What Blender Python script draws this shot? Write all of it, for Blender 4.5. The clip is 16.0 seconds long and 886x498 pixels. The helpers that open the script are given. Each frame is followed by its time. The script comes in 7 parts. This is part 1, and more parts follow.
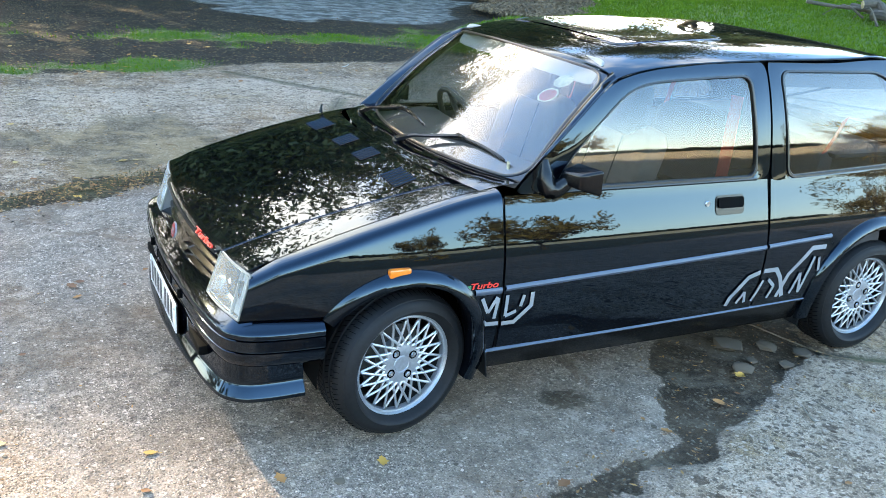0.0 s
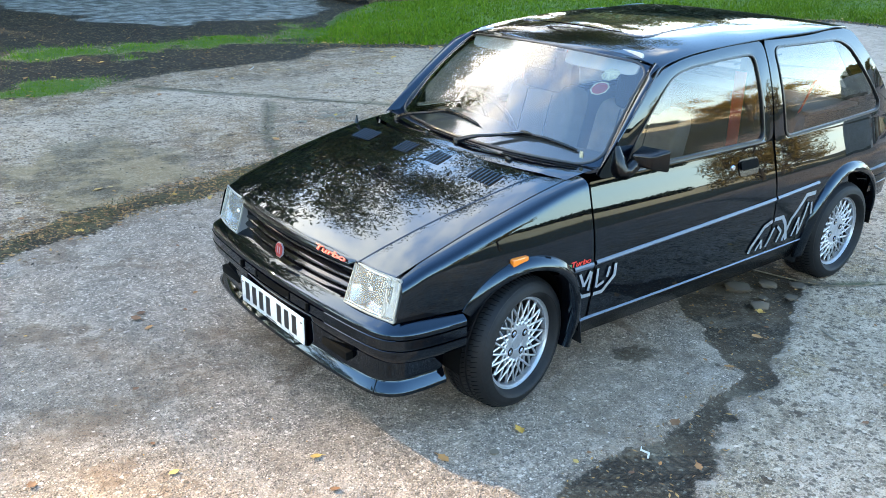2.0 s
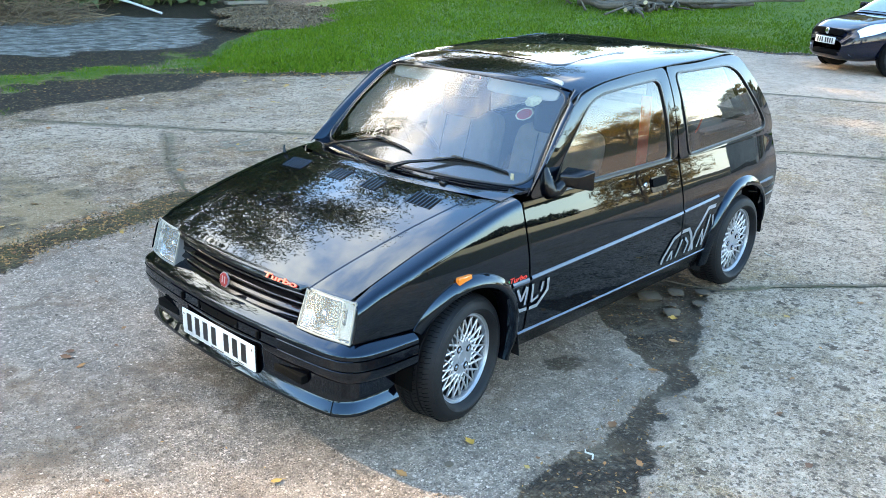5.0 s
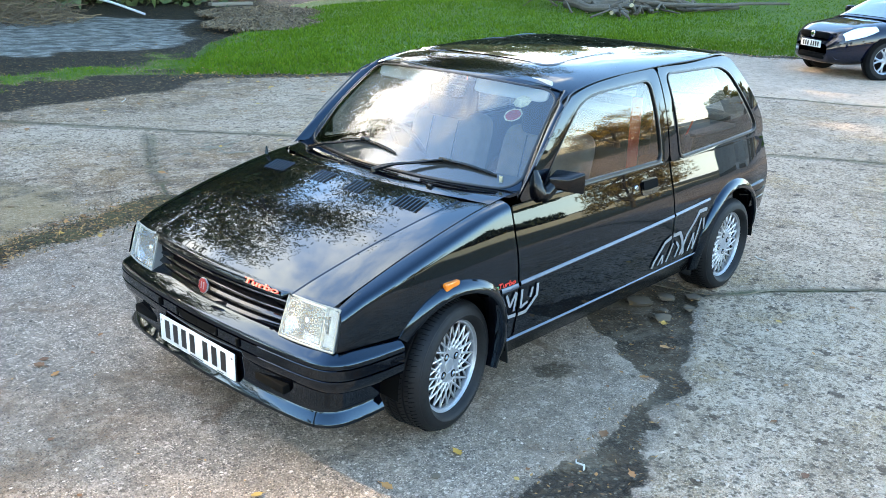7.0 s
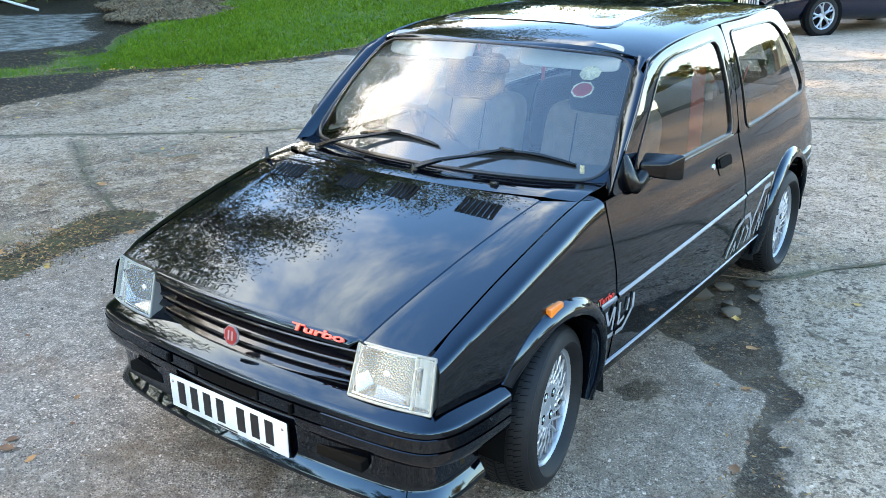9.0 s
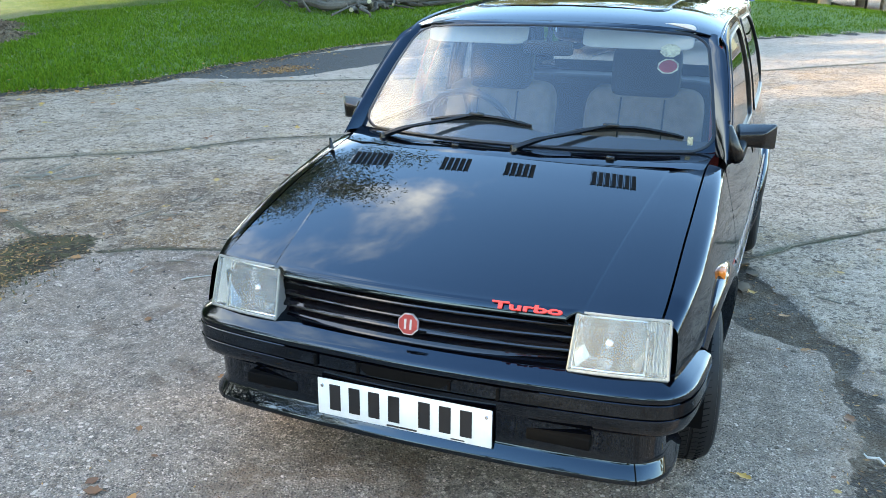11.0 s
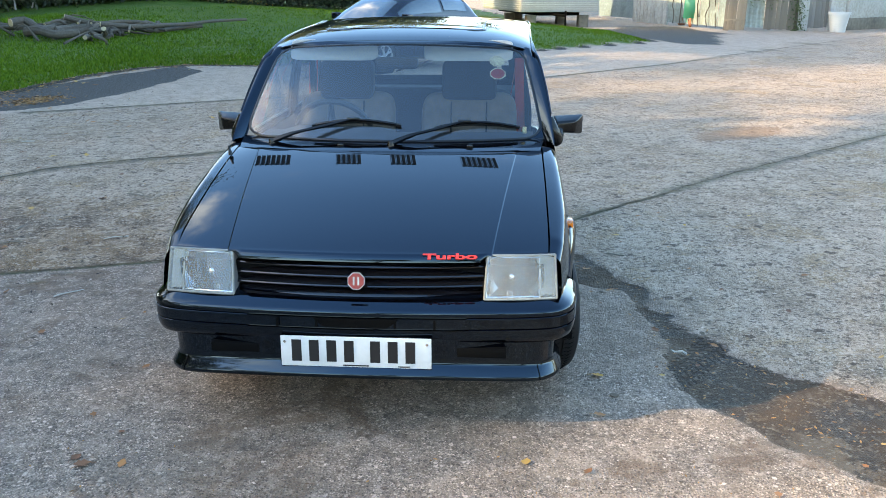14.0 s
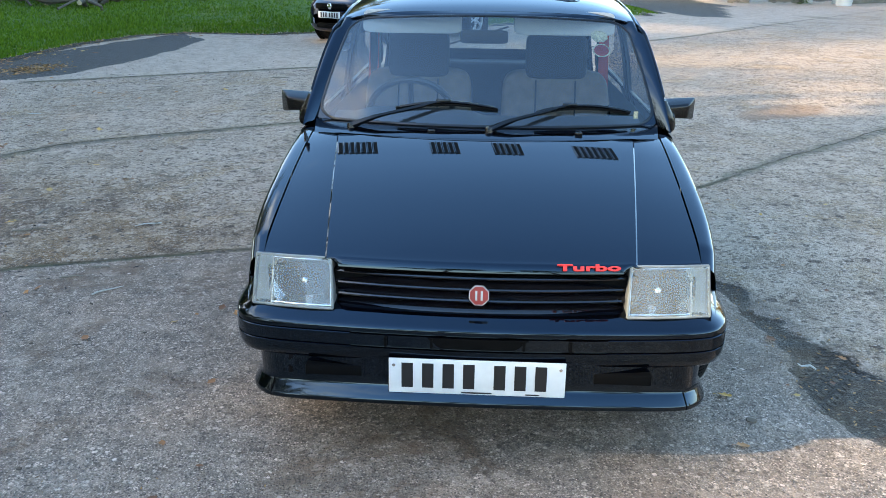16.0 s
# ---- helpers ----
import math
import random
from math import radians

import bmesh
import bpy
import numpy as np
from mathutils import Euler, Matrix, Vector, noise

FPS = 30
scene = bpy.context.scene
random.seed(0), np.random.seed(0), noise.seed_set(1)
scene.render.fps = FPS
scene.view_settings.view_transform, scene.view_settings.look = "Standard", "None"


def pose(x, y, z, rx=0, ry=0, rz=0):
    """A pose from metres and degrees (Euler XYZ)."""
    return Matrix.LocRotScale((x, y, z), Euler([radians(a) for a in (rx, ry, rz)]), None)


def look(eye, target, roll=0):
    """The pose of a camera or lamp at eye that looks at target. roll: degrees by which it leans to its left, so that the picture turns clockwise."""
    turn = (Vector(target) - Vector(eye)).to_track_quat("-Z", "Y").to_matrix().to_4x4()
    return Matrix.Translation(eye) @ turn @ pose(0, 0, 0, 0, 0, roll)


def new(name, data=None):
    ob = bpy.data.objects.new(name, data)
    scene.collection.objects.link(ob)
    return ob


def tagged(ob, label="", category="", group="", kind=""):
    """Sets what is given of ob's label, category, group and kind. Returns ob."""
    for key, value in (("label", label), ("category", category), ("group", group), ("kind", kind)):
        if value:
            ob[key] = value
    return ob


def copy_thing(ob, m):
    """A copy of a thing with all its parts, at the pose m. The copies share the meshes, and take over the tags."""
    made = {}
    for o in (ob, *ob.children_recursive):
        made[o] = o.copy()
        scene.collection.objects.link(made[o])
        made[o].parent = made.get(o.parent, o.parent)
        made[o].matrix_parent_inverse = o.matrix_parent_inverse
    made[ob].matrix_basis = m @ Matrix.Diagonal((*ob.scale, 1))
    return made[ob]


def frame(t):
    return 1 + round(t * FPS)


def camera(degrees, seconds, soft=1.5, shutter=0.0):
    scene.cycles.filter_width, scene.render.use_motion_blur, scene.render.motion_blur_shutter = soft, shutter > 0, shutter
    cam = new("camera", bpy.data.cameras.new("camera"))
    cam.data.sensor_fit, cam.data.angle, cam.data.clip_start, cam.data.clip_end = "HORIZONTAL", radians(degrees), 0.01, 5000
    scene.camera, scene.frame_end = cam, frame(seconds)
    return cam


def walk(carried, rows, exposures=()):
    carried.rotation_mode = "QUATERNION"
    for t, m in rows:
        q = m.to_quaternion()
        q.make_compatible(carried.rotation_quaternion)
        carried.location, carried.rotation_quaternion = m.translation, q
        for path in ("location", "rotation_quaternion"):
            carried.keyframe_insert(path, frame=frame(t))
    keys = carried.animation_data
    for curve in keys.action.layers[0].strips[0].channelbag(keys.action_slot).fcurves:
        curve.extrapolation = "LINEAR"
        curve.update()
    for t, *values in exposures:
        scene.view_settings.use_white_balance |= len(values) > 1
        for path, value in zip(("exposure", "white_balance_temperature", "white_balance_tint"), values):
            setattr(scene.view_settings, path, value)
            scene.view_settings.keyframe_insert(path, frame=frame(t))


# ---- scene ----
cam = camera(53.9, 16.0, 0.7)
PATH = [
    (0, (-1.147, -3.136, 1.693), (-0.275, -1.476, 0.999), 4.9),
    (0.5, (-1.476, -3.052, 1.759), (-0.566, -1.421, 1.043), 2.9),
    (1, (-1.748, -3.023, 1.782), (-0.822, -1.409, 1.051), 3.2),
    (1.5, (-1.974, -3.002, 1.797), (-0.881, -1.496, 1.062), 4.8),
    (2, (-2.083, -2.906, 1.806), (-0.935, -1.436, 1.087), 1.2),
    (2.5, (-2.162, -2.871, 1.825), (-0.898, -1.492, 1.119), 2.4),
    (3, (-2.257, -2.863, 1.833), (-0.944, -1.528, 1.129), 2.7),
    (3.5, (-2.313, -2.852, 1.83), (-0.987, -1.526, 1.135), 2.3),
    (4, (-2.339, -2.848, 1.836), (-0.996, -1.531, 1.154), 2.0),
    (6.5, (-2.347, -2.834, 1.832), (-0.969, -1.535, 1.189), 1.6),
    (7, (-2.277, -2.775, 1.809), (-0.892, -1.489, 1.156), 1.9),
    (7.5, (-2.134, -2.63, 1.807), (-0.754, -1.343, 1.144), 2.1),
    (8, (-2.103, -2.41, 1.782), (-0.724, -1.134, 1.095), 2.6),
    (8.2, (-2.097, -2.307, 1.785), (-0.703, -1.054, 1.086), 1.7),
    (10.3, (-2.277, -1.247, 1.456), (-0.595, -0.35, 0.849), 0.8),
    (10.5, (-2.347, -1.148, 1.472), (-0.639, -0.308, 0.859), 1.2),
    (11, (-2.606, -0.901, 1.482), (-0.845, -0.184, 0.862), 0.4),
    (11.5, (-2.778, -0.639, 1.449), (-0.983, -0.023, 0.816), 0.9),
    (12, (-2.918, -0.497, 1.472), (-1.062, -0.102, 0.838), 1.6),
    (12.5, (-3.081, -0.41, 1.498), (-1.218, -0.221, 0.796), 1.9),
    (13, (-3.225, -0.4, 1.499), (-1.349, -0.255, 0.821), -0.9),
    (13.5, (-3.321, -0.473, 1.498), (-1.421, -0.329, 0.89), -1.0),
    (14, (-3.404, -0.504, 1.509), (-1.493, -0.358, 0.938), -0.0),
    (14.5, (-3.47, -0.429, 1.51), (-1.548, -0.277, 0.975), -0.4),
    (15, (-3.45, -0.325, 1.504), (-1.526, -0.18, 0.977), -0.5),
    (15.5, (-3.269, -0.23, 1.503), (-1.347, -0.103, 0.964), -0.5),
    (16, (-2.988, -0.03, 1.489), (-1.095, 0.083, 0.855), 0.7),
]
EXPOSURES = [(t, e, k, 9.0) for t, e, k in ((0.0, 3.18, 8250.0), (1.5, 3.10, 8250.0), (4.0, 3.16, 8500.0), (8.0, 3.19, 8400.0), (11.0, 3.0, 8700.0), (12.5, 2.86, 8350.0), (14.5, 2.46, 8150.0), (16.0, 2.5, 7950.0))]
walk(cam, [(t, look(eye, target, roll)) for t, eye, target, roll in PATH], EXPOSURES)

# ---- sky and sun ----
SUN_AZ, SUN_EL = 111.0, 28.0
CLOUD, HAZE = 7.0, 4.6
sun_dir = Vector((math.cos(radians(SUN_AZ)) * math.cos(radians(SUN_EL)), math.sin(radians(SUN_AZ)) * math.cos(radians(SUN_EL)), math.sin(radians(SUN_EL))))
world = bpy.data.worlds.new("sky")
scene.world = world
world.use_nodes = True
_n, _l = world.node_tree.nodes, world.node_tree.links
sky = _n.new("ShaderNodeTexSky")
sky.sky_type, sky.sun_disc, sky.sun_elevation, sky.sun_rotation = "NISHITA", False, radians(SUN_EL), radians(90 - SUN_AZ)
sky.air_density, sky.dust_density, sky.ozone_density = 1.0, 0.25, 2.2
hs = _n.new("ShaderNodeHueSaturation")
hs.inputs["Saturation"].default_value = 1.19
_l.new(sky.outputs[0], hs.inputs["Color"])
# a bank of broken white cloud on the sun's side, blue sky elsewhere
_co, _xyz = _n.new("ShaderNodeTexCoord"), _n.new("ShaderNodeSeparateXYZ")
_l.new(_co.outputs["Generated"], _xyz.inputs[0])


def sky_math(op, a, b):
    n = _n.new("ShaderNodeMath")
    n.operation = op
    for k, v in zip(n.inputs, (a, b)):
        if isinstance(v, (int, float)):
            k.default_value = v
        else:
            _l.new(v, k)
    return n.outputs[0]


_up = sky_math("ADD", sky_math("MAXIMUM", _xyz.outputs[2], 0.0), 0.18)
_flat = _n.new("ShaderNodeCombineXYZ")
_l.new(sky_math("DIVIDE", _xyz.outputs[0], _up), _flat.inputs[0])
_l.new(sky_math("DIVIDE", _xyz.outputs[1], _up), _flat.inputs[1])
_cn = _n.new("ShaderNodeTexNoise")
_cn.inputs["Scale"].default_value, _cn.inputs["Detail"].default_value, _cn.inputs["Roughness"].default_value, _cn.inputs["Distortion"].default_value = 1.5, 7.0, 0.62, 0.5
_l.new(_flat.outputs[0], _cn.inputs["Vector"])
_cov = _n.new("ShaderNodeMapRange")
_cov.interpolation_type = "SMOOTHSTEP"
_cov.inputs["From Min"].default_value, _cov.inputs["From Max"].default_value = 0.66, 0.98
_l.new(sky_math("ADD", _cn.outputs["Fac"], sky_math("MULTIPLY", _xyz.outputs[1], 0.42)), _cov.inputs["Value"])
_cm = _n.new("ShaderNodeMix")
_cm.data_type = "RGBA"
_cm.inputs["B"].default_value = (CLOUD, CLOUD * 0.98, CLOUD * 0.95, 1)
_l.new(_cov.outputs["Result"], _cm.inputs["Factor"])
_l.new(hs.outputs[0], _cm.inputs["A"])
# pale haze towards the horizon
_hz = _n.new("ShaderNodeMix")
_hz.data_type = "RGBA"
_hz.inputs["B"].default_value = (HAZE * 0.76, HAZE * 0.95, HAZE * 1.20, 1)
_l.new(sky_math("MULTIPLY", sky_math("POWER", sky_math("SUBTRACT", 1.0, sky_math("MAXIMUM", _xyz.outputs[2], 0.0)), 7.0), 0.8), _hz.inputs["Factor"])
_l.new(_cm.outputs["Result"], _hz.inputs["A"])
_l.new(_hz.outputs["Result"], _n["Background"].inputs["Color"])
_n["Background"].inputs["Strength"].default_value = 0.20
sun = new("sun", bpy.data.lights.new("sun", "SUN"))
sun.data.energy, sun.data.angle, sun.data.color = 1.9, radians(0.6), (1.0, 0.90, 0.66)
sun.matrix_basis = look(sun_dir * 60, (0, 0, 0))

# ---- helpers of this scene ----
V = Vector


def thing(name, label, category, group="", at=(0, 0, 0), turn=0.0):
    ob = new(name)
    ob.empty_display_size = 0.1
    ob.matrix_basis = pose(*at, 0, 0, turn)
    return tagged(ob, label, category, group)


def mesh_of(name, bm, mat, sharp=0.6, smooth=True):
    bmesh.ops.recalc_face_normals(bm, faces=bm.faces)
    for f in bm.faces:
        f.smooth = smooth
    if smooth:
        for e in bm.edges:
            if len(e.link_faces) == 2 and e.calc_face_angle(0.0) > sharp:
                e.smooth = False
    me = bpy.data.meshes.new(name)
    bm.to_mesh(me)
    bm.free()
    for m in (mat if isinstance(mat, (list, tuple)) else [mat]):
        me.materials.append(m)
    return me


def part(name, bm, material, parent=None, label="", sharp=0.6, smooth=True):
    ob = new(name, mesh_of(name, bm, material, sharp, smooth))
    if parent is not None:
        ob.parent = parent
    if label:
        ob["label"] = label
    return ob


def spl(*tab):
    """A smooth curve through a table of (x, value)."""
    xs = np.array([p[0] for p in tab], float)
    ys = np.array([p[1] for p in tab], float)
    d = np.diff(ys) / np.diff(xs)
    s = np.empty(len(xs))
    s[0], s[-1] = d[0], d[-1]
    s[1:-1] = (d[:-1] * np.diff(xs)[1:] + d[1:] * np.diff(xs)[:-1]) / (xs[2:] - xs[:-2])

    def f(x):
        x = min(max(x, xs[0]), xs[-1])
        i = min(int(np.searchsorted(xs, x, "right")) - 1, len(xs) - 2)
        h = xs[i + 1] - xs[i]
        t = (x - xs[i]) / h
        return float((2 * t ** 3 - 3 * t ** 2 + 1) * ys[i] + (t ** 3 - 2 * t ** 2 + t) * h * s[i]
                     + (-2 * t ** 3 + 3 * t ** 2) * ys[i + 1] + (t ** 3 - t ** 2) * h * s[i + 1])
    return f


def smooth_path(pts, n):
    """n points along a smooth curve through pts, evenly spaced."""
    pts = [V(p) for p in pts]
    ext = [2 * pts[0] - pts[1]] + pts + [2 * pts[-1] - pts[-2]]
    fine = []
    for i in range(1, len(ext) - 2):
        a, b, c, d = ext[i - 1:i + 3]
        for k in range(12):
            t = k / 12
            fine.append(0.5 * ((2 * b) + (c - a) * t + (2 * a - 5 * b + 4 * c - d) * t * t + (3 * b - a - 3 * c + d) * t ** 3))
    fine.append(pts[-1])
    run = np.concatenate([[0], np.cumsum([(fine[i + 1] - fine[i]).length for i in range(len(fine) - 1)])])
    out = []
    for s in np.linspace(0, run[-1], n):
        i = min(int(np.searchsorted(run, s, "right")) - 1, len(fine) - 2)
        out.append(fine[i].lerp(fine[i + 1], (s - run[i]) / max(run[i + 1] - run[i], 1e-9)))
    return out


def grid(bm, nu, nv, f, close_u=False):
    vs = [[bm.verts.new(f(i / nu, j / nv)) for j in range(nv + 1)] for i in range(nu if close_u else nu + 1)]
    for i in range(nu):
        a, b = vs[i], vs[(i + 1) % len(vs)]
        for j in range(nv):
            bm.faces.new((a[j], b[j], b[j + 1], a[j + 1]))
    return vs


def sheet(nu, nv, f, thick=0.0, close_u=False):
    bm = bmesh.new()
    grid(bm, nu, nv, f, close_u)
    bmesh.ops.remove_doubles(bm, verts=bm.verts, dist=1e-5)
    if thick:
        bmesh.ops.recalc_face_normals(bm, faces=bm.faces)
        bmesh.ops.solidify(bm, geom=bm.faces[:], thickness=thick)
    return bm


def box(bm, x0, x1, y0, y1, z0, z1, bevel=0.0, m=None):
    r = bmesh.ops.create_cube(bm, size=1.0)
    vs = r["verts"]
    for v in vs:
        v.co = V((x0 + (v.co.x + 0.5) * (x1 - x0), y0 + (v.co.y + 0.5) * (y1 - y0), z0 + (v.co.z + 0.5) * (z1 - z0)))
    if bevel:
        es = list({e for v in vs for e in v.link_edges})
        r = bmesh.ops.bevel(bm, geom=es, offset=bevel, segments=2, affect="EDGES", profile=0.5)
        vs = list({v for f in r["faces"] for v in f.verts} | {v for v in vs if v.is_valid})
    if m is not None:
        bmesh.ops.transform(bm, matrix=m, verts=vs)
    return vs


def boxed(*args, **kw):
    bm = bmesh.new()
    box(bm, *args, **kw)
    return bm


def tube(bm, pts, r, sides=8, cap=True):
    """A tube along pts; r a number or one number a point."""
    pts = [V(p) for p in pts]
    rs = r if isinstance(r, (list, tuple)) else [r] * len(pts)
    rings = []
    ref = V((0, 0, 1))
    for i, p in enumerate(pts):
        d = (pts[min(i + 1, len(pts) - 1)] - pts[max(i - 1, 0)]).normalized()
        if abs(d.dot(ref)) > 0.95:
            ref = V((1, 0, 0)) if abs(d.x) < 0.9 else V((0, 1, 0))
        s = d.cross(ref).normalized()
        t = s.cross(d)
        rings.append([bm.verts.new(p + rs[i] * (math.cos(a) * s + math.sin(a) * t)) for a in (2 * math.pi * k / sides for k in range(sides))])
    for a, b in zip(rings, rings[1:]):
        for k in range(sides):
            bm.faces.new((a[k], a[(k + 1) % sides], b[(k + 1) % sides], b[k]))
    if cap:
        bm.faces.new(rings[0][::-1])
        bm.faces.new(rings[-1])
    return rings


def tubed(pts, r, sides=8):
    bm = bmesh.new()
    tube(bm, pts, r, sides)
    return bm


def lathe(bm, prof, n, axis="y"):
    """Turns (radius, along) about the y axis."""
    grid(bm, n, len(prof) - 1, lambda u, v: V((prof[round(v * (len(prof) - 1))][0] * math.cos(2 * math.pi * u),
                                               prof[round(v * (len(prof) - 1))][1],
                                               prof[round(v * (len(prof) - 1))][0] * math.sin(2 * math.pi * u))), True)


def plate_of(pts, thick, m=None):
    """A flat piece with outline pts (x, y) and a thickness, in the plane z = 0, moved by m."""
    bm = bmesh.new()
    f = bm.faces.new([bm.verts.new((p[0], p[1], 0)) for p in pts])
    r = bmesh.ops.extrude_face_region(bm, geom=[f])
    bmesh.ops.translate(bm, vec=(0, 0, thick), verts=[v for v in r["geom"] if isinstance(v, bmesh.types.BMVert)])
    if m is not None:
        bmesh.ops.transform(bm, matrix=m, verts=bm.verts)
    return bm


def words(text, size, depth, shear=0.0):
    cu = bpy.data.curves.new("words", "FONT")
    cu.body, cu.size, cu.extrude, cu.shear = text, size, depth, shear
    cu.align_x, cu.align_y = "CENTER", "CENTER"
    cu.offset = 0.03 * size
    ob = bpy.data.objects.new("words", cu)
    scene.collection.objects.link(ob)
    me = bpy.data.meshes.new_from_object(ob.evaluated_get(bpy.context.evaluated_depsgraph_get()))
    bm = bmesh.new()
    bm.from_mesh(me)
    bpy.data.objects.remove(ob)
    bpy.data.curves.remove(cu)
    bpy.data.meshes.remove(me)
    return bm


# ---- noise and outlines on the plan ----
RNG = np.random.RandomState(5)
LATTICE = RNG.rand(256, 256)


def vnoise(x, y, s):
    x, y = np.asarray(x) / s + 57.3, np.asarray(y) / s + 91.7
    i, j = np.floor(x).astype(int), np.floor(y).astype(int)
    u, v = x - i, y - j
    u, v = u * u * (3 - 2 * u), v * v * (3 - 2 * v)
    g = lambda a, b: LATTICE[a % 256, b % 256]
    return (g(i, j) * (1 - u) + g(i + 1, j) * u) * (1 - v) + (g(i, j + 1) * (1 - u) + g(i + 1, j + 1) * u) * v


def fbm(x, y, s, n=4):
    out, a, t = 0.0, 1.0, 0.0
    for k in range(n):
        out, t = out + a * vnoise(x + 13.1 * k, y - 7.7 * k, s), t + a
        a, s = a * 0.55, s * 0.5
    return out / t - 0.5


def near_line(x, y, pts):
    """Distance to a polyline, and how far along it the nearest place lies (0 to 1)."""
    best, along = np.full(np.shape(x), 1e9), np.zeros(np.shape(x))
    n = len(pts) - 1
    for k in range(n):
        (ax, ay), (bx, by) = pts[k], pts[k + 1]
        l2 = (bx - ax) ** 2 + (by - ay) ** 2
        t = np.clip(((x - ax) * (bx - ax) + (y - ay) * (by - ay)) / l2, 0, 1)
        d = np.hypot(x - ax - t * (bx - ax), y - ay - t * (by - ay))
        along = np.where(d < best, (k + t) / n, along)
        best = np.minimum(best, d)
    return best, along


def inside(x, y, pts):
    """Signed distance to a closed outline, positive inside."""
    hit = np.zeros(np.shape(x), bool)
    n = len(pts)
    for k in range(n):
        (ax, ay), (bx, by) = pts[k], pts[(k + 1) % n]
        if ay == by:
            continue
        hit ^= ((ay > y) != (by > y)) & (x < (bx - ax) * (y - ay) / (by - ay) + ax)
    d, _ = near_line(x, y, list(pts) + [pts[0]])
    return np.where(hit, d, -d)


def step(a, b, x):
    t = np.clip((x - a) / (b - a), 0, 1)
    return t * t * (3 - 2 * t)


# ---- materials ----
def material(name, base, rough=0.6, metal=0.0, coat=0.0, spec=0.5, grain=None, bump=0.0, vary=0.0, tone=None, sheen=0.0):
    """A principled surface. grain: size of the fine relief in metres; vary: how far the colour wanders; tone: the colour it wanders to."""
    m = bpy.data.materials.new(name)
    m.use_nodes = True
    nt = m.node_tree
    b = nt.nodes["Principled BSDF"]
    b.inputs["Base Color"].default_value = (*base, 1)
    b.inputs["Roughness"].default_value = rough
    b.inputs["Metallic"].default_value = metal
    b.inputs["Coat Weight"].default_value = coat
    b.inputs["Coat Roughness"].default_value = 0.02
    b.inputs["Specular IOR Level"].default_value = spec
    if grain:
        geo = nt.nodes.new("ShaderNodeTexCoord")
        fine, wide = nt.nodes.new("ShaderNodeTexNoise"), nt.nodes.new("ShaderNodeTexNoise")
        fine.inputs["Scale"].default_value, wide.inputs["Scale"].default_value = 1 / grain, 0.12 / grain
        fine.inputs["Detail"].default_value = wide.inputs["Detail"].default_value = 4
        for n in (fine, wide):
            nt.links.new(geo.outputs["Object"], n.inputs["Vector"])
        add = nt.nodes.new("ShaderNodeMath")
        add.operation = "ADD"
        nt.links.new(fine.outputs["Fac"], add.inputs[0])
        nt.links.new(wide.outputs["Fac"], add.inputs[1])
        mr = nt.nodes.new("ShaderNodeMapRange")
        mr.inputs["From Min"].default_value, mr.inputs["From Max"].default_value = 0.7, 1.3
        nt.links.new(add.outputs[0], mr.inputs["Value"])
        if vary:
            mix = nt.nodes.new("ShaderNodeMix")
            mix.data_type = "RGBA"
            other = tone or tuple(c * (1 - vary) for c in base)
            mix.inputs["A"].default_value = (*base, 1)
            mix.inputs["B"].default_value = (*other, 1)
            nt.links.new(mr.outputs["Result"], mix.inputs["Factor"])
            nt.links.new(mix.outputs["Result"], b.inputs["Base Color"])
        if bump:
            bp = nt.nodes.new("ShaderNodeBump")
            bp.inputs["Strength"].default_value, bp.inputs["Distance"].default_value = 1.0, bump
            nt.links.new(fine.outputs["Fac"], bp.inputs["Height"])
            nt.links.new(bp.outputs["Normal"], b.inputs["Normal"])
    return m


def leafy(name, a, b, rough=0.6):
    """Foliage whose leaves differ from one another."""
    m = material(name, a, rough)
    nt = m.node_tree
    geo, mix = nt.nodes.new("ShaderNodeNewGeometry"), nt.nodes.new("ShaderNodeMix")
    mix.data_type = "RGBA"
    mix.inputs["A"].default_value, mix.inputs["B"].default_value = (*a, 1), (*b, 1)
    nt.links.new(geo.outputs["Random Per Island"], mix.inputs["Factor"])
    nt.links.new(mix.outputs["Result"], nt.nodes["Principled BSDF"].inputs["Base Color"])
    return m


def own_tint(name, a, b, rough=0.7):
    """A surface whose tint differs from object to object."""
    m = material(name, a, rough)
    nt = m.node_tree
    info, mix = nt.nodes.new("ShaderNodeObjectInfo"), nt.nodes.new("ShaderNodeMix")
    mix.data_type = "RGBA"
    mix.inputs["A"].default_value, mix.inputs["B"].default_value = (*a, 1), (*b, 1)
    nt.links.new(info.outputs["Random"], mix.inputs["Factor"])
    nt.links.new(mix.outputs["Result"], nt.nodes["Principled BSDF"].inputs["Base Color"])
    return m


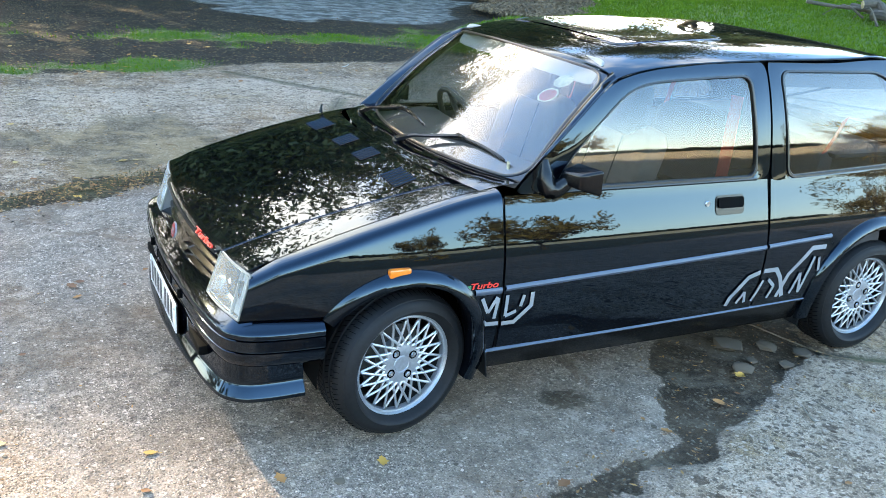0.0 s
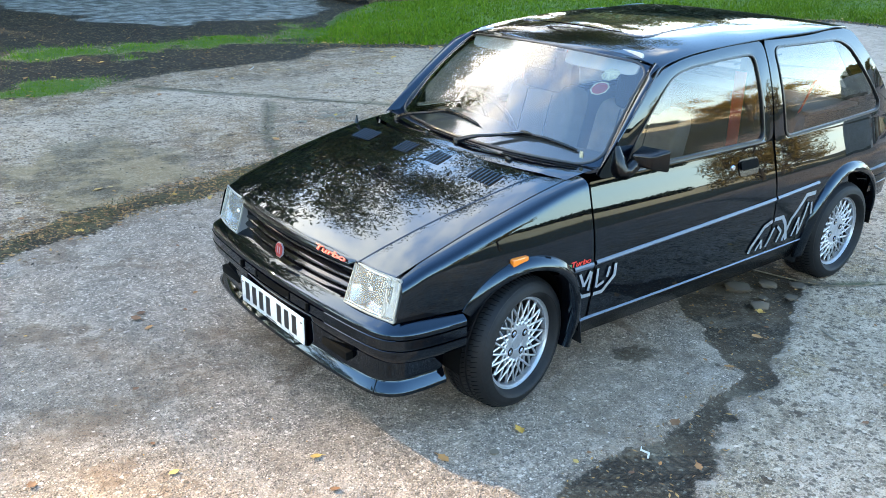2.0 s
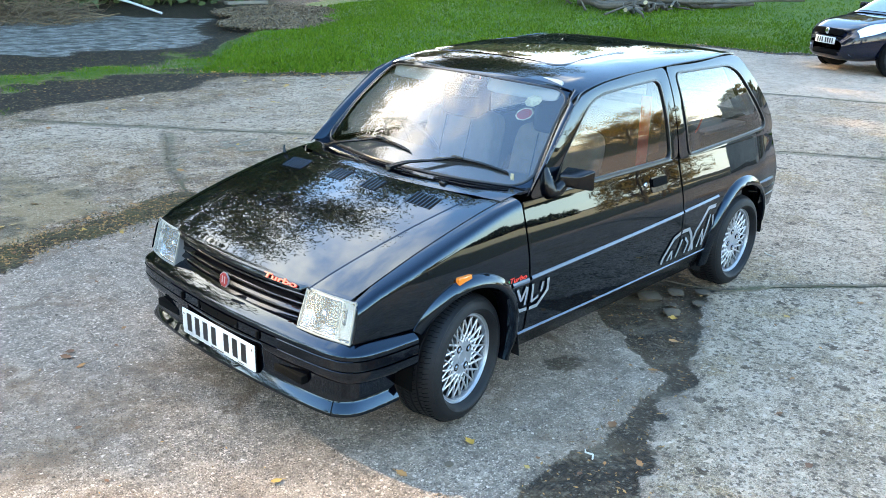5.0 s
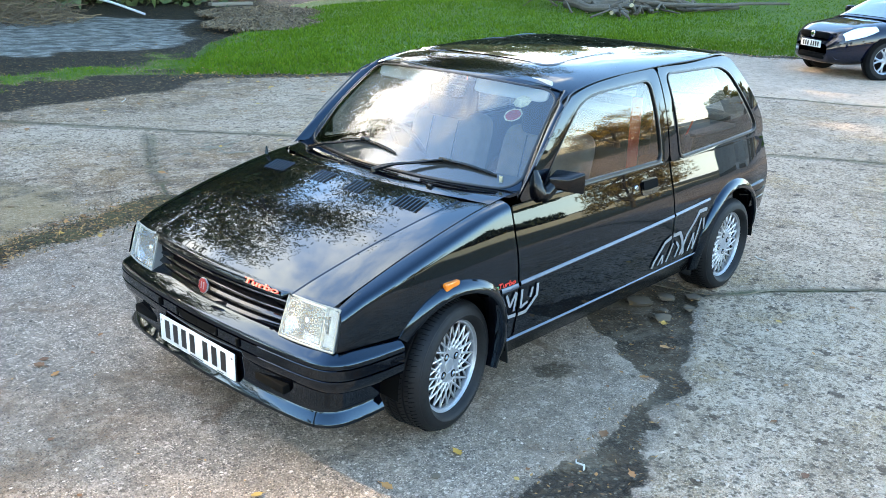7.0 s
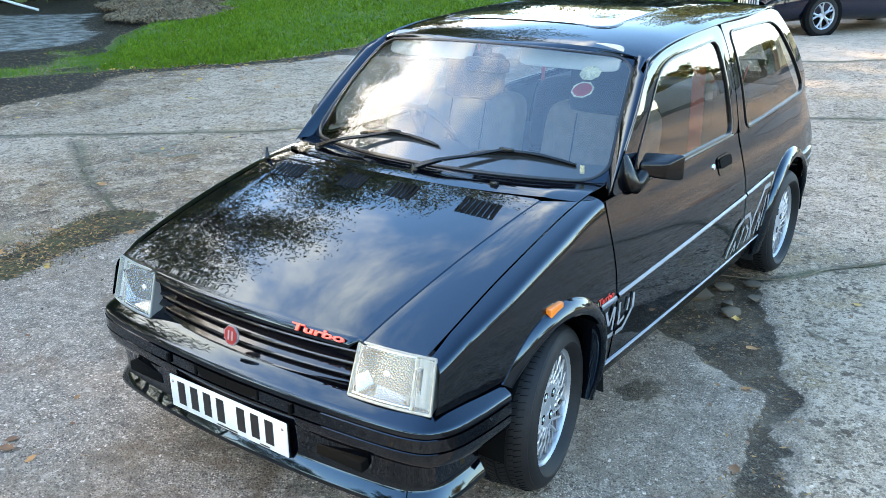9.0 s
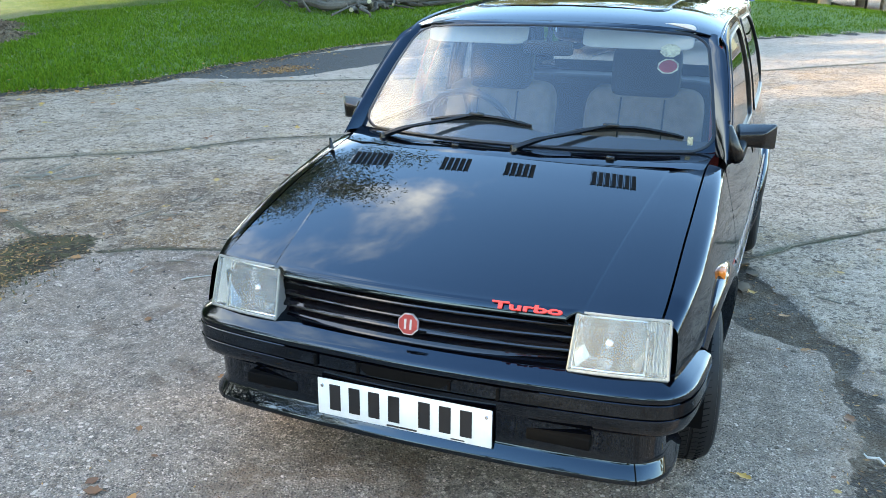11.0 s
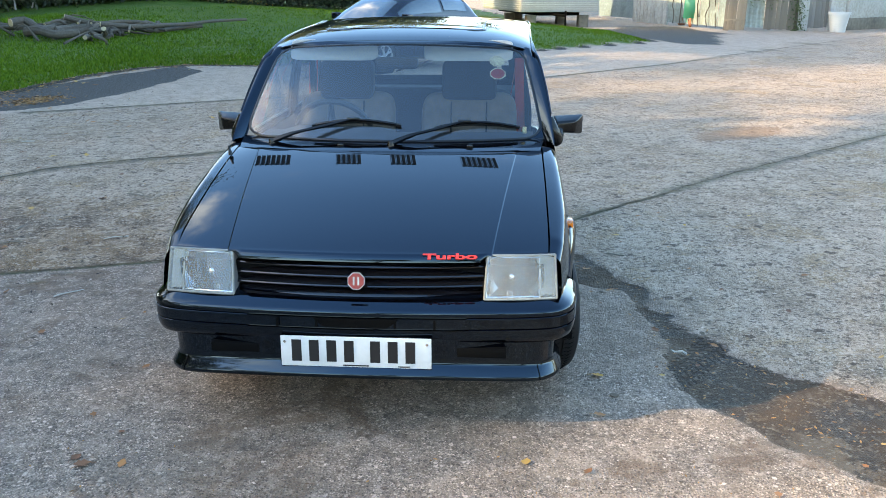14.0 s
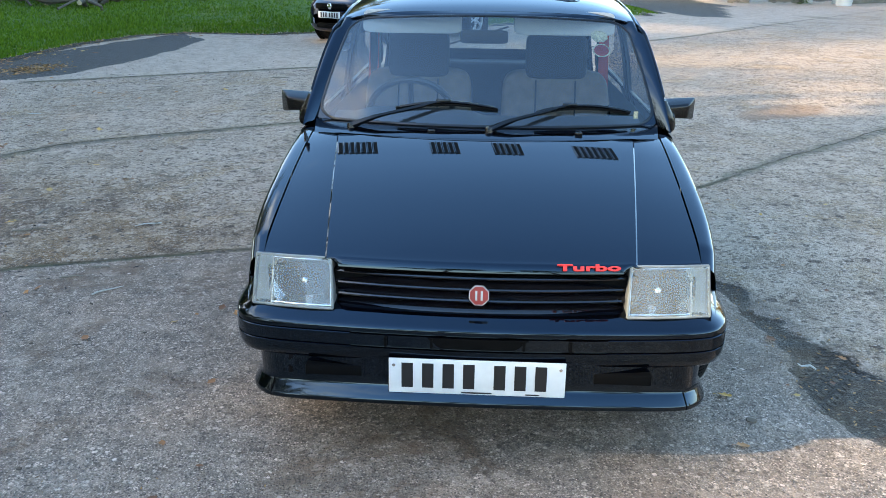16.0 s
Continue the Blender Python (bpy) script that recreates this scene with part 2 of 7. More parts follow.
def glass_pane(name, tint, gloss=0.09, rough=0.0):
    """A thin pane: clear, with a gloss that grows towards grazing."""
    m = bpy.data.materials.new(name)
    m.use_nodes = True
    nt = m.node_tree
    nt.nodes.remove(nt.nodes["Principled BSDF"])
    tr, gl, mix, lw, pw, rg = (nt.nodes.new(n) for n in ("ShaderNodeBsdfTransparent", "ShaderNodeBsdfGlossy", "ShaderNodeMixShader", "ShaderNodeLayerWeight", "ShaderNodeMath", "ShaderNodeMapRange"))
    tr.inputs["Color"].default_value = (*tint, 1)
    gl.inputs["Roughness"].default_value = rough
    lw.inputs["Blend"].default_value = 0.5
    pw.operation, pw.inputs[1].default_value = "POWER", 4.0
    rg.inputs["To Min"].default_value, rg.inputs["To Max"].default_value = gloss, 0.95
    nt.links.new(lw.outputs["Facing"], pw.inputs[0])
    nt.links.new(pw.outputs[0], rg.inputs["Value"])
    nt.links.new(rg.outputs["Result"], mix.inputs[0])
    nt.links.new(tr.outputs[0], mix.inputs[1])
    nt.links.new(gl.outputs[0], mix.inputs[2])
    nt.links.new(mix.outputs[0], nt.nodes["Material Output"].inputs["Surface"])
    return m


PAINT = material("black_paint", (0.0008, 0.001, 0.002), 0.02, 0.0, 0.0, 0.58)
# the blue of the reflected sky is put into the lacquer's gloss as a tint
PAINT.node_tree.nodes["Principled BSDF"].inputs["Specular Tint"].default_value = (0.52, 0.77, 1.0, 1)
TRIM = material("black_trim", (0.0022, 0.0022, 0.0025), 0.24, spec=0.36, grain=0.002, bump=0.0001)
DULL = material("dull_black", (0.0025, 0.0025, 0.0025), 0.8, spec=0.06)
RUBBER = material("rubber", (0.009, 0.009, 0.010), 0.6, spec=0.22, grain=0.01, vary=0.5, bump=0.0002)
SEAL = material("rubber_seal", (0.004, 0.004, 0.0045), 0.32)
SILVER = material("silver_alloy", (0.36, 0.37, 0.39), 0.32, 0.6, grain=0.01, vary=0.2)
DECAL = material("silver_decal", (0.27, 0.28, 0.30), 0.38, 0.4)
STRIPE = material("grey_rubbing_strip", (0.055, 0.07, 0.095), 0.24)
CHROME = material("chrome", (0.85, 0.86, 0.88), 0.06, 1.0)
MIRROR = material("mirror_glass", (0.9, 0.92, 0.95), 0.01, 1.0)
REFLECTOR = material("lamp_reflector", (0.20, 0.205, 0.21), 0.04, 1.0)
RED = material("red_letter", (0.62, 0.03, 0.02), 0.35)
MAROON = material("red_enamel", (0.22, 0.015, 0.015), 0.3)
AMBER = material("amber_lens", (0.75, 0.16, 0.01), 0.18, coat=0.6)
WHITE = material("plate_white", (0.60, 0.595, 0.575), 0.35, coat=0.3, grain=0.02, vary=0.08)
INK = material("plate_black", (0.008, 0.008, 0.009), 0.4)
GREEN_INK = material("green_ink", (0.02, 0.16, 0.06), 0.5)
SCREEN = glass_pane("windscreen_glass", (0.74, 0.79, 0.78), 0.115)
WINDOW = glass_pane("window_glass", (0.50, 0.53, 0.54), 0.10)
LAMP_GLASS = glass_pane("lamp_glass", (0.92, 0.95, 0.95), 0.045, 0.04)
# the pressed flutes of the lamp lens scatter part of the light
_nt = LAMP_GLASS.node_tree
_df, _ms = _nt.nodes.new("ShaderNodeBsdfDiffuse"), _nt.nodes.new("ShaderNodeMixShader")
_df.inputs["Color"].default_value, _ms.inputs[0].default_value = (0.74, 0.76, 0.73, 1), 0.17
_out = _nt.nodes["Material Output"].inputs["Surface"]
_nt.links.new(_out.links[0].from_socket, _ms.inputs[1])
_nt.links.new(_df.outputs[0], _ms.inputs[2])
_nt.links.new(_ms.outputs[0], _out)
CLOTH = material("seat_cloth", (0.17, 0.13, 0.105), 0.9, grain=0.004, vary=0.3, bump=0.0004)
CLOTH_DARK = material("seat_cloth_dark", (0.018, 0.019, 0.023), 0.9, grain=0.004, vary=0.3, bump=0.0004)
BELT = material("red_webbing", (0.50, 0.04, 0.022), 0.7, grain=0.002, vary=0.2)
CREAM = material("cream_headlining", (0.33, 0.32, 0.30), 0.9, grain=0.003, vary=0.1)
DASH = material("dash_plastic", (0.014, 0.014, 0.016), 0.55, grain=0.002, bump=0.0002)
STICKER = material("white_sticker", (0.42, 0.39, 0.27), 0.8, spec=0.1, grain=0.007, vary=1.0, tone=(0.10, 0.10, 0.07))
STICKER_RED = material("red_sticker", (0.20, 0.025, 0.025), 0.8, spec=0.1, grain=0.01, vary=0.4)

# ---- the ground: one sheet from the yard to the horizon ----
GRASS = [(4.3, 8.5), (4.9, 7.95), (5.6, 7.5), (6.4, 7.15), (8.7, 7.3), (10.4, 7.25), (12.0, 7.3), (13.8, 6.95), (14.7, 6.2), (14.6, 4.6), (15.6, 3.4), (18.0, 0.2),
         (20.1, -1.5), (23.8, -4.7), (29.0, -4.3), (34.0, -2.6), (70, 3), (260, 60), (260, 260), (40, 260), (17, 21), (11.5, 17.2), (9.2, 14.0), (6.4, 11.4)]
TARMAC = [(-1.2, 2.1), (-0.3, 2.45), (0.4, 2.7), (0.9, 2.4), (1.3, 1.43), (2.1, -0.7), (1.62, -0.98), (1.2, -1.12), (0.84, -1.24), (0.43, -1.37), (0.05, -1.61),
          (-0.14, -1.94), (-0.5, -2.3), (-1.0, -2.8), (-6, -8), (-60, -40), (-60, 20), (-6, 1.0)]
POOL = [(2.35, -0.35), (2.1, -0.74), (1.62, -0.98), (1.2, -1.12), (0.84, -1.24), (0.68, -1.23), (0.43, -1.37), (0.26, -1.43), (0.05, -1.61), (-0.14, -1.94), (-0.5, -2.35),
        (-1.0, -2.8), (-1.15, -2.7), (-0.93, -1.85), (-0.55, -1.42), (-0.15, -1.21), (0.16, -1.18), (0.45, -1.14), (0.62, -1.12), (0.98, -1.10), (1.12, -0.82), (1.21, -0.64), (1.5, -0.1), (2.0, 0.0)]
SOIL = [(-14, 4.6), (-1.6, 5.4), (-1.17, 6.05), (0.6, 6.4), (1.32, 6.93), (1.9, 7.16), (3.14, 7.26), (4.69, 8.0), (5.15, 8.25), (7.2, 11.2), (9.2, 14.0), (11.5, 17.2), (17, 21), (40, 260), (-260, 260), (-60, 10)]
WET = [(1.2, 17.6), (2.0, 14.0), (2.5, 12.4), (3.8, 11.6), (5.2, 11.5), (6.9, 12.3), (7.6, 14.0), (8.8, 16.2), (7.0, 18.4)]
LANE = [(5.6, 7.9), (7.3, 5.7), (9.49, 2.33), (10.15, 0.85), (12.87, -1.41), (15.87, -3.99), (20.55, -7.32), (25.5, -10.62), (29.5, -14.2), (44, -22), (60, -12), (34, -2.6), (29, -4.3), (23.8, -4.7), (20.1, -1.5),
        (18.0, 0.2), (15.6, 3.4), (14.6, 4.6), (14.7, 6.2), (13.8, 6.95), (12.0, 7.3), (8.7, 7.3), (6.4, 7.15)]
JOINTS = [[(1.05, 6.54), (1.52, 5.91), (1.96, 5.36), (2.99, 4.03), (3.9, 3.45), (4.82, 2.2), (6.03, 0.57), (6.6, -0.4)],
          [(0.85, 2.95), (1.21, 3.78), (1.86, 5.05)],
          [(0.8, 2.5), (0.95, 2.33), (1.3, 1.43), (1.75, 0.4), (2.1, -0.72), (2.47, -0.98), (3.01, -1.48), (4.0, -2.34), (6.22, -4.47), (9.6, -7.9)],
          [(7.3, 5.7), (9.49, 2.33), (10.15, 0.85), (12.87, -1.41), (15.87, -3.99), (20.55, -7.32), (28.7, -13.4)]]
OLD = [(7.4, 6.22), (7.52, 5.9), (7.98, 5.68), (8.23, 5.48), (9.82, 5.34), (11.57, 5.26), (13.2, 5.42), (14.48, 6.22), (12.62, 6.7), (10.2, 7.1), (8.84, 7.2), (7.0, 7.3)]
MULCH = [(31.78, -3.8), (36.2, -5.7), (36.0, -7.2), (33.07, -7.4), (30.5, -8.3), (29.12, -7.95), (27.1, -7.5), (22.35, -6.26), (23.23, -5.3), (26.5, -4.6), (28.5, -4.2)]
TAN = [(-1.6, 3.9), (-0.85, 4.1), (-0.47, 4.6), (0.12, 4.5), (0.3, 3.8), (0.45, 3.2), (0.34, 2.9), (-0.09, 2.8), (-0.5, 2.6), (-0.66, 3.2)]
MOSS = [(-2.4, 1.75), (-1.23, 2.17), (-0.75, 2.40), (-0.3, 2.58), (0.1, 2.62), (0.45, 2.72), (0.8, 2.85)]


def bank(x, y):
    """Height of the land: flat in the yard, a grass bank behind, low rises further off."""
    x, y = np.asarray(x, float), np.asarray(y, float)
    d = inside(x, y, GRASS)
    h = 0.068 * np.clip(d, 0, 18) * step(0, 2.5, d) + 0.10 * step(0.0, 0.5, d)
    h = h + 0.10 * fbm(x, y, 3.0, 3) * step(0.5, 3, d)
    far = np.hypot(x - 4, y)
    h = h + 4.0 * step(24, 72, -y - 0.05 * x) * step(0.45, 0.75, -y / np.maximum(x, 1.0)) * (1 + 0.25 * fbm(x, y, 22.0, 2)) + 2.0 * step(60, 250, far)
    return h


def tuft_mask(x, y):
    """Where ragged grass grows on the bare earth left of the bank."""
    fx, fy = x + 0.9 * fbm(x, y, 2.2, 5), y + 0.9 * fbm(x + 40, y, 2.2, 5)
    near = step(0.0, 0.30, 0.36 - np.abs(fy - 6.75 - 0.12 * fx) * 0.42 + 0.8 * fbm(x, y, 0.7, 4)) * step(1.6, 0.5, fx)
    far = step(0.0, 0.50, 0.42 - np.abs(fy - 9.4 - 0.10 * (fx - 3)) * 0.42 + 1.3 * fbm(x + 9, y, 0.9, 4))
    return np.clip(np.maximum(near, far), 0, 1) * step(-0.05, 0.35, inside(fx, fy, SOIL))


def axis(lo, hi, fine, mid_lo, mid_hi, mid, ends):
    a = np.arange(lo, hi, fine)
    b = np.arange(hi, mid_hi, mid)
    c = np.arange(mid_lo, lo, mid)
    up, dn, s = [], [], mid
    p, q = mid_hi, mid_lo
    while p < ends or q > -ends:
        s *= 1.16
        up.append(p)
        p += s
        q -= s
        dn.append(q)
    return np.concatenate([dn[::-1], c, a, b, up])


def build_ground(mat):
    gx = axis(-2.2, 3.4, 0.024, -5.0, 16.0, 0.085, 700)
    gy = axis(-2.9, 3.4, 0.024, -5.5, 14.0, 0.085, 700)
    x, y = np.meshgrid(gx, gy, indexing="ij")
    wx, wy = x + 0.22 * fbm(x, y, 0.5, 4), y + 0.22 * fbm(x + 40, y, 0.5, 4)
    fx, fy = x + 0.9 * fbm(x, y, 2.2, 5), y + 0.9 * fbm(x + 40, y, 2.2, 5)
    d_grass = inside(wx, wy, GRASS)
    d_soil = inside(fx, fy, SOIL)
    tarmac = step(-0.05, 0.05, inside(wx, wy, TARMAC))
    pool_d = inside(wx, wy, POOL)
    pool = step(-0.035, 0.05, pool_d - 0.01 + 0.20 * fbm(x, y, 0.26, 4))
    # a smaller dark stain in the tarmac, and earth under the sill
    stain = step(0.0, 0.12, 0.13 - np.hypot((x - 0.72) / 1.3, y + 0.71) + 0.22 * fbm(x, y, 0.25, 3))
    lane = step(-0.1, 0.1, inside(wx, wy, LANE))
    wet = step(-0.3, 0.3, inside(fx, fy, WET) + 1.2 * fbm(x, y, 1.2, 3))
    moss_d, along = near_line(wx, wy, MOSS)
    moss = step(0.10, -0.07, moss_d - (0.13 + 0.07 * along ** 3 + 0.30 * fbm(x, y, 0.30, 4)))
    # dirt washed over the old concrete: beside the mossy joint and along the bare earth
    dirt = np.maximum(step(3.4, 0.4, moss_d + 1.9 * fbm(x, y, 1.3, 4)) * step(-0.2, 0.1, -inside(wx, wy, TARMAC)), 0.9 * step(-1.3, -0.1, d_soil + 1.6 * fbm(x + 7, y, 0.9, 4)))
    dirt = np.clip(dirt, 0, 1) * (1 - pool)
    dark = np.maximum(step(-0.08, 0.08, inside(wx, wy, OLD)), 0.85 * step(-0.4, 0.3, inside(fx, fy, MULCH) + 0.6 * fbm(x, y, 0.8, 3)))
    tan = step(-0.25, 0.25, inside(wx, wy, TAN) + 0.9 * fbm(x, y, 0.5, 4))
    rust = step(1.0, 0.3, np.hypot((wx - 6.3) * 0.75 + (wy + 3.0) * 0.75, ((wx - 6.3) - (wy + 3.0)) * 0.3) * 2.0)
    joint, joint_d = np.zeros_like(x), np.full_like(x, 9.0)
    jx, jy = x + 0.10 * fbm(x, y, 0.6, 4), y + 0.10 * fbm(x, y + 30, 0.6, 4)
    for k, line in enumerate(JOINTS):
        d, _ = near_line(jx, jy, line)
        w = (0.015, 0.010, 0.016, 0.022)[k]
        wide_w = np.where((x < 3.3) & (y < 3.3) & (y > -2.8), w, max(w, 0.045))
        joint = np.maximum(joint, step(wide_w * 2.2, wide_w * 0.6, d + 0.03 * fbm(x, y, 0.3, 3)) * (w / wide_w) ** 0.4)
        joint_d = np.minimum(joint_d, d)
    soil = step(-0.05, 0.35, d_soil)
    tuft = tuft_mask(x, y)
    grass = np.clip(step(-0.08, 0.25, d_grass) + 0.75 * tuft, 0, 1)
    soil = np.maximum(soil * (1 - grass), step(0.35, 0.0, np.abs(d_grass + 0.1)) * (1 - step(0.2, 0.5, d_grass)) * 0.9)
    # heights
    z = bank(x, y)
    flat = (1 - grass) * step(60, 20, np.hypot(x, y))
    z = z - 0.012 * pool * flat - 0.006 * joint * flat + 0.004 * fbm(x, y, 0.8, 3) * flat * step(1.4, 2.2, np.abs(y) + 0.5 * np.maximum(-x, 0))
    z = z + 0.014 * moss * (0.6 + 1.2 * fbm(x, y, 0.12, 3)) + 0.04 * soil * fbm(x, y, 0.5, 3) * step(3.5, 5, y)
    # tyre marks pressed into the mud
    ta = (x * 0.80 - y * 0.60)
    rut = np.maximum(pool, 0.5 * step(-0.12, 0.0, pool_d)) * step(0.085, 0.07, np.abs(x * 0.60 + y * 0.80 + 0.98 + 0.03 * np.sin(ta * 3)))
    z = z - 0.006 * rut
    n, m = x.shape
    verts = np.stack([x, y, z], -1).reshape(-1, 3)
    idx = np.arange(n * m).reshape(n, m)
    faces = np.stack([idx[:-1, :-1], idx[1:, :-1], idx[1:, 1:], idx[:-1, 1:]], -1).reshape(-1, 4)
    me = bpy.data.meshes.new("ground")
    me.from_pydata(verts.tolist(), [], faces.tolist())
    for name, a in (("tarmac", tarmac), ("pool", np.maximum(pool, 0.75 * stain)), ("moss", moss), ("joint", joint), ("soil", soil), ("grass", grass), ("lane", lane), ("wet", wet), ("rut", rut), ("dirt", dirt), ("dark", dark), ("tan", tan), ("rust", rust)):
        me.attributes.new(name, "FLOAT", "POINT").data.foreach_set("value", np.clip(a, 0, 1).reshape(-1).astype(np.float32))
    me.polygons.foreach_set("use_smooth", np.ones(len(me.polygons), bool))
    me.materials.append(mat)
    return tagged(new("ground", me), "worn grey tarmac and concrete yard with mud, moss and a grass bank", "ground", kind="structure")


def ground_material():
    m = bpy.data.materials.new("yard_surface")
    m.use_nodes = True
    nt = m.node_tree
    b = nt.nodes["Principled BSDF"]
    L = nt.links.new
    co = nt.nodes.new("ShaderNodeTexCoord").outputs["Object"]

    def noise_tex(scale, detail=5.0, rough=0.6, warp=0.0):
        t = nt.nodes.new("ShaderNodeTexNoise")
        t.inputs["Scale"].default_value, t.inputs["Detail"].default_value, t.inputs["Roughness"].default_value, t.inputs["Distortion"].default_value = scale, detail, rough, warp
        L(co, t.inputs["Vector"])
        return t.outputs["Fac"]

    def attr(name):
        a = nt.nodes.new("ShaderNodeAttribute")
        a.attribute_name = name
        return a.outputs["Fac"]

    def math2(op, a, b2, clamp=False):
        n = nt.nodes.new("ShaderNodeMath")
        n.operation, n.use_clamp = op, clamp
        for s, v in zip(n.inputs, (a, b2)):
            if isinstance(v, (int, float)):
                s.default_value = v
            else:
                L(v, s)
        return n.outputs[0]

    def ramp(v, a, b2, lo=0.0, hi=1.0):
        n = nt.nodes.new("ShaderNodeMapRange")
        n.interpolation_type = "SMOOTHSTEP"
        for k, w in (("From Min", a), ("From Max", b2), ("To Min", lo), ("To Max", hi)):
            n.inputs[k].default_value = w
        L(v, n.inputs["Value"])
        return n.outputs["Result"]

    def mix(f, a, b2):
        n = nt.nodes.new("ShaderNodeMix")
        n.data_type = "RGBA"
        for k, v in (("Factor", f), ("A", a), ("B", b2)):
            if isinstance(v, tuple):
                n.inputs[k].default_value = (*v, 1)
            elif isinstance(v, (int, float)):
                n.inputs[k].default_value = v
            else:
                L(v, n.inputs[k])
        return n.outputs["Result"]

    def gain(a, g):
        n = nt.nodes.new("ShaderNodeMix")
        n.data_type, n.blend_type = "RGBA", "MULTIPLY"
        n.inputs["Factor"].default_value, n.inputs["B"].default_value = 1.0, (*g, 1)
        L(a, n.inputs["A"])
        return n.outputs["Result"]

    def mixf(f, a, b2):
        n = nt.nodes.new("ShaderNodeMix")
        for k, v in (("Factor", f), ("A", a), ("B", b2)):
            if isinstance(v, (int, float)):
                n.inputs[k].default_value = v
            else:
                L(v, n.inputs[k])
        return n.outputs["Result"]

    def stones(scale, rnd=1.0):
        v = nt.nodes.new("ShaderNodeTexVoronoi")
        v.inputs["Scale"].default_value, v.inputs["Randomness"].default_value = scale, rnd
        L(co, v.inputs["Vector"])
        return v.outputs["Distance"], v.outputs["Color"]

    wide, mid, fine, speck = noise_tex(0.55, 6, 0.62, 0.4), noise_tex(3.3, 6, 0.65, 0.3), noise_tex(38, 4), noise_tex(160, 3)
    sd, sc = stones(118)
    sd2, sc2 = stones(46)
    sep = nt.nodes.new("ShaderNodeSeparateColor")
    L(sc, sep.inputs[0])
    sep2 = nt.nodes.new("ShaderNodeSeparateColor")
    L(sc2, sep2.inputs[0])
    sd3, sc3 = stones(230)
    sep3 = nt.nodes.new("ShaderNodeSeparateColor")
    L(sc3, sep3.inputs[0])
    ragged = lambda name, a=0.35, b2=0.65: ramp(math2("ADD", attr(name), ramp(fine, 0.2, 0.8, -0.28, 0.28)), a, b2)
    # worn tarmac: dark binder, stones of many tints showing through
    stone = mix(ramp(sep.outputs[0], 0.20, 0.90), (0.13, 0.126, 0.12), (0.72, 0.70, 0.665))
    stone = mix(ramp(sep.outputs[1], 0.965, 0.98), stone, (0.88, 0.86, 0.82))
    tarm = mix(ramp(sd, 0.32, 0.55), stone, (0.20, 0.19, 0.172))
    tarm = mix(ramp(sep3.outputs[0], 0.55, 0.75, 0, 0.55), tarm, (0.50, 0.48, 0.445))
    tarm = mix(math2("MULTIPLY", ramp(sd2, 0.48, 0.34), ramp(sep2.outputs[0], 0.72, 0.76, 0, 0.65)), tarm, (0.085, 0.080, 0.072))
    tarm = mix(math2("MULTIPLY", ramp(sd2, 0.44, 0.32), ramp(sep2.outputs[1], 0.82, 0.86, 0, 0.6)), tarm, (0.80, 0.78, 0.74))
    tarm = mix(ramp(speck, 0.44, 0.36, 0, 0.6), tarm, (0.10, 0.094, 0.082))
    tarm = mix(ramp(fine, 0.50, 0.80, 0, 0.6), tarm, (0.53, 0.51, 0.47))
    tarm = mix(ramp(mid, 0.50, 0.66, 0, 0.32), tarm, (0.50, 0.46, 0.40))
    blot = noise_tex(1.7, 9, 0.74, 0.4)
    tarm = mix(ramp(blot, 0.53, 0.60, 0, 0.68), tarm, (0.165, 0.125, 0.088))
    tarm = mix(ramp(wide, 0.49, 0.60, 0, 0.35), tarm, (0.25, 0.21, 0.165))
    sd4, sc4 = stones(24)
    sep4 = nt.nodes.new("ShaderNodeSeparateColor")
    L(sc4, sep4.inputs[0])
    crumb_d = math2("ADD", sd4, ramp(noise_tex(70, 3), 0.3, 0.7, -0.10, 0.10))
    crumb = math2("MULTIPLY", ramp(crumb_d, 0.30, 0.22), ramp(sep4.outputs[0], 0.70, 0.78))
    pebble = math2("MULTIPLY", ramp(crumb_d, 0.20, 0.13), ramp(sep4.outputs[1], 0.80, 0.84))
    # old concrete, paler, with fine aggregate
    conc = mix(ramp(fine, 0.3, 0.75), (0.43, 0.405, 0.365), (0.28, 0.263, 0.235))
    conc = mix(ramp(sep2.outputs[0], 0.78, 0.86, 0, 0.7), conc, (0.13, 0.125, 0.115))
    conc = mix(ramp(sep.outputs[0], 0.86, 0.93, 0, 0.8), conc, (0.52, 0.505, 0.47))
    conc = mix(ramp(mid, 0.51, 0.62, 0, 0.45), conc, (0.17, 0.155, 0.125))
    conc = mix(ramp(wide, 0.48, 0.57, 0, 0.35), conc, (0.215, 0.185, 0.135))
    conc = mix(ramp(blot, 0.525, 0.60, 0, 0.5), conc, (0.135, 0.115, 0.085))
    tan = noise_tex(1.1, 9, 0.76, 0.5)
    conc = mix(ramp(tan, 0.54, 0.60, 0, 0.55), conc, (0.30, 0.235, 0.125))
    conc = mix(ramp(tan, 0.46, 0.39, 0, 0.4), conc, (0.47, 0.45, 0.42))
    dirty = mix(ramp(blot, 0.46, 0.56), (0.175, 0.122, 0.060), (0.080, 0.057, 0.034))
    conc = mix(math2("MULTIPLY", ragged("dirt", 0.3, 0.75), ramp(mid, 0.40, 0.54, 0.30, 0.95)), conc, dirty)
    conc = mix(ramp(sep3.outputs[0], 0.70, 0.85, 0, 0.55), conc, (0.60, 0.58, 0.54))
    conc = mix(ramp(speck, 0.44, 0.37, 0, 0.7), conc, (0.10, 0.092, 0.078))
    grit = noise_tex(11, 6, 0.70)
    sd5, sc5 = stones(8)
    sep5 = nt.nodes.new("ShaderNodeSeparateColor")
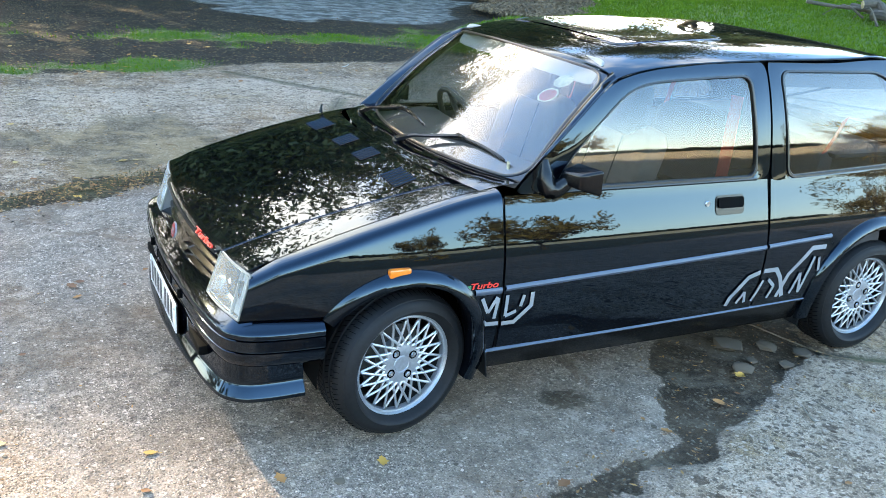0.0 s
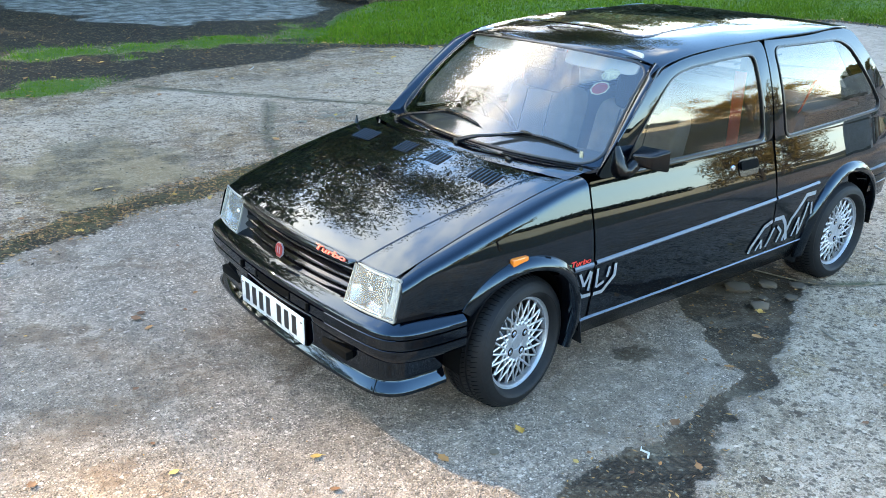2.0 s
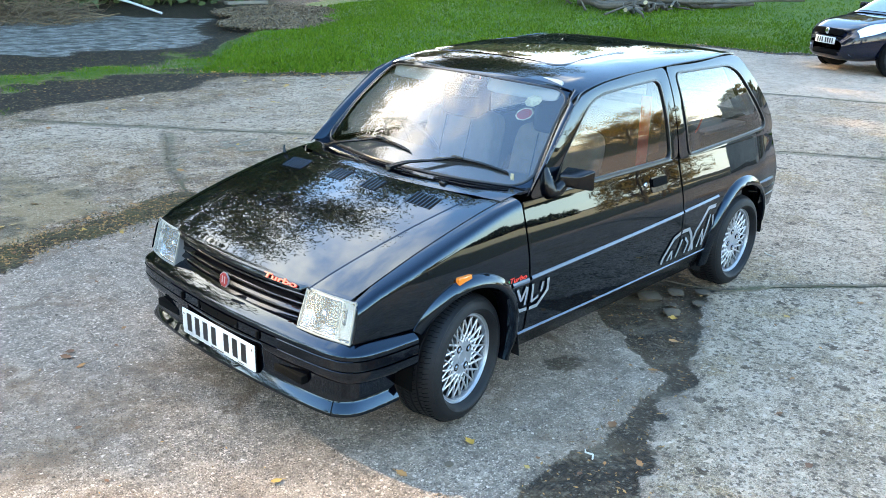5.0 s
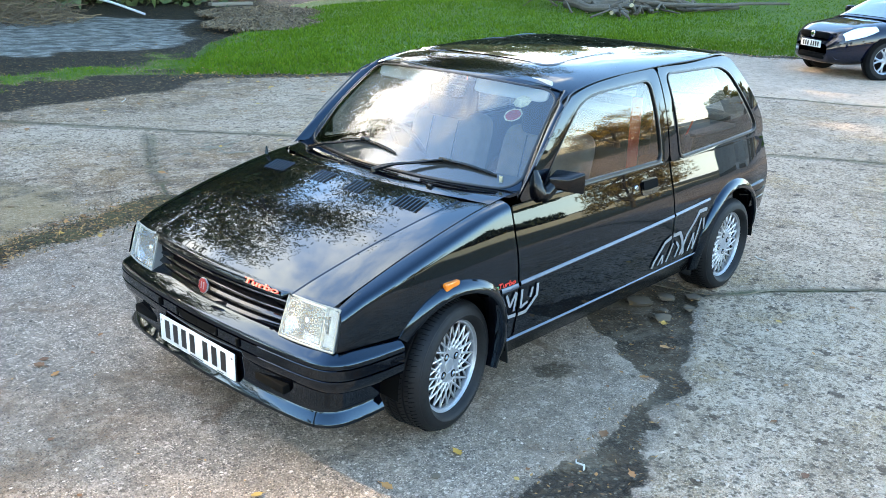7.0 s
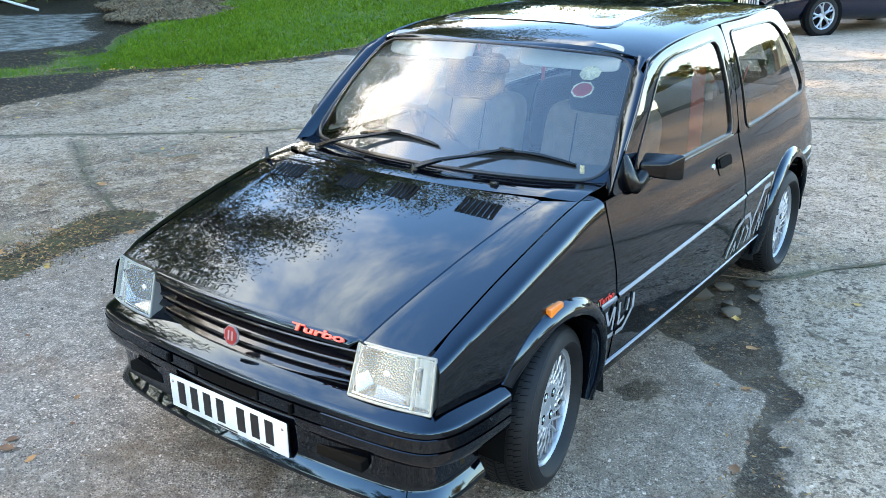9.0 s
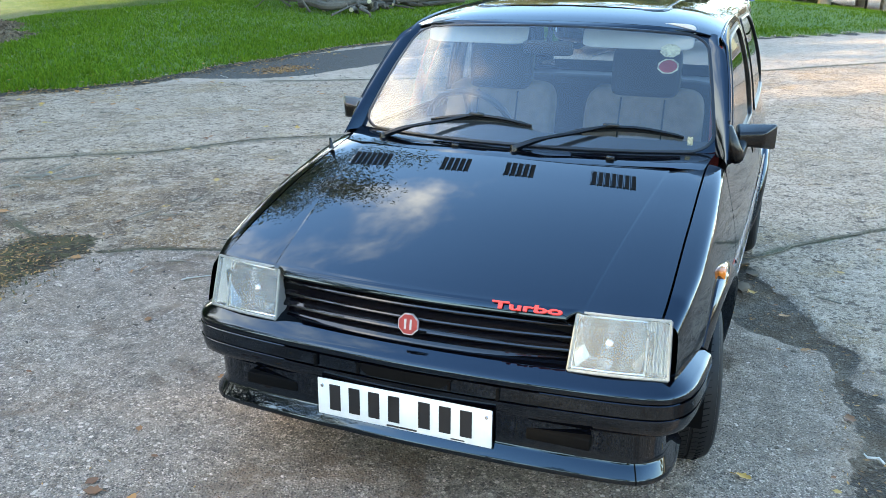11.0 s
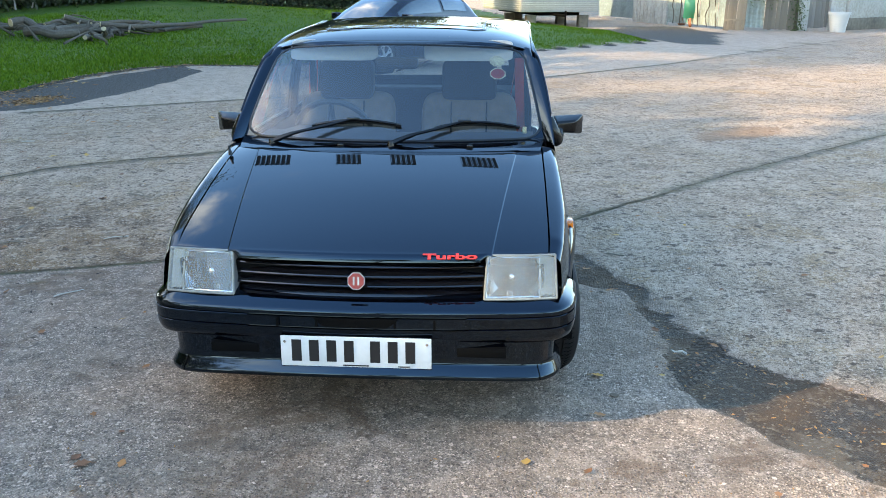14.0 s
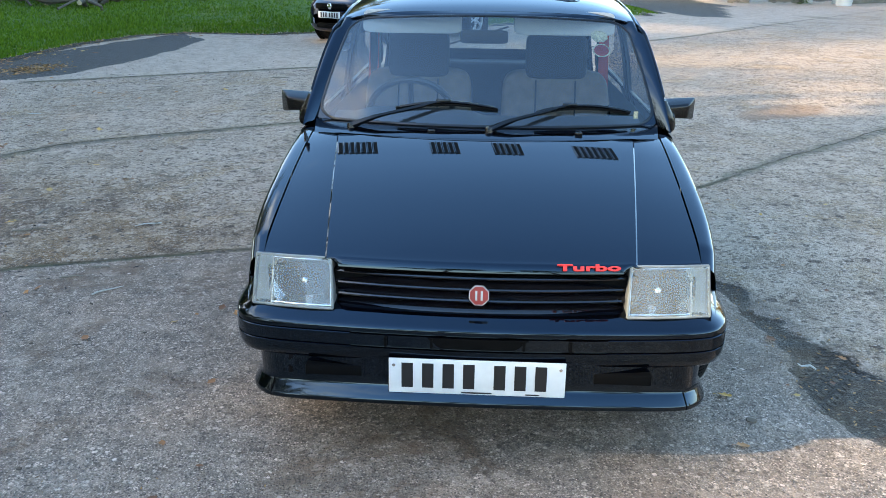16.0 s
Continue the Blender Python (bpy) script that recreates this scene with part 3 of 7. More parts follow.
    L(sc5, sep5.inputs[0])
    bit = math2("MULTIPLY", ramp(math2("ADD", sd5, ramp(noise_tex(30, 4), 0.3, 0.7, -0.14, 0.14)), 0.24, 0.19), ramp(sep5.outputs[0], 0.45, 0.50))
    conc = mix(ramp(grit, 0.54, 0.64, 0, 0.45), conc, (0.15, 0.135, 0.112))
    conc = mix(math2("MULTIPLY", bit, 0.85), conc, (0.060, 0.046, 0.034))
    conc = mix(ramp(grit, 0.47, 0.38, 0, 0.5), conc, (0.56, 0.54, 0.50))
    tarm = mix(ramp(grit, 0.52, 0.62, 0, 0.45), tarm, (0.15, 0.138, 0.12))
    tarm = mix(ramp(grit, 0.46, 0.38, 0, 0.35), tarm, (0.56, 0.54, 0.50))
    conc = mix(math2("MULTIPLY", crumb, 0.7), conc, (0.085, 0.066, 0.048))
    tarm = mix(math2("MULTIPLY", crumb, 0.45), tarm, (0.10, 0.08, 0.06))
    tarm = mix(math2("MULTIPLY", pebble, 0.8), tarm, (0.80, 0.78, 0.74))
    conc = mix(math2("MULTIPLY", pebble, 0.6), conc, (0.70, 0.68, 0.64))
    conc = gain(conc, (1.30, 1.25, 1.17))
    tarm = gain(tarm, (1.16, 1.15, 1.14))
    # crusted spots and scuffs a hand wide
    mott, mott2 = noise_tex(4.5, 5, 0.60, 0.3), noise_tex(17, 4, 0.62, 0.2)
    conc = mix(ramp(mott, 0.52, 0.64, 0, 0.24), conc, (0.15, 0.128, 0.10))
    conc = mix(ramp(mott, 0.46, 0.37, 0, 0.22), conc, (0.60, 0.575, 0.53))
    conc = mix(math2("MULTIPLY", ramp(sd2, 0.50, 0.36), ramp(sep2.outputs[0], 0.66, 0.70, 0, 0.75)), conc, (0.115, 0.10, 0.082))
    conc = mix(math2("MULTIPLY", ramp(sd, 0.50, 0.34), ramp(sep.outputs[2], 0.72, 0.76, 0, 0.6)), conc, (0.14, 0.125, 0.105))
    tarm = mix(math2("MULTIPLY", ramp(sd, 0.50, 0.34), ramp(sep.outputs[2], 0.76, 0.80, 0, 0.65)), tarm, (0.085, 0.078, 0.07))
    conc = mix(ramp(mott2, 0.62, 0.66, 0, 0.75), conc, (0.12, 0.10, 0.078))
    tarm = mix(ramp(mott, 0.54, 0.64, 0, 0.24), tarm, (0.16, 0.14, 0.115))
    tarm = mix(ramp(mott2, 0.63, 0.68, 0, 0.6), tarm, (0.12, 0.105, 0.085))
    tarm = mix(ramp(mott, 0.44, 0.36, 0, 0.18), tarm, (0.60, 0.575, 0.53))
    conc = mix(math2("MULTIPLY", ramp(sd2, 0.46, 0.34), ramp(sep2.outputs[1], 0.84, 0.88, 0, 0.6)), conc, (0.70, 0.68, 0.63))
    lane = mix(ramp(mid, 0.40, 0.70), (0.56, 0.53, 0.475), (0.42, 0.395, 0.35))
    lane = mix(ramp(grit, 0.50, 0.60, 0, 0.4), lane, (0.22, 0.20, 0.175))
    lane = mix(ramp(mott2, 0.62, 0.66, 0, 0.6), lane, (0.16, 0.135, 0.105))
    lane = mix(math2("MULTIPLY", crumb, 0.6), lane, (0.10, 0.08, 0.06))
    col = mix(attr("tarmac"), conc, tarm)
    col = mix(attr("lane"), col, lane)
    col = gain(col, (0.81, 0.615, 0.505))
    col = mix(ragged("dark"), col, mix(ramp(fine, 0.3, 0.7), (0.085, 0.074, 0.062), (0.045, 0.039, 0.032)))
    col = mix(math2("MULTIPLY", ragged("tan", 0.2, 0.9), 0.6), col, mix(ramp(blot, 0.45, 0.56), (0.25, 0.165, 0.082), (0.11, 0.078, 0.042)))
    col = mix(math2("MULTIPLY", ragged("rust"), 0.6), col, (0.21, 0.105, 0.05))
    mud = mix(ramp(mid, 0.35, 0.65), (0.028, 0.0165, 0.009), (0.082, 0.050, 0.029))
    mud = mix(ramp(blot, 0.53, 0.60, 0, 0.6), mud, (0.15, 0.11, 0.075))
    mud = mix(ramp(fine, 0.50, 0.70, 0, 0.75), mud, (0.15, 0.108, 0.070))
    mud = mix(ramp(sep.outputs[1], 0.93, 0.96, 0, 0.5), mud, (0.24, 0.20, 0.15))
    earth = mix(ramp(fine, 0.35, 0.7), (0.011, 0.007, 0.004), (0.036, 0.023, 0.013))
    earth = mix(ramp(sep2.outputs[1], 0.90, 0.93), earth, (0.17, 0.12, 0.055))
    moss = mix(ramp(math2("ADD", fine, math2("MULTIPLY", blot, 1.4)), 1.10, 1.30), (0.074, 0.056, 0.020), (0.038, 0.024, 0.013))
    turf = mix(ramp(mid, 0.35, 0.70), (0.036, 0.085, 0.006), (0.080, 0.125, 0.013))
    turf = mix(ramp(wide, 0.52, 0.75, 0, 0.6), turf, (0.13, 0.14, 0.03))
    pool, soil, green = ragged("pool"), ragged("soil"), ragged("grass")
    wet = math2("MULTIPLY", ragged("wet"), soil)
    col = mix(attr("joint"), col, mix(ramp(blot, 0.42, 0.56), (0.045, 0.038, 0.027), (0.085, 0.08, 0.035)))
    col = mix(ragged("moss"), col, moss)
    col = mix(pool, col, mud)
    # blocks of tyre tread pressed into the mud
    xy = nt.nodes.new("ShaderNodeSeparateXYZ")
    L(co, xy.inputs[0])
    along = math2("SUBTRACT", math2("MULTIPLY", xy.outputs[0], 0.80), math2("MULTIPLY", xy.outputs[1], 0.60))
    across = math2("ADD", math2("MULTIPLY", xy.outputs[0], 0.60), math2("MULTIPLY", xy.outputs[1], 0.80))
    vee = math2("MULTIPLY", math2("ABSOLUTE", math2("ADD", across, 0.98), 0.0), 0.8)
    bars = math2("SINE", math2("MULTIPLY", math2("ADD", along, vee), 150.0), 0.0)
    ribs = math2("SINE", math2("MULTIPLY", across, 130.0), 0.0)
    tread = math2("MULTIPLY", ramp(math2("MAXIMUM", bars, ribs), 0.1, 0.6), ramp(attr("rut"), 0.3, 0.6))
    # shade in the pressed marks is put into the colour too
    col = mix(math2("MULTIPLY", tread, 0.5), col, (0.018, 0.013, 0.009))
    col = mix(soil, col, earth)
    col = mix(wet, col, mix(ramp(mid, 0.4, 0.65), (0.24, 0.215, 0.185), (0.075, 0.068, 0.058)))
    col = mix(green, col, turf)
    # far fields on the sunny side of the yard
    sepp = nt.nodes.new("ShaderNodeSeparateXYZ")
    L(co, sepp.inputs[0])
    field = ramp(math2("ADD", sepp.outputs[1], ramp(wide, 0.0, 1.0, -1.5, 1.5)), -43.0, -47.0)
    field = math2("MULTIPLY", field, ramp(sepp.outputs[0], 95.0, 80.0))
    verge = math2("ADD", math2("ADD", sepp.outputs[1], math2("MULTIPLY", math2("MAXIMUM", sepp.outputs[0], 0.0), 0.28)), ramp(wide, 0.0, 1.0, -1.5, 1.5))
    # unseen ground towards -x is darkened as well, to darken reflections in the nose
    verge = math2("MINIMUM", verge, math2("ADD", sepp.outputs[0], ramp(wide, 0.0, 1.0, -1.0, 1.0)))
    col = mix(ramp(verge, -6.6, -7.6), col, mix(ramp(mid, 0.3, 0.7), (0.045, 0.042, 0.016), (0.075, 0.065, 0.026)))
    col = mix(field, col, mix(ramp(mid, 0.3, 0.7), (0.86, 0.64, 0.36), (0.74, 0.52, 0.27)))
    L(col, b.inputs["Base Color"])
    rough = mixf(pool, ramp(fine, 0.2, 0.8, 0.62, 0.92), ramp(mid, 0.35, 0.65, 0.55, 0.85))
    rough = mixf(wet, rough, ramp(mid, 0.35, 0.6, 0.3, 0.7))
    L(rough, b.inputs["Roughness"])
    b.inputs["Specular IOR Level"].default_value = 0.22
    h = math2("ADD", ramp(sd, 0.1, 0.6, 1.0, 0.0), math2("MULTIPLY", fine, 1.2))
    h = math2("ADD", h, math2("MULTIPLY", speck, 0.4))
    h = math2("SUBTRACT", h, math2("MULTIPLY", tread, 1.6))
    bp = nt.nodes.new("ShaderNodeBump")
    bp.inputs["Strength"].default_value, bp.inputs["Distance"].default_value = 1.0, 0.006
    L(h, bp.inputs["Height"])
    L(bp.outputs["Normal"], b.inputs["Normal"])
    return m


build_ground(ground_material())

# ---- the black hatchback: nose towards -x, its passenger side towards -y ----
W_Z = spl((0.18, 0.734), (0.30, 0.764), (0.42, 0.780), (0.52, 0.785), (0.60, 0.780), (0.66, 0.771), (0.72, 0.757), (0.78, 0.741), (0.84, 0.725), (0.90, 0.715), (1.00, 0.699), (1.10, 0.677), (1.20, 0.646), (1.28, 0.613), (1.33, 0.589))
P_X = spl((-0.66, 0.865), (-0.52, 0.902), (-0.30, 0.948), (0.0, 0.978), (0.4, 0.990), (1.0, 1.005), (1.8, 1.012), (2.3, 1.008), (2.6, 0.990), (2.78, 0.950))


def side(x, z):
    return W_Z(z) * P_X(x)


EDGE_Z = spl((-0.60, 0.612), (-0.52, 0.643), (-0.30, 0.716), (0.0, 0.797), (0.276, 0.854), (0.45, 0.872))
EDGE_Y = spl((-0.60, 0.650), (-0.52, 0.655), (-0.2, 0.658), (0.276, 0.656), (0.45, 0.656))
F_ARCH, R_ARCH = (-0.015, 0.275, 0.305), (2.25, 0.285, 0.315)


def arch_z(x, c, low):
    d = c[2] ** 2 - (x - c[0]) ** 2
    return max(low, c[1] + math.sqrt(d)) if d > 0 else low


car = thing("hatchback_car", "glossy black three-door hatchback with silver lattice wheels, parked on the yard", "car", at=(0, 0.010, 0), turn=0.5)


def wing(s):
    """Front wing: rises from the arch and rolls over to the bonnet's edge."""
    xs = sorted(set(np.linspace(-0.555, 0.336, 54)) | {F_ARCH[0] + F_ARCH[2] * math.cos(a) * k for a in np.linspace(0.03, 1.5, 12) for k in (1, -1)})

    def f(u, v):
        x = xs[round(u * (len(xs) - 1))]
        lo = arch_z(x, F_ARCH, 0.495 if x < F_ARCH[0] else 0.285)
        zt, yt = EDGE_Z(x), EDGE_Y(x)
        zs = zt - 0.050
        if v < 0.6:
            z = lo + (zs - lo) * v / 0.6 if zs > lo else lo
            y = side(x, z)
        else:
            t = (v - 0.6) / 0.4
            zs = max(zs, lo)
            y1 = side(x, zs)
            sl = (side(x, zs) - side(x, zs - 0.03)) / 0.03
            a, b, c, d = (y1, zs), (y1 + sl * 0.038, zs + 0.038), (yt + 0.80 * (y1 - yt), zt - 0.006), (yt + 0.003, zt)
            k = ((1 - t) ** 3, 3 * t * (1 - t) ** 2, 3 * t * t * (1 - t), t ** 3)
            y, z = (sum(w * p[i] for w, p in zip(k, (a, b, c, d))) for i in (0, 1))
        if x < -0.44:
            x = x + (0.033 - 0.28 * (0.634 - z)) * (-0.44 - x) / 0.115
        return V((x, s * y, z))
    return sheet(len(xs) - 1, 30, f)


def crease_y(x):
    return 0.458 + (x + 0.55) * 0.115


def bonnet_z(x, y):
    a, zt, yt, yc = abs(y), EDGE_Z(x), EDGE_Y(x), crease_y(x)
    k = 1.0
    if a <= yc:
        return zt + 0.016 + 0.008 * k - 0.012 * (a / yc) ** 2
    t = min((a - yc) / (yt - yc), 1.0)
    e = min(1.0, (a - yc) / 0.004)
    return zt + (0.004 + 0.008 * k) * (1 - e) + e * (0.005 + 0.004 * k) * (1 - t ** 1.5)


def bonnet():
    """Bonnet with a rolled front lip and a crease along each side."""
    us = [k / 36 * 0.66 for k in range(37)] + [0.675] + [0.675 + 0.325 * k / 12 for k in range(1, 13)]
    us = [-u for u in us[:0:-1]] + us

    def f(u, v):
        a = us[round(u * (len(us) - 1))]
        n = abs(a)
        yn = n / 0.66 * 0.458 / 0.648 if n < 0.66 else n
        back = 0.175 + 0.10 * yn ** 2.2
        front = -0.578 + 0.058 * yn ** 2
        x = front + (back - front) * max(0.0, (v - 0.12) / 0.88)
        yc, yt = crease_y(x), EDGE_Y(x) - 0.003
        if n <= 0.66:
            y = yc * n / 0.66
        elif n <= 0.6751:
            y = yc + 0.004
        else:
            y = yc + 0.004 + (yt - yc - 0.004) * (n - 0.675) / 0.325
        z = bonnet_z(x, y)
        if v < 0.12:
            t = 1 - v / 0.12
            k = 1.0 if y < 0.425 else 0.30 + 0.70 * max(0.0, 1 - (y - 0.425) / 0.012)
            x, z = front - 0.020 * k * math.sin(t * 1.4), z - 0.030 * k * (1 - math.cos(t * 1.5))
        return V((x, math.copysign(y, a), z))
    return sheet(len(us) - 1, 60, f, 0.003)


def under_arc(c, y0, y1, s, a0=-0.1, a1=math.pi + 0.1):
    return sheet(24, 2, lambda u, v: V((c[0] + (c[2] + 0.004) * math.cos(a0 + (a1 - a0) * u), s * (y0 + (y1 - y0) * v), c[1] + (c[2] + 0.004) * math.sin(a0 + (a1 - a0) * u))))


def flare(c, s, a0, a1, out, taper=0.0, fade=0.0):
    """Rounded lip round a wheel opening; taper draws it in behind the tyre, fade flattens it ahead."""
    prof = [(-0.004, -0.06), (-0.004, 0.0), (0.002, out * 0.8), (0.010, out), (0.024, out * 0.95), (0.042, out * 0.55), (0.052, 0.004), (0.054, -0.010)]

    def f(u, v):
        a = a0 + (a1 - a0) * u
        r, o = prof[round(v * (len(prof) - 1))]
        o *= 1 - fade * min(1.0, max(0.0, (a - 1.7) / 0.7))
        if taper:
            t = min(1.0, max(0.0, (1.15 - a) / 1.05))
            r -= taper * t * t * (3 - 2 * t)
        x, z = c[0] + (c[2] + r) * math.cos(a), c[1] + (c[2] + r) * math.sin(a)
        return V((x, s * (side(x, max(z, 0.2)) + o), z))
    return sheet(40, len(prof) - 1, f)


def door_front(z):
    return 0.342 + 0.06 * max(0.0, 0.5 - z) * 0.5 + 0.0


def door_rear(z):
    return 1.572 - 0.012 * max(0.0, (z - 0.6)) / 0.3 - 0.03 * max(0, 0.4 - z)


def door_panel(s):
    def f(u, v):
        z = 0.292 + (0.848 - 0.292) * v
        x0, x1 = door_front(z) + 0.004, door_rear(z) - 0.004
        x = x0 + (x1 - x0) * u
        return V((x, s * side(x, z), z))
    return sheet(40, 28, f, 0.004)


def rounded(pts, n, r=0.045):
    out = []
    m = len(pts)
    for i in range(m):
        p, a, b = V((pts[i][0], 0, pts[i][1])), V((pts[i - 1][0], 0, pts[i - 1][1])), V((pts[(i + 1) % m][0], 0, pts[(i + 1) % m][1]))
        ra, rb = min(r, (a - p).length * 0.45), min(r, (b - p).length * 0.45)
        q0, q1 = p + (a - p).normalized() * ra, p + (b - p).normalized() * rb
        out += [q0.lerp(p, t).lerp(p.lerp(q1, t), t) for t in np.linspace(0, 1, 6)]
    closed = out + [out[0]]
    run = np.concatenate([[0], np.cumsum([(closed[i + 1] - closed[i]).length for i in range(len(closed) - 1)])])
    res = []
    for d in np.linspace(0, run[-1], n, endpoint=False):
        i = min(int(np.searchsorted(run, d, "right")) - 1, len(closed) - 2)
        res.append(closed[i].lerp(closed[i + 1], (d - run[i]) / max(run[i + 1] - run[i], 1e-9)))
    return res


def ring(outer, inner, s, n, proud, depth=0.012, r_out=0.05, r_in=0.045):
    """A frame between two outlines on the side of the car."""
    a, b = rounded(outer, n, r_out), rounded(inner, n, r_in)
    k = min(range(n), key=lambda j: (b[j] - a[0]).length)
    b = b[k:] + b[:k]

    def f(u, v):
        i = round(u * n) % n
        row = round(v * 5)
        t, o = ((0, -depth), (0, proud), (0.3, proud), (0.75, proud), (1, proud * 0.5), (1, -depth))[row]
        p = a[i].lerp(b[i], t)
        return V((p.x, s * (side(p.x, p.z) + o), p.z))
    return sheet(n, 5, f, 0.0, True)


def pane(inner, s, inset, n=60, r=0.045):
    bm = bmesh.new()
    rim = rounded(inner, n, r)
    c = sum(rim, V()) / n
    rings = []
    for k in range(1, 9):
        rings.append([bm.verts.new(V((q.x, s * (side(q.x, q.z) - inset), q.z))) for q in (c.lerp(p, k / 8 * 1.015) for p in rim)])
    mid = bm.verts.new(V((c.x, s * (side(c.x, c.z) - inset), c.z)))
    for i in range(n):
        bm.faces.new((mid, rings[0][i], rings[0][(i + 1) % n]))
        for p, q in zip(rings, rings[1:]):
            bm.faces.new((p[i], q[i], q[(i + 1) % n], p[(i + 1) % n]))
    return bm


DOOR_OUT = [(0.372, 0.852), (0.500, 0.973), (0.600, 1.062), (0.700, 1.149), (0.760, 1.198), (0.820, 1.227), (0.900, 1.248), (1.000, 1.264), (1.250, 1.284), (1.535, 1.297), (1.565, 0.852)]
DOOR_IN = [(0.530, 0.858), (0.600, 0.962), (0.700, 1.062), (0.800, 1.148), (0.855, 1.188), (0.920, 1.212), (1.000, 1.226), (1.250, 1.240), (1.458, 1.248), (1.500, 0.856)]
QUARTER_IN = [(1.668, 0.844), (1.612, 1.264), (2.185, 1.262), (2.285, 1.222), (2.590, 0.905), (2.565, 0.872)]


def quarter_panel(s):
    """Rear wing under the window."""
    xs = sorted(set(np.linspace(1.578, 2.70, 60)) | {R_ARCH[0] + R_ARCH[2] * math.cos(a) * k for a in np.linspace(0.03, 1.5, 12) for k in (1, -1)})

    def f(u, v):
        x = xs[round(u * (len(xs) - 1))]
        lo = arch_z(x, R_ARCH, 0.292 if x < R_ARCH[0] else 0.40)
        z = lo + (0.846 - lo) * v
        xx = x + (0.05 * (1 - abs(z - 0.62) / 0.3) if x > 2.6 else 0.0) * max(0, (x - 2.6) / 0.10)
        return V((xx, s * side(x, z), z))
    return sheet(len(xs) - 1, 24, f)


QUARTER_OUT = [(1.578, 0.840), (1.546, 1.299), (2.225, 1.310), (2.335, 1.288), (2.715, 0.92), (2.735, 0.840)]


def roof_z(x, y):
    edge = ROOF_EDGE(x)
    a = min(abs(y) / ROOF_HALF(x), 1.0)
    return edge + (ROOF_TOP(x) - edge) * (1 - 0.45 * a ** 2 - 0.55 * a ** 6)


ROOF_EDGE = spl((0.70, 1.152), (0.76, 1.203), (0.82, 1.231), (0.90, 1.252), (1.0, 1.268), (1.25, 1.288), (1.55, 1.301), (1.9, 1.309), (2.25, 1.312), (2.36, 1.290))
ROOF_TOP = spl((0.70, 1.255), (0.76, 1.275), (0.80, 1.288), (0.95, 1.322), (1.3, 1.352), (1.7, 1.358), (2.1, 1.348), (2.36, 1.318))
ROOF_HALF = spl((0.70, 0.630), (0.80, 0.618), (0.9, 0.615), (1.5, 0.619), (2.22, 0.611), (2.30, 0.596), (2.36, 0.570))


def roof():
    def f(u, v):
        a = (u * 2 - 1)
        a = math.copysign(1 - (1 - abs(a)) ** 1.5, a)
        x0 = 0.775 + 0.045 * abs(a) ** 2.5
        x = x0 + (2.345 - x0) * v
        y = a * ROOF_HALF(x)
        return V((x, y, roof_z(x, y)))
    return sheet(64, 48, f, 0.004)


def gutter(s):
    pts = [(x, s * (side(x, z) + 0.003), z) for x, z in ((0.50, 0.981), (0.60, 1.070), (0.70, 1.157), (0.765, 1.208))]
    pts += [(x, s * (ROOF_HALF(x) + 0.006), ROOF_EDGE(x) + 0.001) for x in (0.82, 0.90, 1.0, 1.12, 1.25, 1.4, 1.55, 1.7, 1.85, 2.0, 2.15, 2.28)]
    return tubed(smooth_path(pts, 60), 0.0042, 8)


def screen_at(u, v, grow=0.0):
    """The curved windscreen; u across, v up."""
    a = u * 2 - 1
    low, high = V((0.294 + 0.145 * abs(a) ** 2.2, a * 0.672, 0.882)), V((0.738 + 0.082 * abs(a) ** 2.2, a * 0.576, 1.266 - 0.026 * a * a))
    p = low.lerp(high, v)
    n = V((-0.63, 0.18 * a, 0.76))
    return p + n * (0.016 * math.sin(math.pi * v) + grow)


def screen_edge(n, inset):
    """Points round the windscreen with rounded corners, pulled in by inset."""
    w, h, r = 1.28, 0.60, 0.090
    out = []
    for cx, cy, a0 in ((w - r, h - r, 0), (r, h - r, 90), (r, r, 180), (w - r, r, 270)):
        out += [(cx + (r - inset) * math.cos(radians(a0 + a)), cy + (r - inset) * math.sin(radians(a0 + a))) for a in range(0, 91, 10)]
    pts = []
    for i in range(len(out)):
        p, q = out[i], out[(i + 1) % len(out)]
        k = max(1, round(math.hypot(q[0] - p[0], q[1] - p[1]) / 0.03))
        pts += [((p[0] + (q[0] - p[0]) * j / k) / w, (p[1] + (q[1] - p[1]) * j / k) / h) for j in range(k)]
    return pts


def windscreen():
    rim = screen_edge(0, 0.006)
    bm = bmesh.new()
    n, rings = len(rim), []
    for k in range(1, 13):
        rings.append([bm.verts.new(screen_at(0.5 + (u - 0.5) * k / 12, 0.5 + (v - 0.5) * k / 12)) for u, v in rim])
    mid = bm.verts.new(screen_at(0.5, 0.5))
    for i in range(n):
        bm.faces.new((mid, rings[0][i], rings[0][(i + 1) % n]))
        for p, q in zip(rings, rings[1:]):
            bm.faces.new((p[i], q[i], q[(i + 1) % n], p[(i + 1) % n]))
    return bm


def screen_seal():
    a, b = screen_edge(0, -0.004), screen_edge(0, 0.010)
    n = len(a)
    rows = ((0, -0.004), (0.15, 0.002), (0.5, 0.0035), (0.85, 0.002), (1, -0.004))

    def f(u, v):
        i = round(u * n) % n
        t, g = rows[round(v * 4)]
        return screen_at(a[i][0] + (b[i][0] - a[i][0]) * t, a[i][1] + (b[i][1] - a[i][1]) * t, g)
    return sheet(n, 4, f, 0, True)


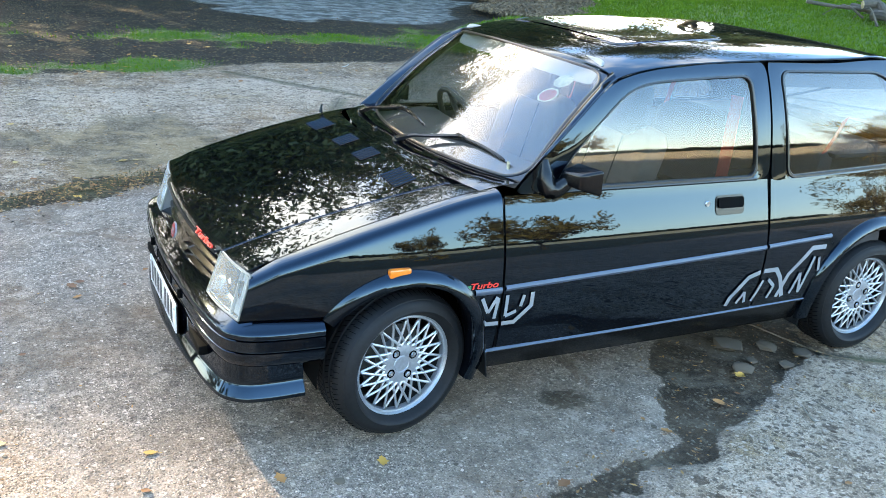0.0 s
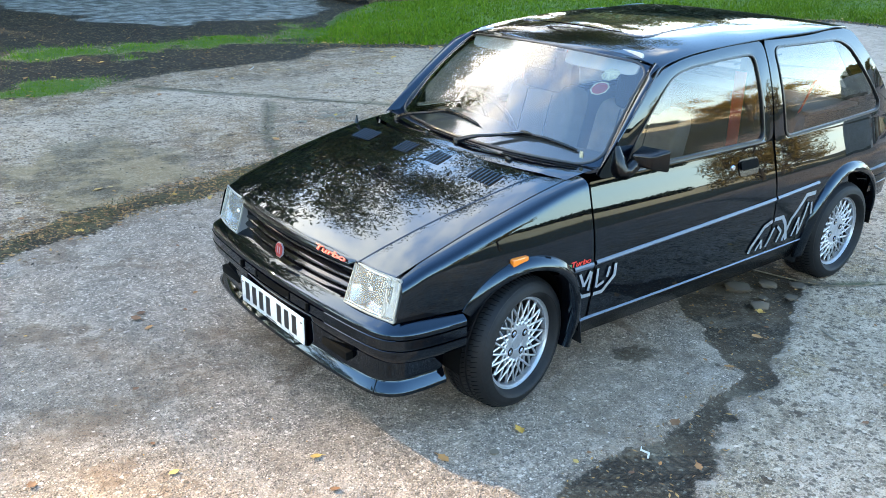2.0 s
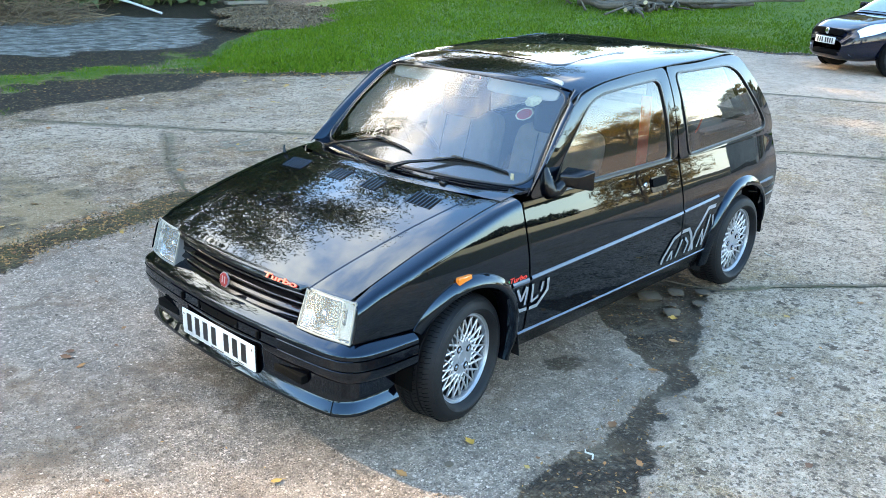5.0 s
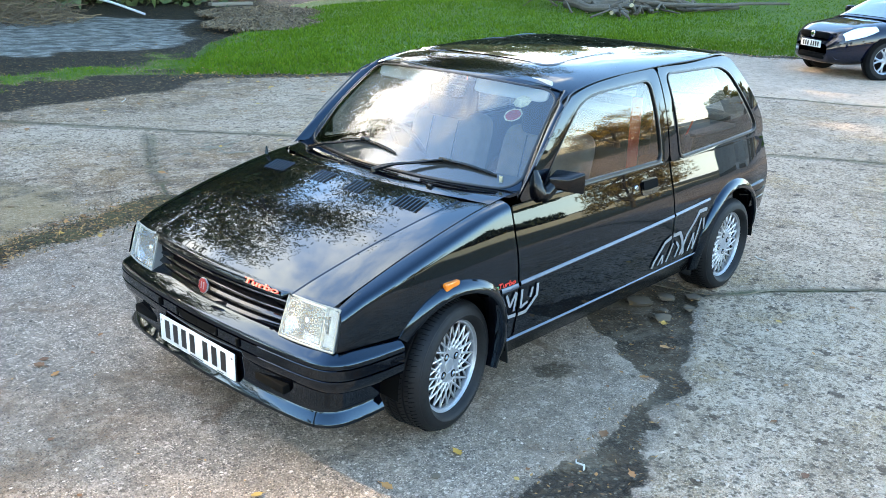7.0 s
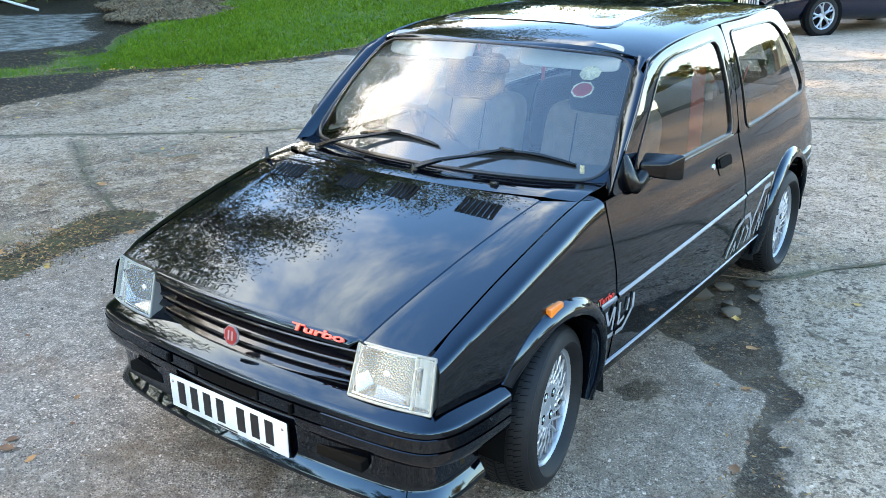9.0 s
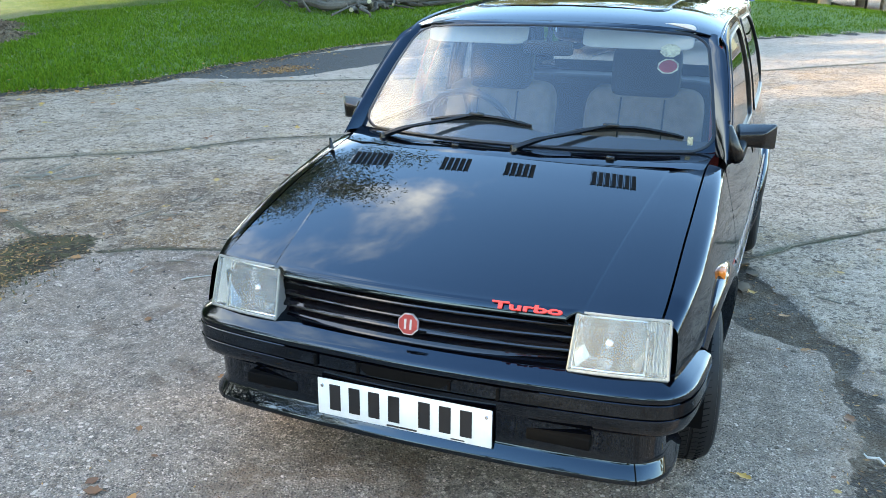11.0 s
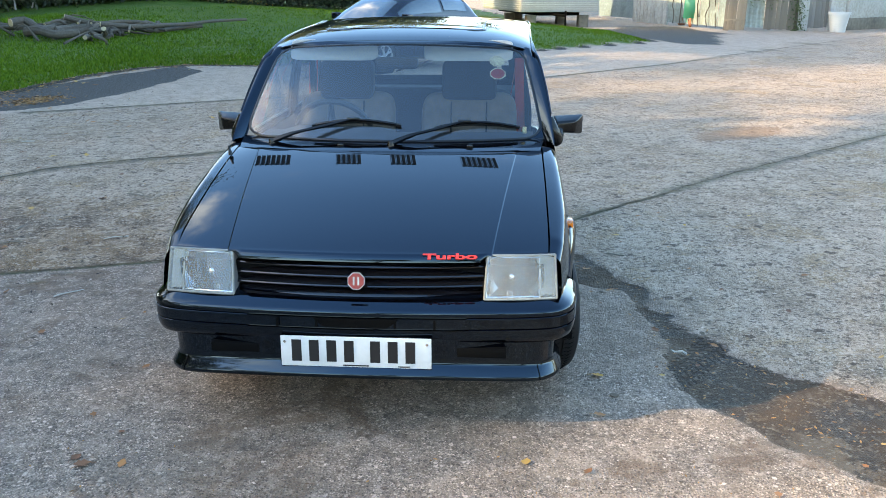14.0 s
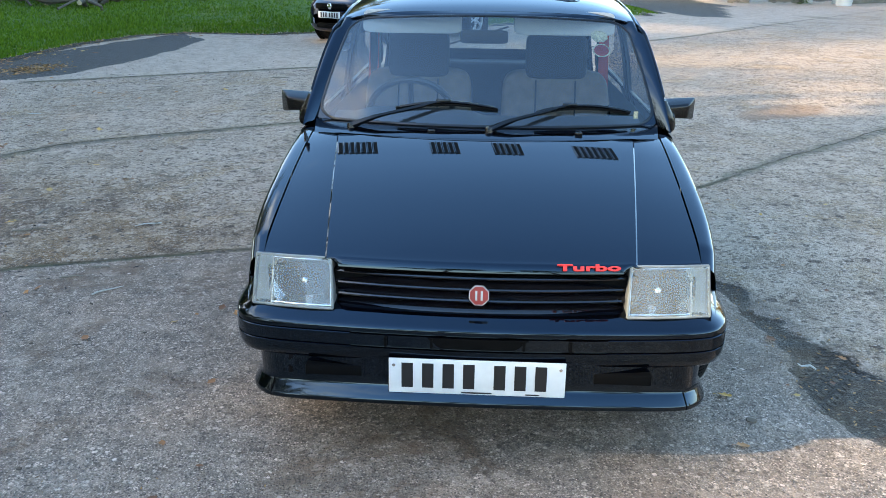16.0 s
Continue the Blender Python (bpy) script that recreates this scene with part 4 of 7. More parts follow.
def screen_surround():
    """Painted corners between the rounded glass and the pillars, header and scuttle."""
    rim = screen_edge(0, 0.004)
    n = len(rim)

    def f(u, v):
        a, b = rim[round(u * n) % n]
        k = 1 / max(abs(2 * a - 1), abs(2 * b - 1))
        t = 1 + (k * 1.004 - 1) * v
        return screen_at(0.5 + (a - 0.5) * t, 0.5 + (b - 0.5) * t, -0.0015)
    return sheet(n, 3, f, 0, True)


def cowl():
    """Panel between the bonnet and the windscreen."""
    def f(u, v):
        a = u * 2 - 1
        y = a * 0.650
        x0 = 0.181 + 0.10 * abs(a) ** 2.2
        p0 = V((x0, y, bonnet_z(x0, y) - 0.004))
        q = screen_at(u, 0.002)
        p1 = V((q.x, a * 0.672, q.z - 0.004))
        p = p0.lerp(p1, v)
        p.z += 0.004 * math.sin(math.pi * v)
        return p
    return sheet(50, 8, f)


def front_header():
    """Strip of body between the windscreen's seal and the roof."""
    def f(u, v):
        a = u * 2 - 1
        aa = math.copysign(1 - (1 - abs(a)) ** 1.5, a)
        x0 = 0.775 + 0.045 * abs(aa) ** 2.5
        y0 = aa * ROOF_HALF(x0)
        top = V((x0 + 0.004, y0, roof_z(x0 + 0.004, y0) - 0.0008))
        q = 0.5 + aa * 0.4985
        low = screen_at(q, 0.999, -0.001)
        span = (top - low).length
        t0 = (screen_at(q, 0.999) - screen_at(q, 0.95)).normalized() * span
        t1 = (V((x0 + 0.03, y0, roof_z(x0 + 0.03, y0))) - V((x0, y0, roof_z(x0, y0)))).normalized() * span
        a2, a3 = v * v, v ** 3
        return low * (2 * a3 - 3 * a2 + 1) + t0 * (a3 - 2 * a2 + v) + top * (3 * a2 - 2 * a3) + t1 * (a3 - a2)
    return sheet(50, 8, f)


PILLAR_Z = spl((0.36, 0.850), (0.50, 0.981), (0.60, 1.070), (0.70, 1.157), (0.765, 1.207), (0.83, 1.235))


def a_pillar(s):
    """Pillar skin between the windscreen and the door frame."""
    def f(u, v):
        q = screen_at(0.5 + s * 0.4985, -0.03 + 1.05 * v, -0.001)
        x = 0.366 + (0.82 - 0.366) * v
        z = PILLAR_Z(x)
        e = V((x, s * (side(x, z) if x < 0.76 else ROOF_HALF(x)), z))
        p = q.lerp(e, u)
        n = V((-0.45, s * 0.65, 0.6)).normalized()
        return p + n * 0.011 * math.sin(math.pi * u)
    return sheet(12, 24, f)


def tailgate():
    """Rear door with its window opening, closed at the back of the roof."""
    def edge(t):
        return V((2.352 + 0.375 * t, 0.0, 1.312 - 0.44 * t))

    def f(u, v):
        a = u * 2 - 1
        if v < 0.5:
            p = edge(v / 0.5)
            half = 0.570 + 0.09 * v / 0.5
        else:
            t = (v - 0.5) / 0.5
            p = V((2.727 + 0.05 * math.sin(t * 2.2), 0, 0.872 - 0.43 * t))
            half = 0.66 + 0.03 * math.sin(t * 3)
        return V((p.x - 0.05 * abs(a) ** 3, a * half, p.z))
    bm = bmesh.new()
    grid(bm, 24, 24, f)
    kill = [fc for fc in bm.faces if 0.93 < fc.calc_center_median().z < 1.27 and abs(fc.calc_center_median().y) < 0.50]
    bmesh.ops.delete(bm, geom=kill, context="FACES")
    return bm


def rear_window():
    return sheet(8, 6, lambda u, v: V((2.352 + 0.375 * (0.08 + 0.84 * v) - 0.004 - 0.05 * abs(u * 2 - 1) ** 3, (u * 2 - 1) * 0.555, 1.312 - 0.44 * (0.08 + 0.84 * v))))


def plan_path(n):
    """Plan of the front bumper from one flank round to the other."""
    half = [(-0.300, 0.760), (-0.42, 0.753), (-0.515, 0.738), (-0.568, 0.712), (-0.600, 0.670), (-0.622, 0.57), (-0.642, 0.36), (-0.652, 0.16), (-0.655, 0.0)]
    return smooth_path([(x, -y, 0) for x, y in half] + [(x, y, 0) for x, y in half[-2::-1]], n)


def sweep(path, prof, thick=0.0):
    n = len(path)

    def f(u, v):
        i = round(u * (n - 1))
        d = (path[min(i + 1, n - 1)] - path[max(i - 1, 0)]).normalized()
        out = V((-d.y, d.x, 0)).normalized()
        if out.dot(path[i] - V((0.6, 0, 0))) < 0:
            out = -out
        o, z = prof[round(v * (len(prof) - 1))]
        return path[i] + out * o + V((0, 0, z))
    return sheet(n - 1, len(prof) - 1, f, thick)


def front_bumper():
    prof = [(-0.085, 0.508), (-0.062, 0.502), (-0.034, 0.489), (-0.006, 0.473), (0.005, 0.4665), (0.010, 0.460), (0.0112, 0.454), (0.0115, 0.4445), (0.003, 0.4430), (0.003, 0.4390), (0.012, 0.4375), (0.0125, 0.4025), (0.004, 0.4010),
            (0.004, 0.3970), (0.012, 0.3955), (0.010, 0.372), (0.004, 0.354), (-0.008, 0.344), (-0.050, 0.340)]
    return sweep(plan_path(110), prof)


SPOILER = [(-0.020, 0.347), (-0.0215, 0.336), (-0.0235, 0.310), (-0.025, 0.280), (-0.026, 0.262), (-0.025, 0.251), (-0.021, 0.2440), (-0.002, 0.2170), (0.0, 0.2110), (0.0, 0.2030), (-0.004, 0.1990), (-0.10, 0.1990)]


def lip_path(n):
    """Plan of the chin spoiler's edge; it rises a little towards the middle."""
    half = [(-0.345, 0.716), (-0.45, 0.715), (-0.535, 0.702), (-0.590, 0.664), (-0.622, 0.605), (-0.655, 0.45), (-0.679, 0.25), (-0.690, 0.0)]
    lift = lambda y: 0.026 * max(0.0, 1 - (y / 0.64) ** 2)
    return smooth_path([(x, -y, lift(y)) for x, y in half] + [(x, y, lift(y)) for x, y in half[-2::-1]], n)


def valance():
    return sweep(lip_path(110), SPOILER)


def slot_strip(y0, y1, z):
    path = [p + V((0, 0, 0)) for p in plan_path(110) if y0 <= p.y <= y1]
    return sweep(path, [(0.002, z + 0.0030), (0.0115, z - 0.0005), (0.0138, z - 0.0020), (0.0138, z - 0.0032), (0.0115, z - 0.0045)])


def lamp_at(s, u, v, out=0.0):
    """Surface of a headlamp; u from the grille outwards, v up."""
    ib, ob, it, ot = V((-0.600, 0.436, 0.492)), V((-0.560, 0.685, 0.490)), V((-0.552, 0.444, 0.636)), V((-0.519, 0.676, 0.634))
    p = ib.lerp(ob, u).lerp(it.lerp(ot, u), v)
    p = p + V((-0.97, 0.16, 0.2)) * (out + 0.012 * math.sin(math.pi * min(u * 1.0, 1)) * 0.9)
    return V((p.x, s * p.y, p.z))


def headlamp(s):
    bez = bmesh.new()
    for (u0, v0, u1, v1) in ((0, 0, 1, 0), (1, 0, 1, 1), (1, 1, 0, 1), (0, 1, 0, 0)):
        tube(bez, [lamp_at(s, u0 + (u1 - u0) * k / 8, v0 + (v1 - v0) * k / 8, 0.0) for k in range(9)], 0.0042, 6)
    lamp = part("headlamp", bez, material_lamp_rim, car, "square headlamp with a clear ribbed lens and pale rim")
    part("lamp_box", sheet(10, 8, lambda u, v: lamp_at(s, u, v, -0.075)), material_lamp_side, lamp)
    sides = bmesh.new()
    for (u0, v0, u1, v1) in ((0, 0, 1, 0), (1, 0, 1, 1), (1, 1, 0, 1), (0, 1, 0, 0)):
        grid(sides, 8, 2, lambda a, b: lamp_at(s, u0 + (u1 - u0) * a, v0 + (v1 - v0) * a, -0.075 * b))
    part("lamp_sides", sides, material_lamp_side, lamp)

    def bowl(u, v):
        r, a = u, 2 * math.pi * v
        k = max(abs(math.cos(a)), abs(math.sin(a)))
        uu, vv = 0.39 + 0.372 * r * math.cos(a) / k ** 0.55, 0.5 + 0.478 * r * math.sin(a) / k ** 0.92
        return lamp_at(s, uu, vv, -0.062 + 0.052 * r * r + 0.0002 * math.sin(uu * 130))
    part("reflector", sheet(22, 64, bowl), REFLECTOR, lamp, "bright bowl reflector")
    edge = bmesh.new()
    for (u0, v0, u1, v1) in ((0.025, 0.05, 0.765, 0.05), (0.765, 0.05, 0.765, 0.95), (0.765, 0.95, 0.025, 0.95), (0.025, 0.95, 0.025, 0.05)):
        tube(edge, [lamp_at(s, u0 + (u1 - u0) * k / 8, v0 + (v1 - v0) * k / 8, -0.007) for k in range(9)], 0.0028, 6)
    part("reflector_edge", edge, CHROME, lamp)
    cap = bmesh.new()
    bmesh.ops.create_uvsphere(cap, u_segments=14, v_segments=8, radius=0.013, matrix=Matrix.Translation(lamp_at(s, 0.38, 0.5, -0.032)))
    part("bulb_shield", cap, CHROME, lamp)
    wall = sheet(1, 6, lambda u, v: lamp_at(s, 0.775, v, -0.07 + 0.068 * u), 0.004)
    part("divider", wall, material_lamp_rim, lamp)
    ind = sheet(24, 4, lambda u, v: lamp_at(s, 0.785 + 0.205 * u, v, -0.022 + 0.010 * (round(u * 24) % 2)))
    part("sidelight_prism", ind, material_prism, lamp, "ribbed clear sidelight section")
    lens = sheet(60, 10, lambda u, v: lamp_at(s, u, v, 0.003 + (0.0010 if u > 0.78 else 0.00012) * math.sin(u * 150)))
    part("lens", lens, LAMP_GLASS, lamp)


material_lamp_side = material("lamp_side", (0.14, 0.14, 0.14), 0.4)
material_lamp_rim = material("lamp_rim", (0.22, 0.22, 0.20), 0.6, grain=0.01, vary=0.3)
material_prism = material("lamp_prism", (0.52, 0.52, 0.49), 0.25, coat=0.5, grain=0.004, vary=0.25)


def grille_x(y):
    return -0.604 + 0.040 * (abs(y) / 0.44) ** 2


def grille():
    back = part("grille", sheet(20, 3, lambda u, v: V((grille_x((u * 2 - 1) * 0.44) + 0.035 + 0.025 * v, (u * 2 - 1) * 0.44, 0.488 + 0.155 * v))), DULL, car, "black plastic grille of sloping horizontal slats")
    for k in range(4):
        z = 0.504 + 0.0325 * k

        def f(u, v):
            y = (u * 2 - 1) * 0.432
            o, dz = ((0.020, 0.0135), (0.007, 0.0047), (-0.006, -0.0042), (-0.0085, -0.0080), (-0.0075, -0.0120), (0.020, -0.006))[round(v * 5)]
            return V((grille_x(y) + o + 0.26 * (z - 0.49), y, z + dz))
        part("slat", sheet(24, 5, f), material_slat, back, smooth=False)
    for y in (-0.30, -0.15, 0.15, 0.30):
        x = grille_x(y) + 0.042
        part("rib", boxed(x, x + 0.03, y - 0.003, y + 0.003, 0.495, 0.632), DULL, back)


material_slat = material("grille_slat", (0.004, 0.004, 0.005), 0.07, spec=0.6)


def octagon(r, squash=1.0):
    return [(r * math.cos(radians(22.5 + 45 * k)), squash * r * math.sin(radians(22.5 + 45 * k))) for k in range(8)]


def stroke(pts, w):
    """Flat ribbon along a polyline in the plane z = 0, as outline quads."""
    bm = bmesh.new()
    pts = [V((*p, 0)) for p in pts]
    L = []
    for i, p in enumerate(pts):
        d0 = (p - pts[i - 1]).normalized() if i else (pts[1] - p).normalized()
        d1 = (pts[i + 1] - p).normalized() if i < len(pts) - 1 else d0
        n0, n1 = V((-d0.y, d0.x, 0)), V((-d1.y, d1.x, 0))
        n = (n0 + n1).normalized()
        n = n / max(0.4, n.dot(n0))
        L.append((bm.verts.new(p + n * w / 2), bm.verts.new(p - n * w / 2)))
    for a, b in zip(L, L[1:]):
        bm.faces.new((a[0], b[0], b[1], a[1]))
    bmesh.ops.subdivide_edges(bm, edges=bm.edges, cuts=2, use_grid_fill=True)
    return bm


def on_side(bm, s, proud=0.0012):
    """Lays a flat drawing in (x, z) on the side of the car."""
    for v in bm.verts:
        x, z = v.co.x, v.co.y
        v.co = V((x, s * (side(x, z) + proud), z))
    return bm


# body
part("bonnet", bonnet(), PAINT, car, "glossy black bonnet with louvred vents", 0.35)
for s in (-1, 1):
    part("front_wing", wing(s), PAINT, car, sharp=1.2)
    part("arch_flare", flare(F_ARCH, s, -0.35, math.pi * 0.80, 0.026, 0.040, 0.6), PAINT, car)
    part("arch_flare", flare(R_ARCH, s, 0.12, math.pi + 0.25, 0.026), PAINT, car)
    part("arch_liner", under_arc(F_ARCH, 0.50, side(0, 0.5) - 0.004, s), DULL, car)
    part("arch_liner", under_arc(R_ARCH, 0.50, side(2.2, 0.5) - 0.004, s), DULL, car)
    d = part("door", door_panel(s), PAINT, car, "black door with a grey rubbing strip")
    part("window_frame", ring(DOOR_OUT, DOOR_IN, s, 150, 0.003), PAINT, d)
    part("window_seal", ring(DOOR_IN, [(x + (1.06 - x) * 0.022, z + (1.06 - z) * 0.05) for x, z in DOOR_IN], s, 150, 0.0045), SEAL, d)
    part("window_pane", pane(DOOR_IN, s, 0.006), WINDOW, d)
    part("belt_seal", sheet(30, 4, lambda u, v: V((0.56 + 0.94 * u, s * (side(0.56 + 0.94 * u, 0.855) + 0.005 * math.sin(math.pi * v)), 0.842 + 0.018 * v))), SEAL, d)
    part("rubbing_strip", sheet(30, 4, lambda u, v: V((0.352 + 1.214 * u, s * (side(0.352 + 1.214 * u, 0.54) + 0.007 * math.sin(math.pi * v)), 0.519 + 0.022 * v + 0.045 * u))), STRIPE, d)
    hp = part("door_handle", pane([(1.284, 0.724), (1.284, 0.798), (1.430, 0.798), (1.430, 0.724)], s, -0.0035, 48, 0.022), TRIM, d, "black pull handle in a rounded recess")
    part("handle_paddle", pane([(1.292, 0.752), (1.292, 0.792), (1.422, 0.792), (1.422, 0.752)], s, -0.011, 40, 0.014), DULL, hp)
    part("paddle_edge", sheet(24, 2, lambda u, v: V((1.294 + 0.126 * u, s * (side(1.36, 0.752) + 0.0105 - 0.008 * v), 0.757 - 0.006 * v))), TRIM, hp)
    bm = bmesh.new()
    lathe(bm, [(0.0, -0.003), (0.011, -0.003), (0.0125, 0.0), (0.0125, 0.006)], 14)
    bmesh.ops.transform(bm, matrix=Matrix.Translation((1.243, s * (side(1.24, 0.77) + 0.002), 0.770)) @ Matrix.Diagonal((1, -s, 1, 1)), verts=bm.verts)
    part("door_lock", bm, CHROME, d, "chrome lock barrel")
    part("rear_quarter", quarter_panel(s), PAINT, car, sharp=1.2)
    q = part("quarter_frame", ring(QUARTER_OUT, QUARTER_IN, s, 170, 0.002, 0.012, 0.03), PAINT, car)
    part("window_seal", ring(QUARTER_IN, [(x + (2.05 - x) * 0.025, z + (1.08 - z) * 0.05) for x, z in QUARTER_IN], s, 150, 0.006), SEAL, q)
    part("window_pane", pane(QUARTER_IN, s, 0.004), WINDOW, q)
    part("rubbing_strip", sheet(16, 4, lambda u, v: V((1.582 + 0.36 * u, s * (side(1.582 + 0.36 * u, 0.57) + 0.007 * math.sin(math.pi * v)), 0.565 + 0.022 * v + 0.018 * u))), STRIPE, q)
    part("rubbing_strip", sheet(10, 4, lambda u, v: V((0.232 + 0.106 * u, s * (side(0.232 + 0.106 * u, 0.53) + 0.006 * math.sin(math.pi * v)), 0.513 + 0.024 * v))), STRIPE, car)
    # grey strip stands in for the bright reflection along the sill's edge
    part("sill_trim", sheet(40, 4, lambda u, v: V((0.305 + 1.58 * u, s * (side(0.3 + 1.58 * u, 0.285) + 0.008 * math.sin(math.pi * v)), 0.274 + 0.016 * v + 0.02 * u))), STRIPE, car, "thin grey strip standing in for a reflection along the sill")
    part("sill", sheet(40, 5, lambda u, v: V((0.29 + 1.62 * u, s * (side(0.3 + 1.6 * u, 0.27) - 0.004 - 0.045 * (1 - v) ** 1.5), 0.185 + 0.095 * v + 0.02 * u * v))), TRIM, car)
    part("pillar_post", sheet(4, 14, lambda u, v: V((1.512 + 0.090 * u, s * (side(1.512 + 0.09 * u, 0.78 + 0.525 * v) - 0.011), 0.78 + 0.525 * v)), 0.006), DULL, car)
    part("a_pillar", a_pillar(s), PAINT, car, sharp=1.2)
    part("roof_gutter", gutter(s), PAINT, car)
    flap = boxed(-0.003, 0.003, -0.085, 0.085, -0.17, 0.06, 0.002)
    bmesh.ops.transform(flap, matrix=Matrix.Translation((0.300, s * 0.672, 0.345)) @ Matrix.Rotation(radians(-8), 4, "Y"), verts=flap.verts)
    part("mud_flap", flap, RUBBER, car, "black rubber mud flap")
    flap = boxed(-0.003, 0.003, -0.085, 0.085, -0.14, 0.06, 0.002)
    bmesh.ops.transform(flap, matrix=Matrix.Translation((1.925, s * 0.672, 0.30)) @ Matrix.Rotation(radians(8), 4, "Y"), verts=flap.verts)
    part("mud_guard", flap, RUBBER, car)
    amber = boxed(-0.090, -0.012, s * (side(-0.05, 0.622)) - 0.014, s * (side(-0.05, 0.622)) + 0.014, 0.604, 0.641, 0.007)
    rep = part("side_repeater", amber, AMBER, car, "amber side indicator")
    part("repeater_base", boxed(-0.097, -0.005, s * side(-0.05, 0.622) - 0.004, s * side(-0.05, 0.622) + 0.004, 0.597, 0.605, 0.002), TRIM, rep)
    # door mirror
    bm = bmesh.new()
    q = [(x, s * y, z) for x, y, z in ((0.548, 0.730, 0.890), (0.580, 0.815, 0.882), (0.578, 0.822, 0.938), (0.552, 0.732, 0.934), (0.632, 0.716, 0.876), (0.645, 0.856, 0.868), (0.643, 0.858, 0.962), (0.632, 0.716, 0.954))]
    vs = [bm.verts.new(p) for p in q]
    for f in ((0, 1, 2, 3), (4, 7, 6, 5), (0, 4, 5, 1), (1, 5, 6, 2), (2, 6, 7, 3), (3, 7, 4, 0)):
        bm.faces.new([vs[k] for k in f])
    bmesh.ops.recalc_face_normals(bm, faces=bm.faces[:])
    bmesh.ops.bevel(bm, geom=bm.edges[:], offset=0.010, segments=3, affect="EDGES", profile=0.6)
    part("door_mirror", bm, TRIM, d, "black door mirror with an angular housing", 0.7)
    # (the glass and foot belong to the mirror's door)
    part("mirror_glass", sheet(10, 8, lambda u, v: V((0.640 + 0.006 * (2 * u - 1), s * (0.786 + 0.056 * (2 * u - 1)), 0.914 + 0.034 * (2 * v - 1) * (0.9 + 0.1 * u)))), MIRROR, d)
    foot = tubed(smooth_path([(0.500, s * 0.700, 0.965), (0.505, s * 0.716, 0.90), (0.52, s * 0.728, 0.862), (0.55, s * 0.735, 0.872), (0.585, s * 0.745, 0.905)], 14), [0.012, 0.016, 0.02, 0.024, 0.028, 0.030, 0.032, 0.032, 0.031, 0.030, 0.029, 0.028, 0.026, 0.022], 12)
    part("mirror_foot", foot, TRIM, d, "black plastic mirror foot")
    headlamp(s)

part("roof", roof(), PAINT, car, sharp=0.9)
part("roof_header", front_header(), PAINT, car)
part("scuttle", cowl(), PAINT, car)
ws = part("windscreen", windscreen(), SCREEN, car, "curved laminated windscreen")
part("screen_seal", screen_seal(), SEAL, ws, "black rubber seal")
part("screen_surround", screen_surround(), PAINT, car)
tg = part("tailgate", tailgate(), PAINT, car)
part("rear_window", rear_window(), SCREEN, tg)
wiper = tubed(smooth_path([(2.66, 0.25, 0.97), (2.60, 0.05, 1.035), (2.55, -0.12, 1.09)], 10), 0.006, 6)
part("rear_wiper", wiper, TRIM, tg)

# sunroof
def rect_loop(x0, x1, y0, y1, r, n=8):
    out = []
    for cx, cy, a0 in ((x1 - r, y1 - r, 0), (x0 + r, y1 - r, 90), (x0 + r, y0 + r, 180), (x1 - r, y0 + r, 270)):
        out += [(cx + r * math.cos(radians(a0 + 90 * k / n)), cy + r * math.sin(radians(a0 + 90 * k / n))) for k in range(n + 1)]
    return out


def roof_band(a, b, lift):
    n = len(a)

    def f(u, v):
        i = round(u * n) % n
        t, h = ((0, -0.002), (0.15, lift), (0.85, lift), (1, -0.002))[round(v * 3)]
        x, y = a[i][0] + (b[i][0] - a[i][0]) * t, a[i][1] + (b[i][1] - a[i][1]) * t
        return V((x, y, roof_z(x, y) + h))
    return sheet(n, 3, f, 0, True)


sun = part("sunroof", sheet(20, 24, lambda u, v: V((0.985 + 0.53 * u, -0.385 + 0.77 * v, roof_z(0.985 + 0.53 * u, -0.385 + 0.77 * v) + 0.003))), material("sunroof_glass", (0.01, 0.012, 0.012), 0.03, coat=1.0), car, "dark tinted glass sunroof")
part("sunroof_seal", roof_band(rect_loop(0.966, 1.534, -0.404, 0.404, 0.065), rect_loop(0.980, 1.520, -0.390, 0.390, 0.055), 0.002), SEAL, sun)
part("sunroof_trim", roof_band(rect_loop(0.975, 1.525, -0.395, 0.395, 0.06), rect_loop(0.988, 1.512, -0.382, 0.382, 0.05), 0.0045), STRIPE, sun)

# bonnet vents: dark strips stand in for the slots' shade, beside raised lips
for y0, n in ((0.445, 7), (0.130, 5), (-0.095, 5), (-0.405, 7)):
    for k in range(n):
        y = y0 + (k - (n - 1) / 2) * 0.021
        x0, x1 = 0.045, 0.135
        bm = sheet(6, 4, lambda u, v: V((x0 + (x1 - x0) * u, y + 0.0060 * (2 * v - 1) + 0.016 * u, bonnet_z(x0 + (x1 - x0) * u, y) + 0.0015)))
        v_ob = part("vent_slot", bm, DULL, car)
        lip = sheet(6, 3, lambda u, v: V((x0 + (x1 - x0) * u, y + 0.0064 + 0.006 * v + 0.016 * u, bonnet_z(x0 + (x1 - x0) * u, y) + 0.0012 + 0.004 * math.sin(math.pi * v))))
        part("vent_lip", lip, PAINT, v_ob)

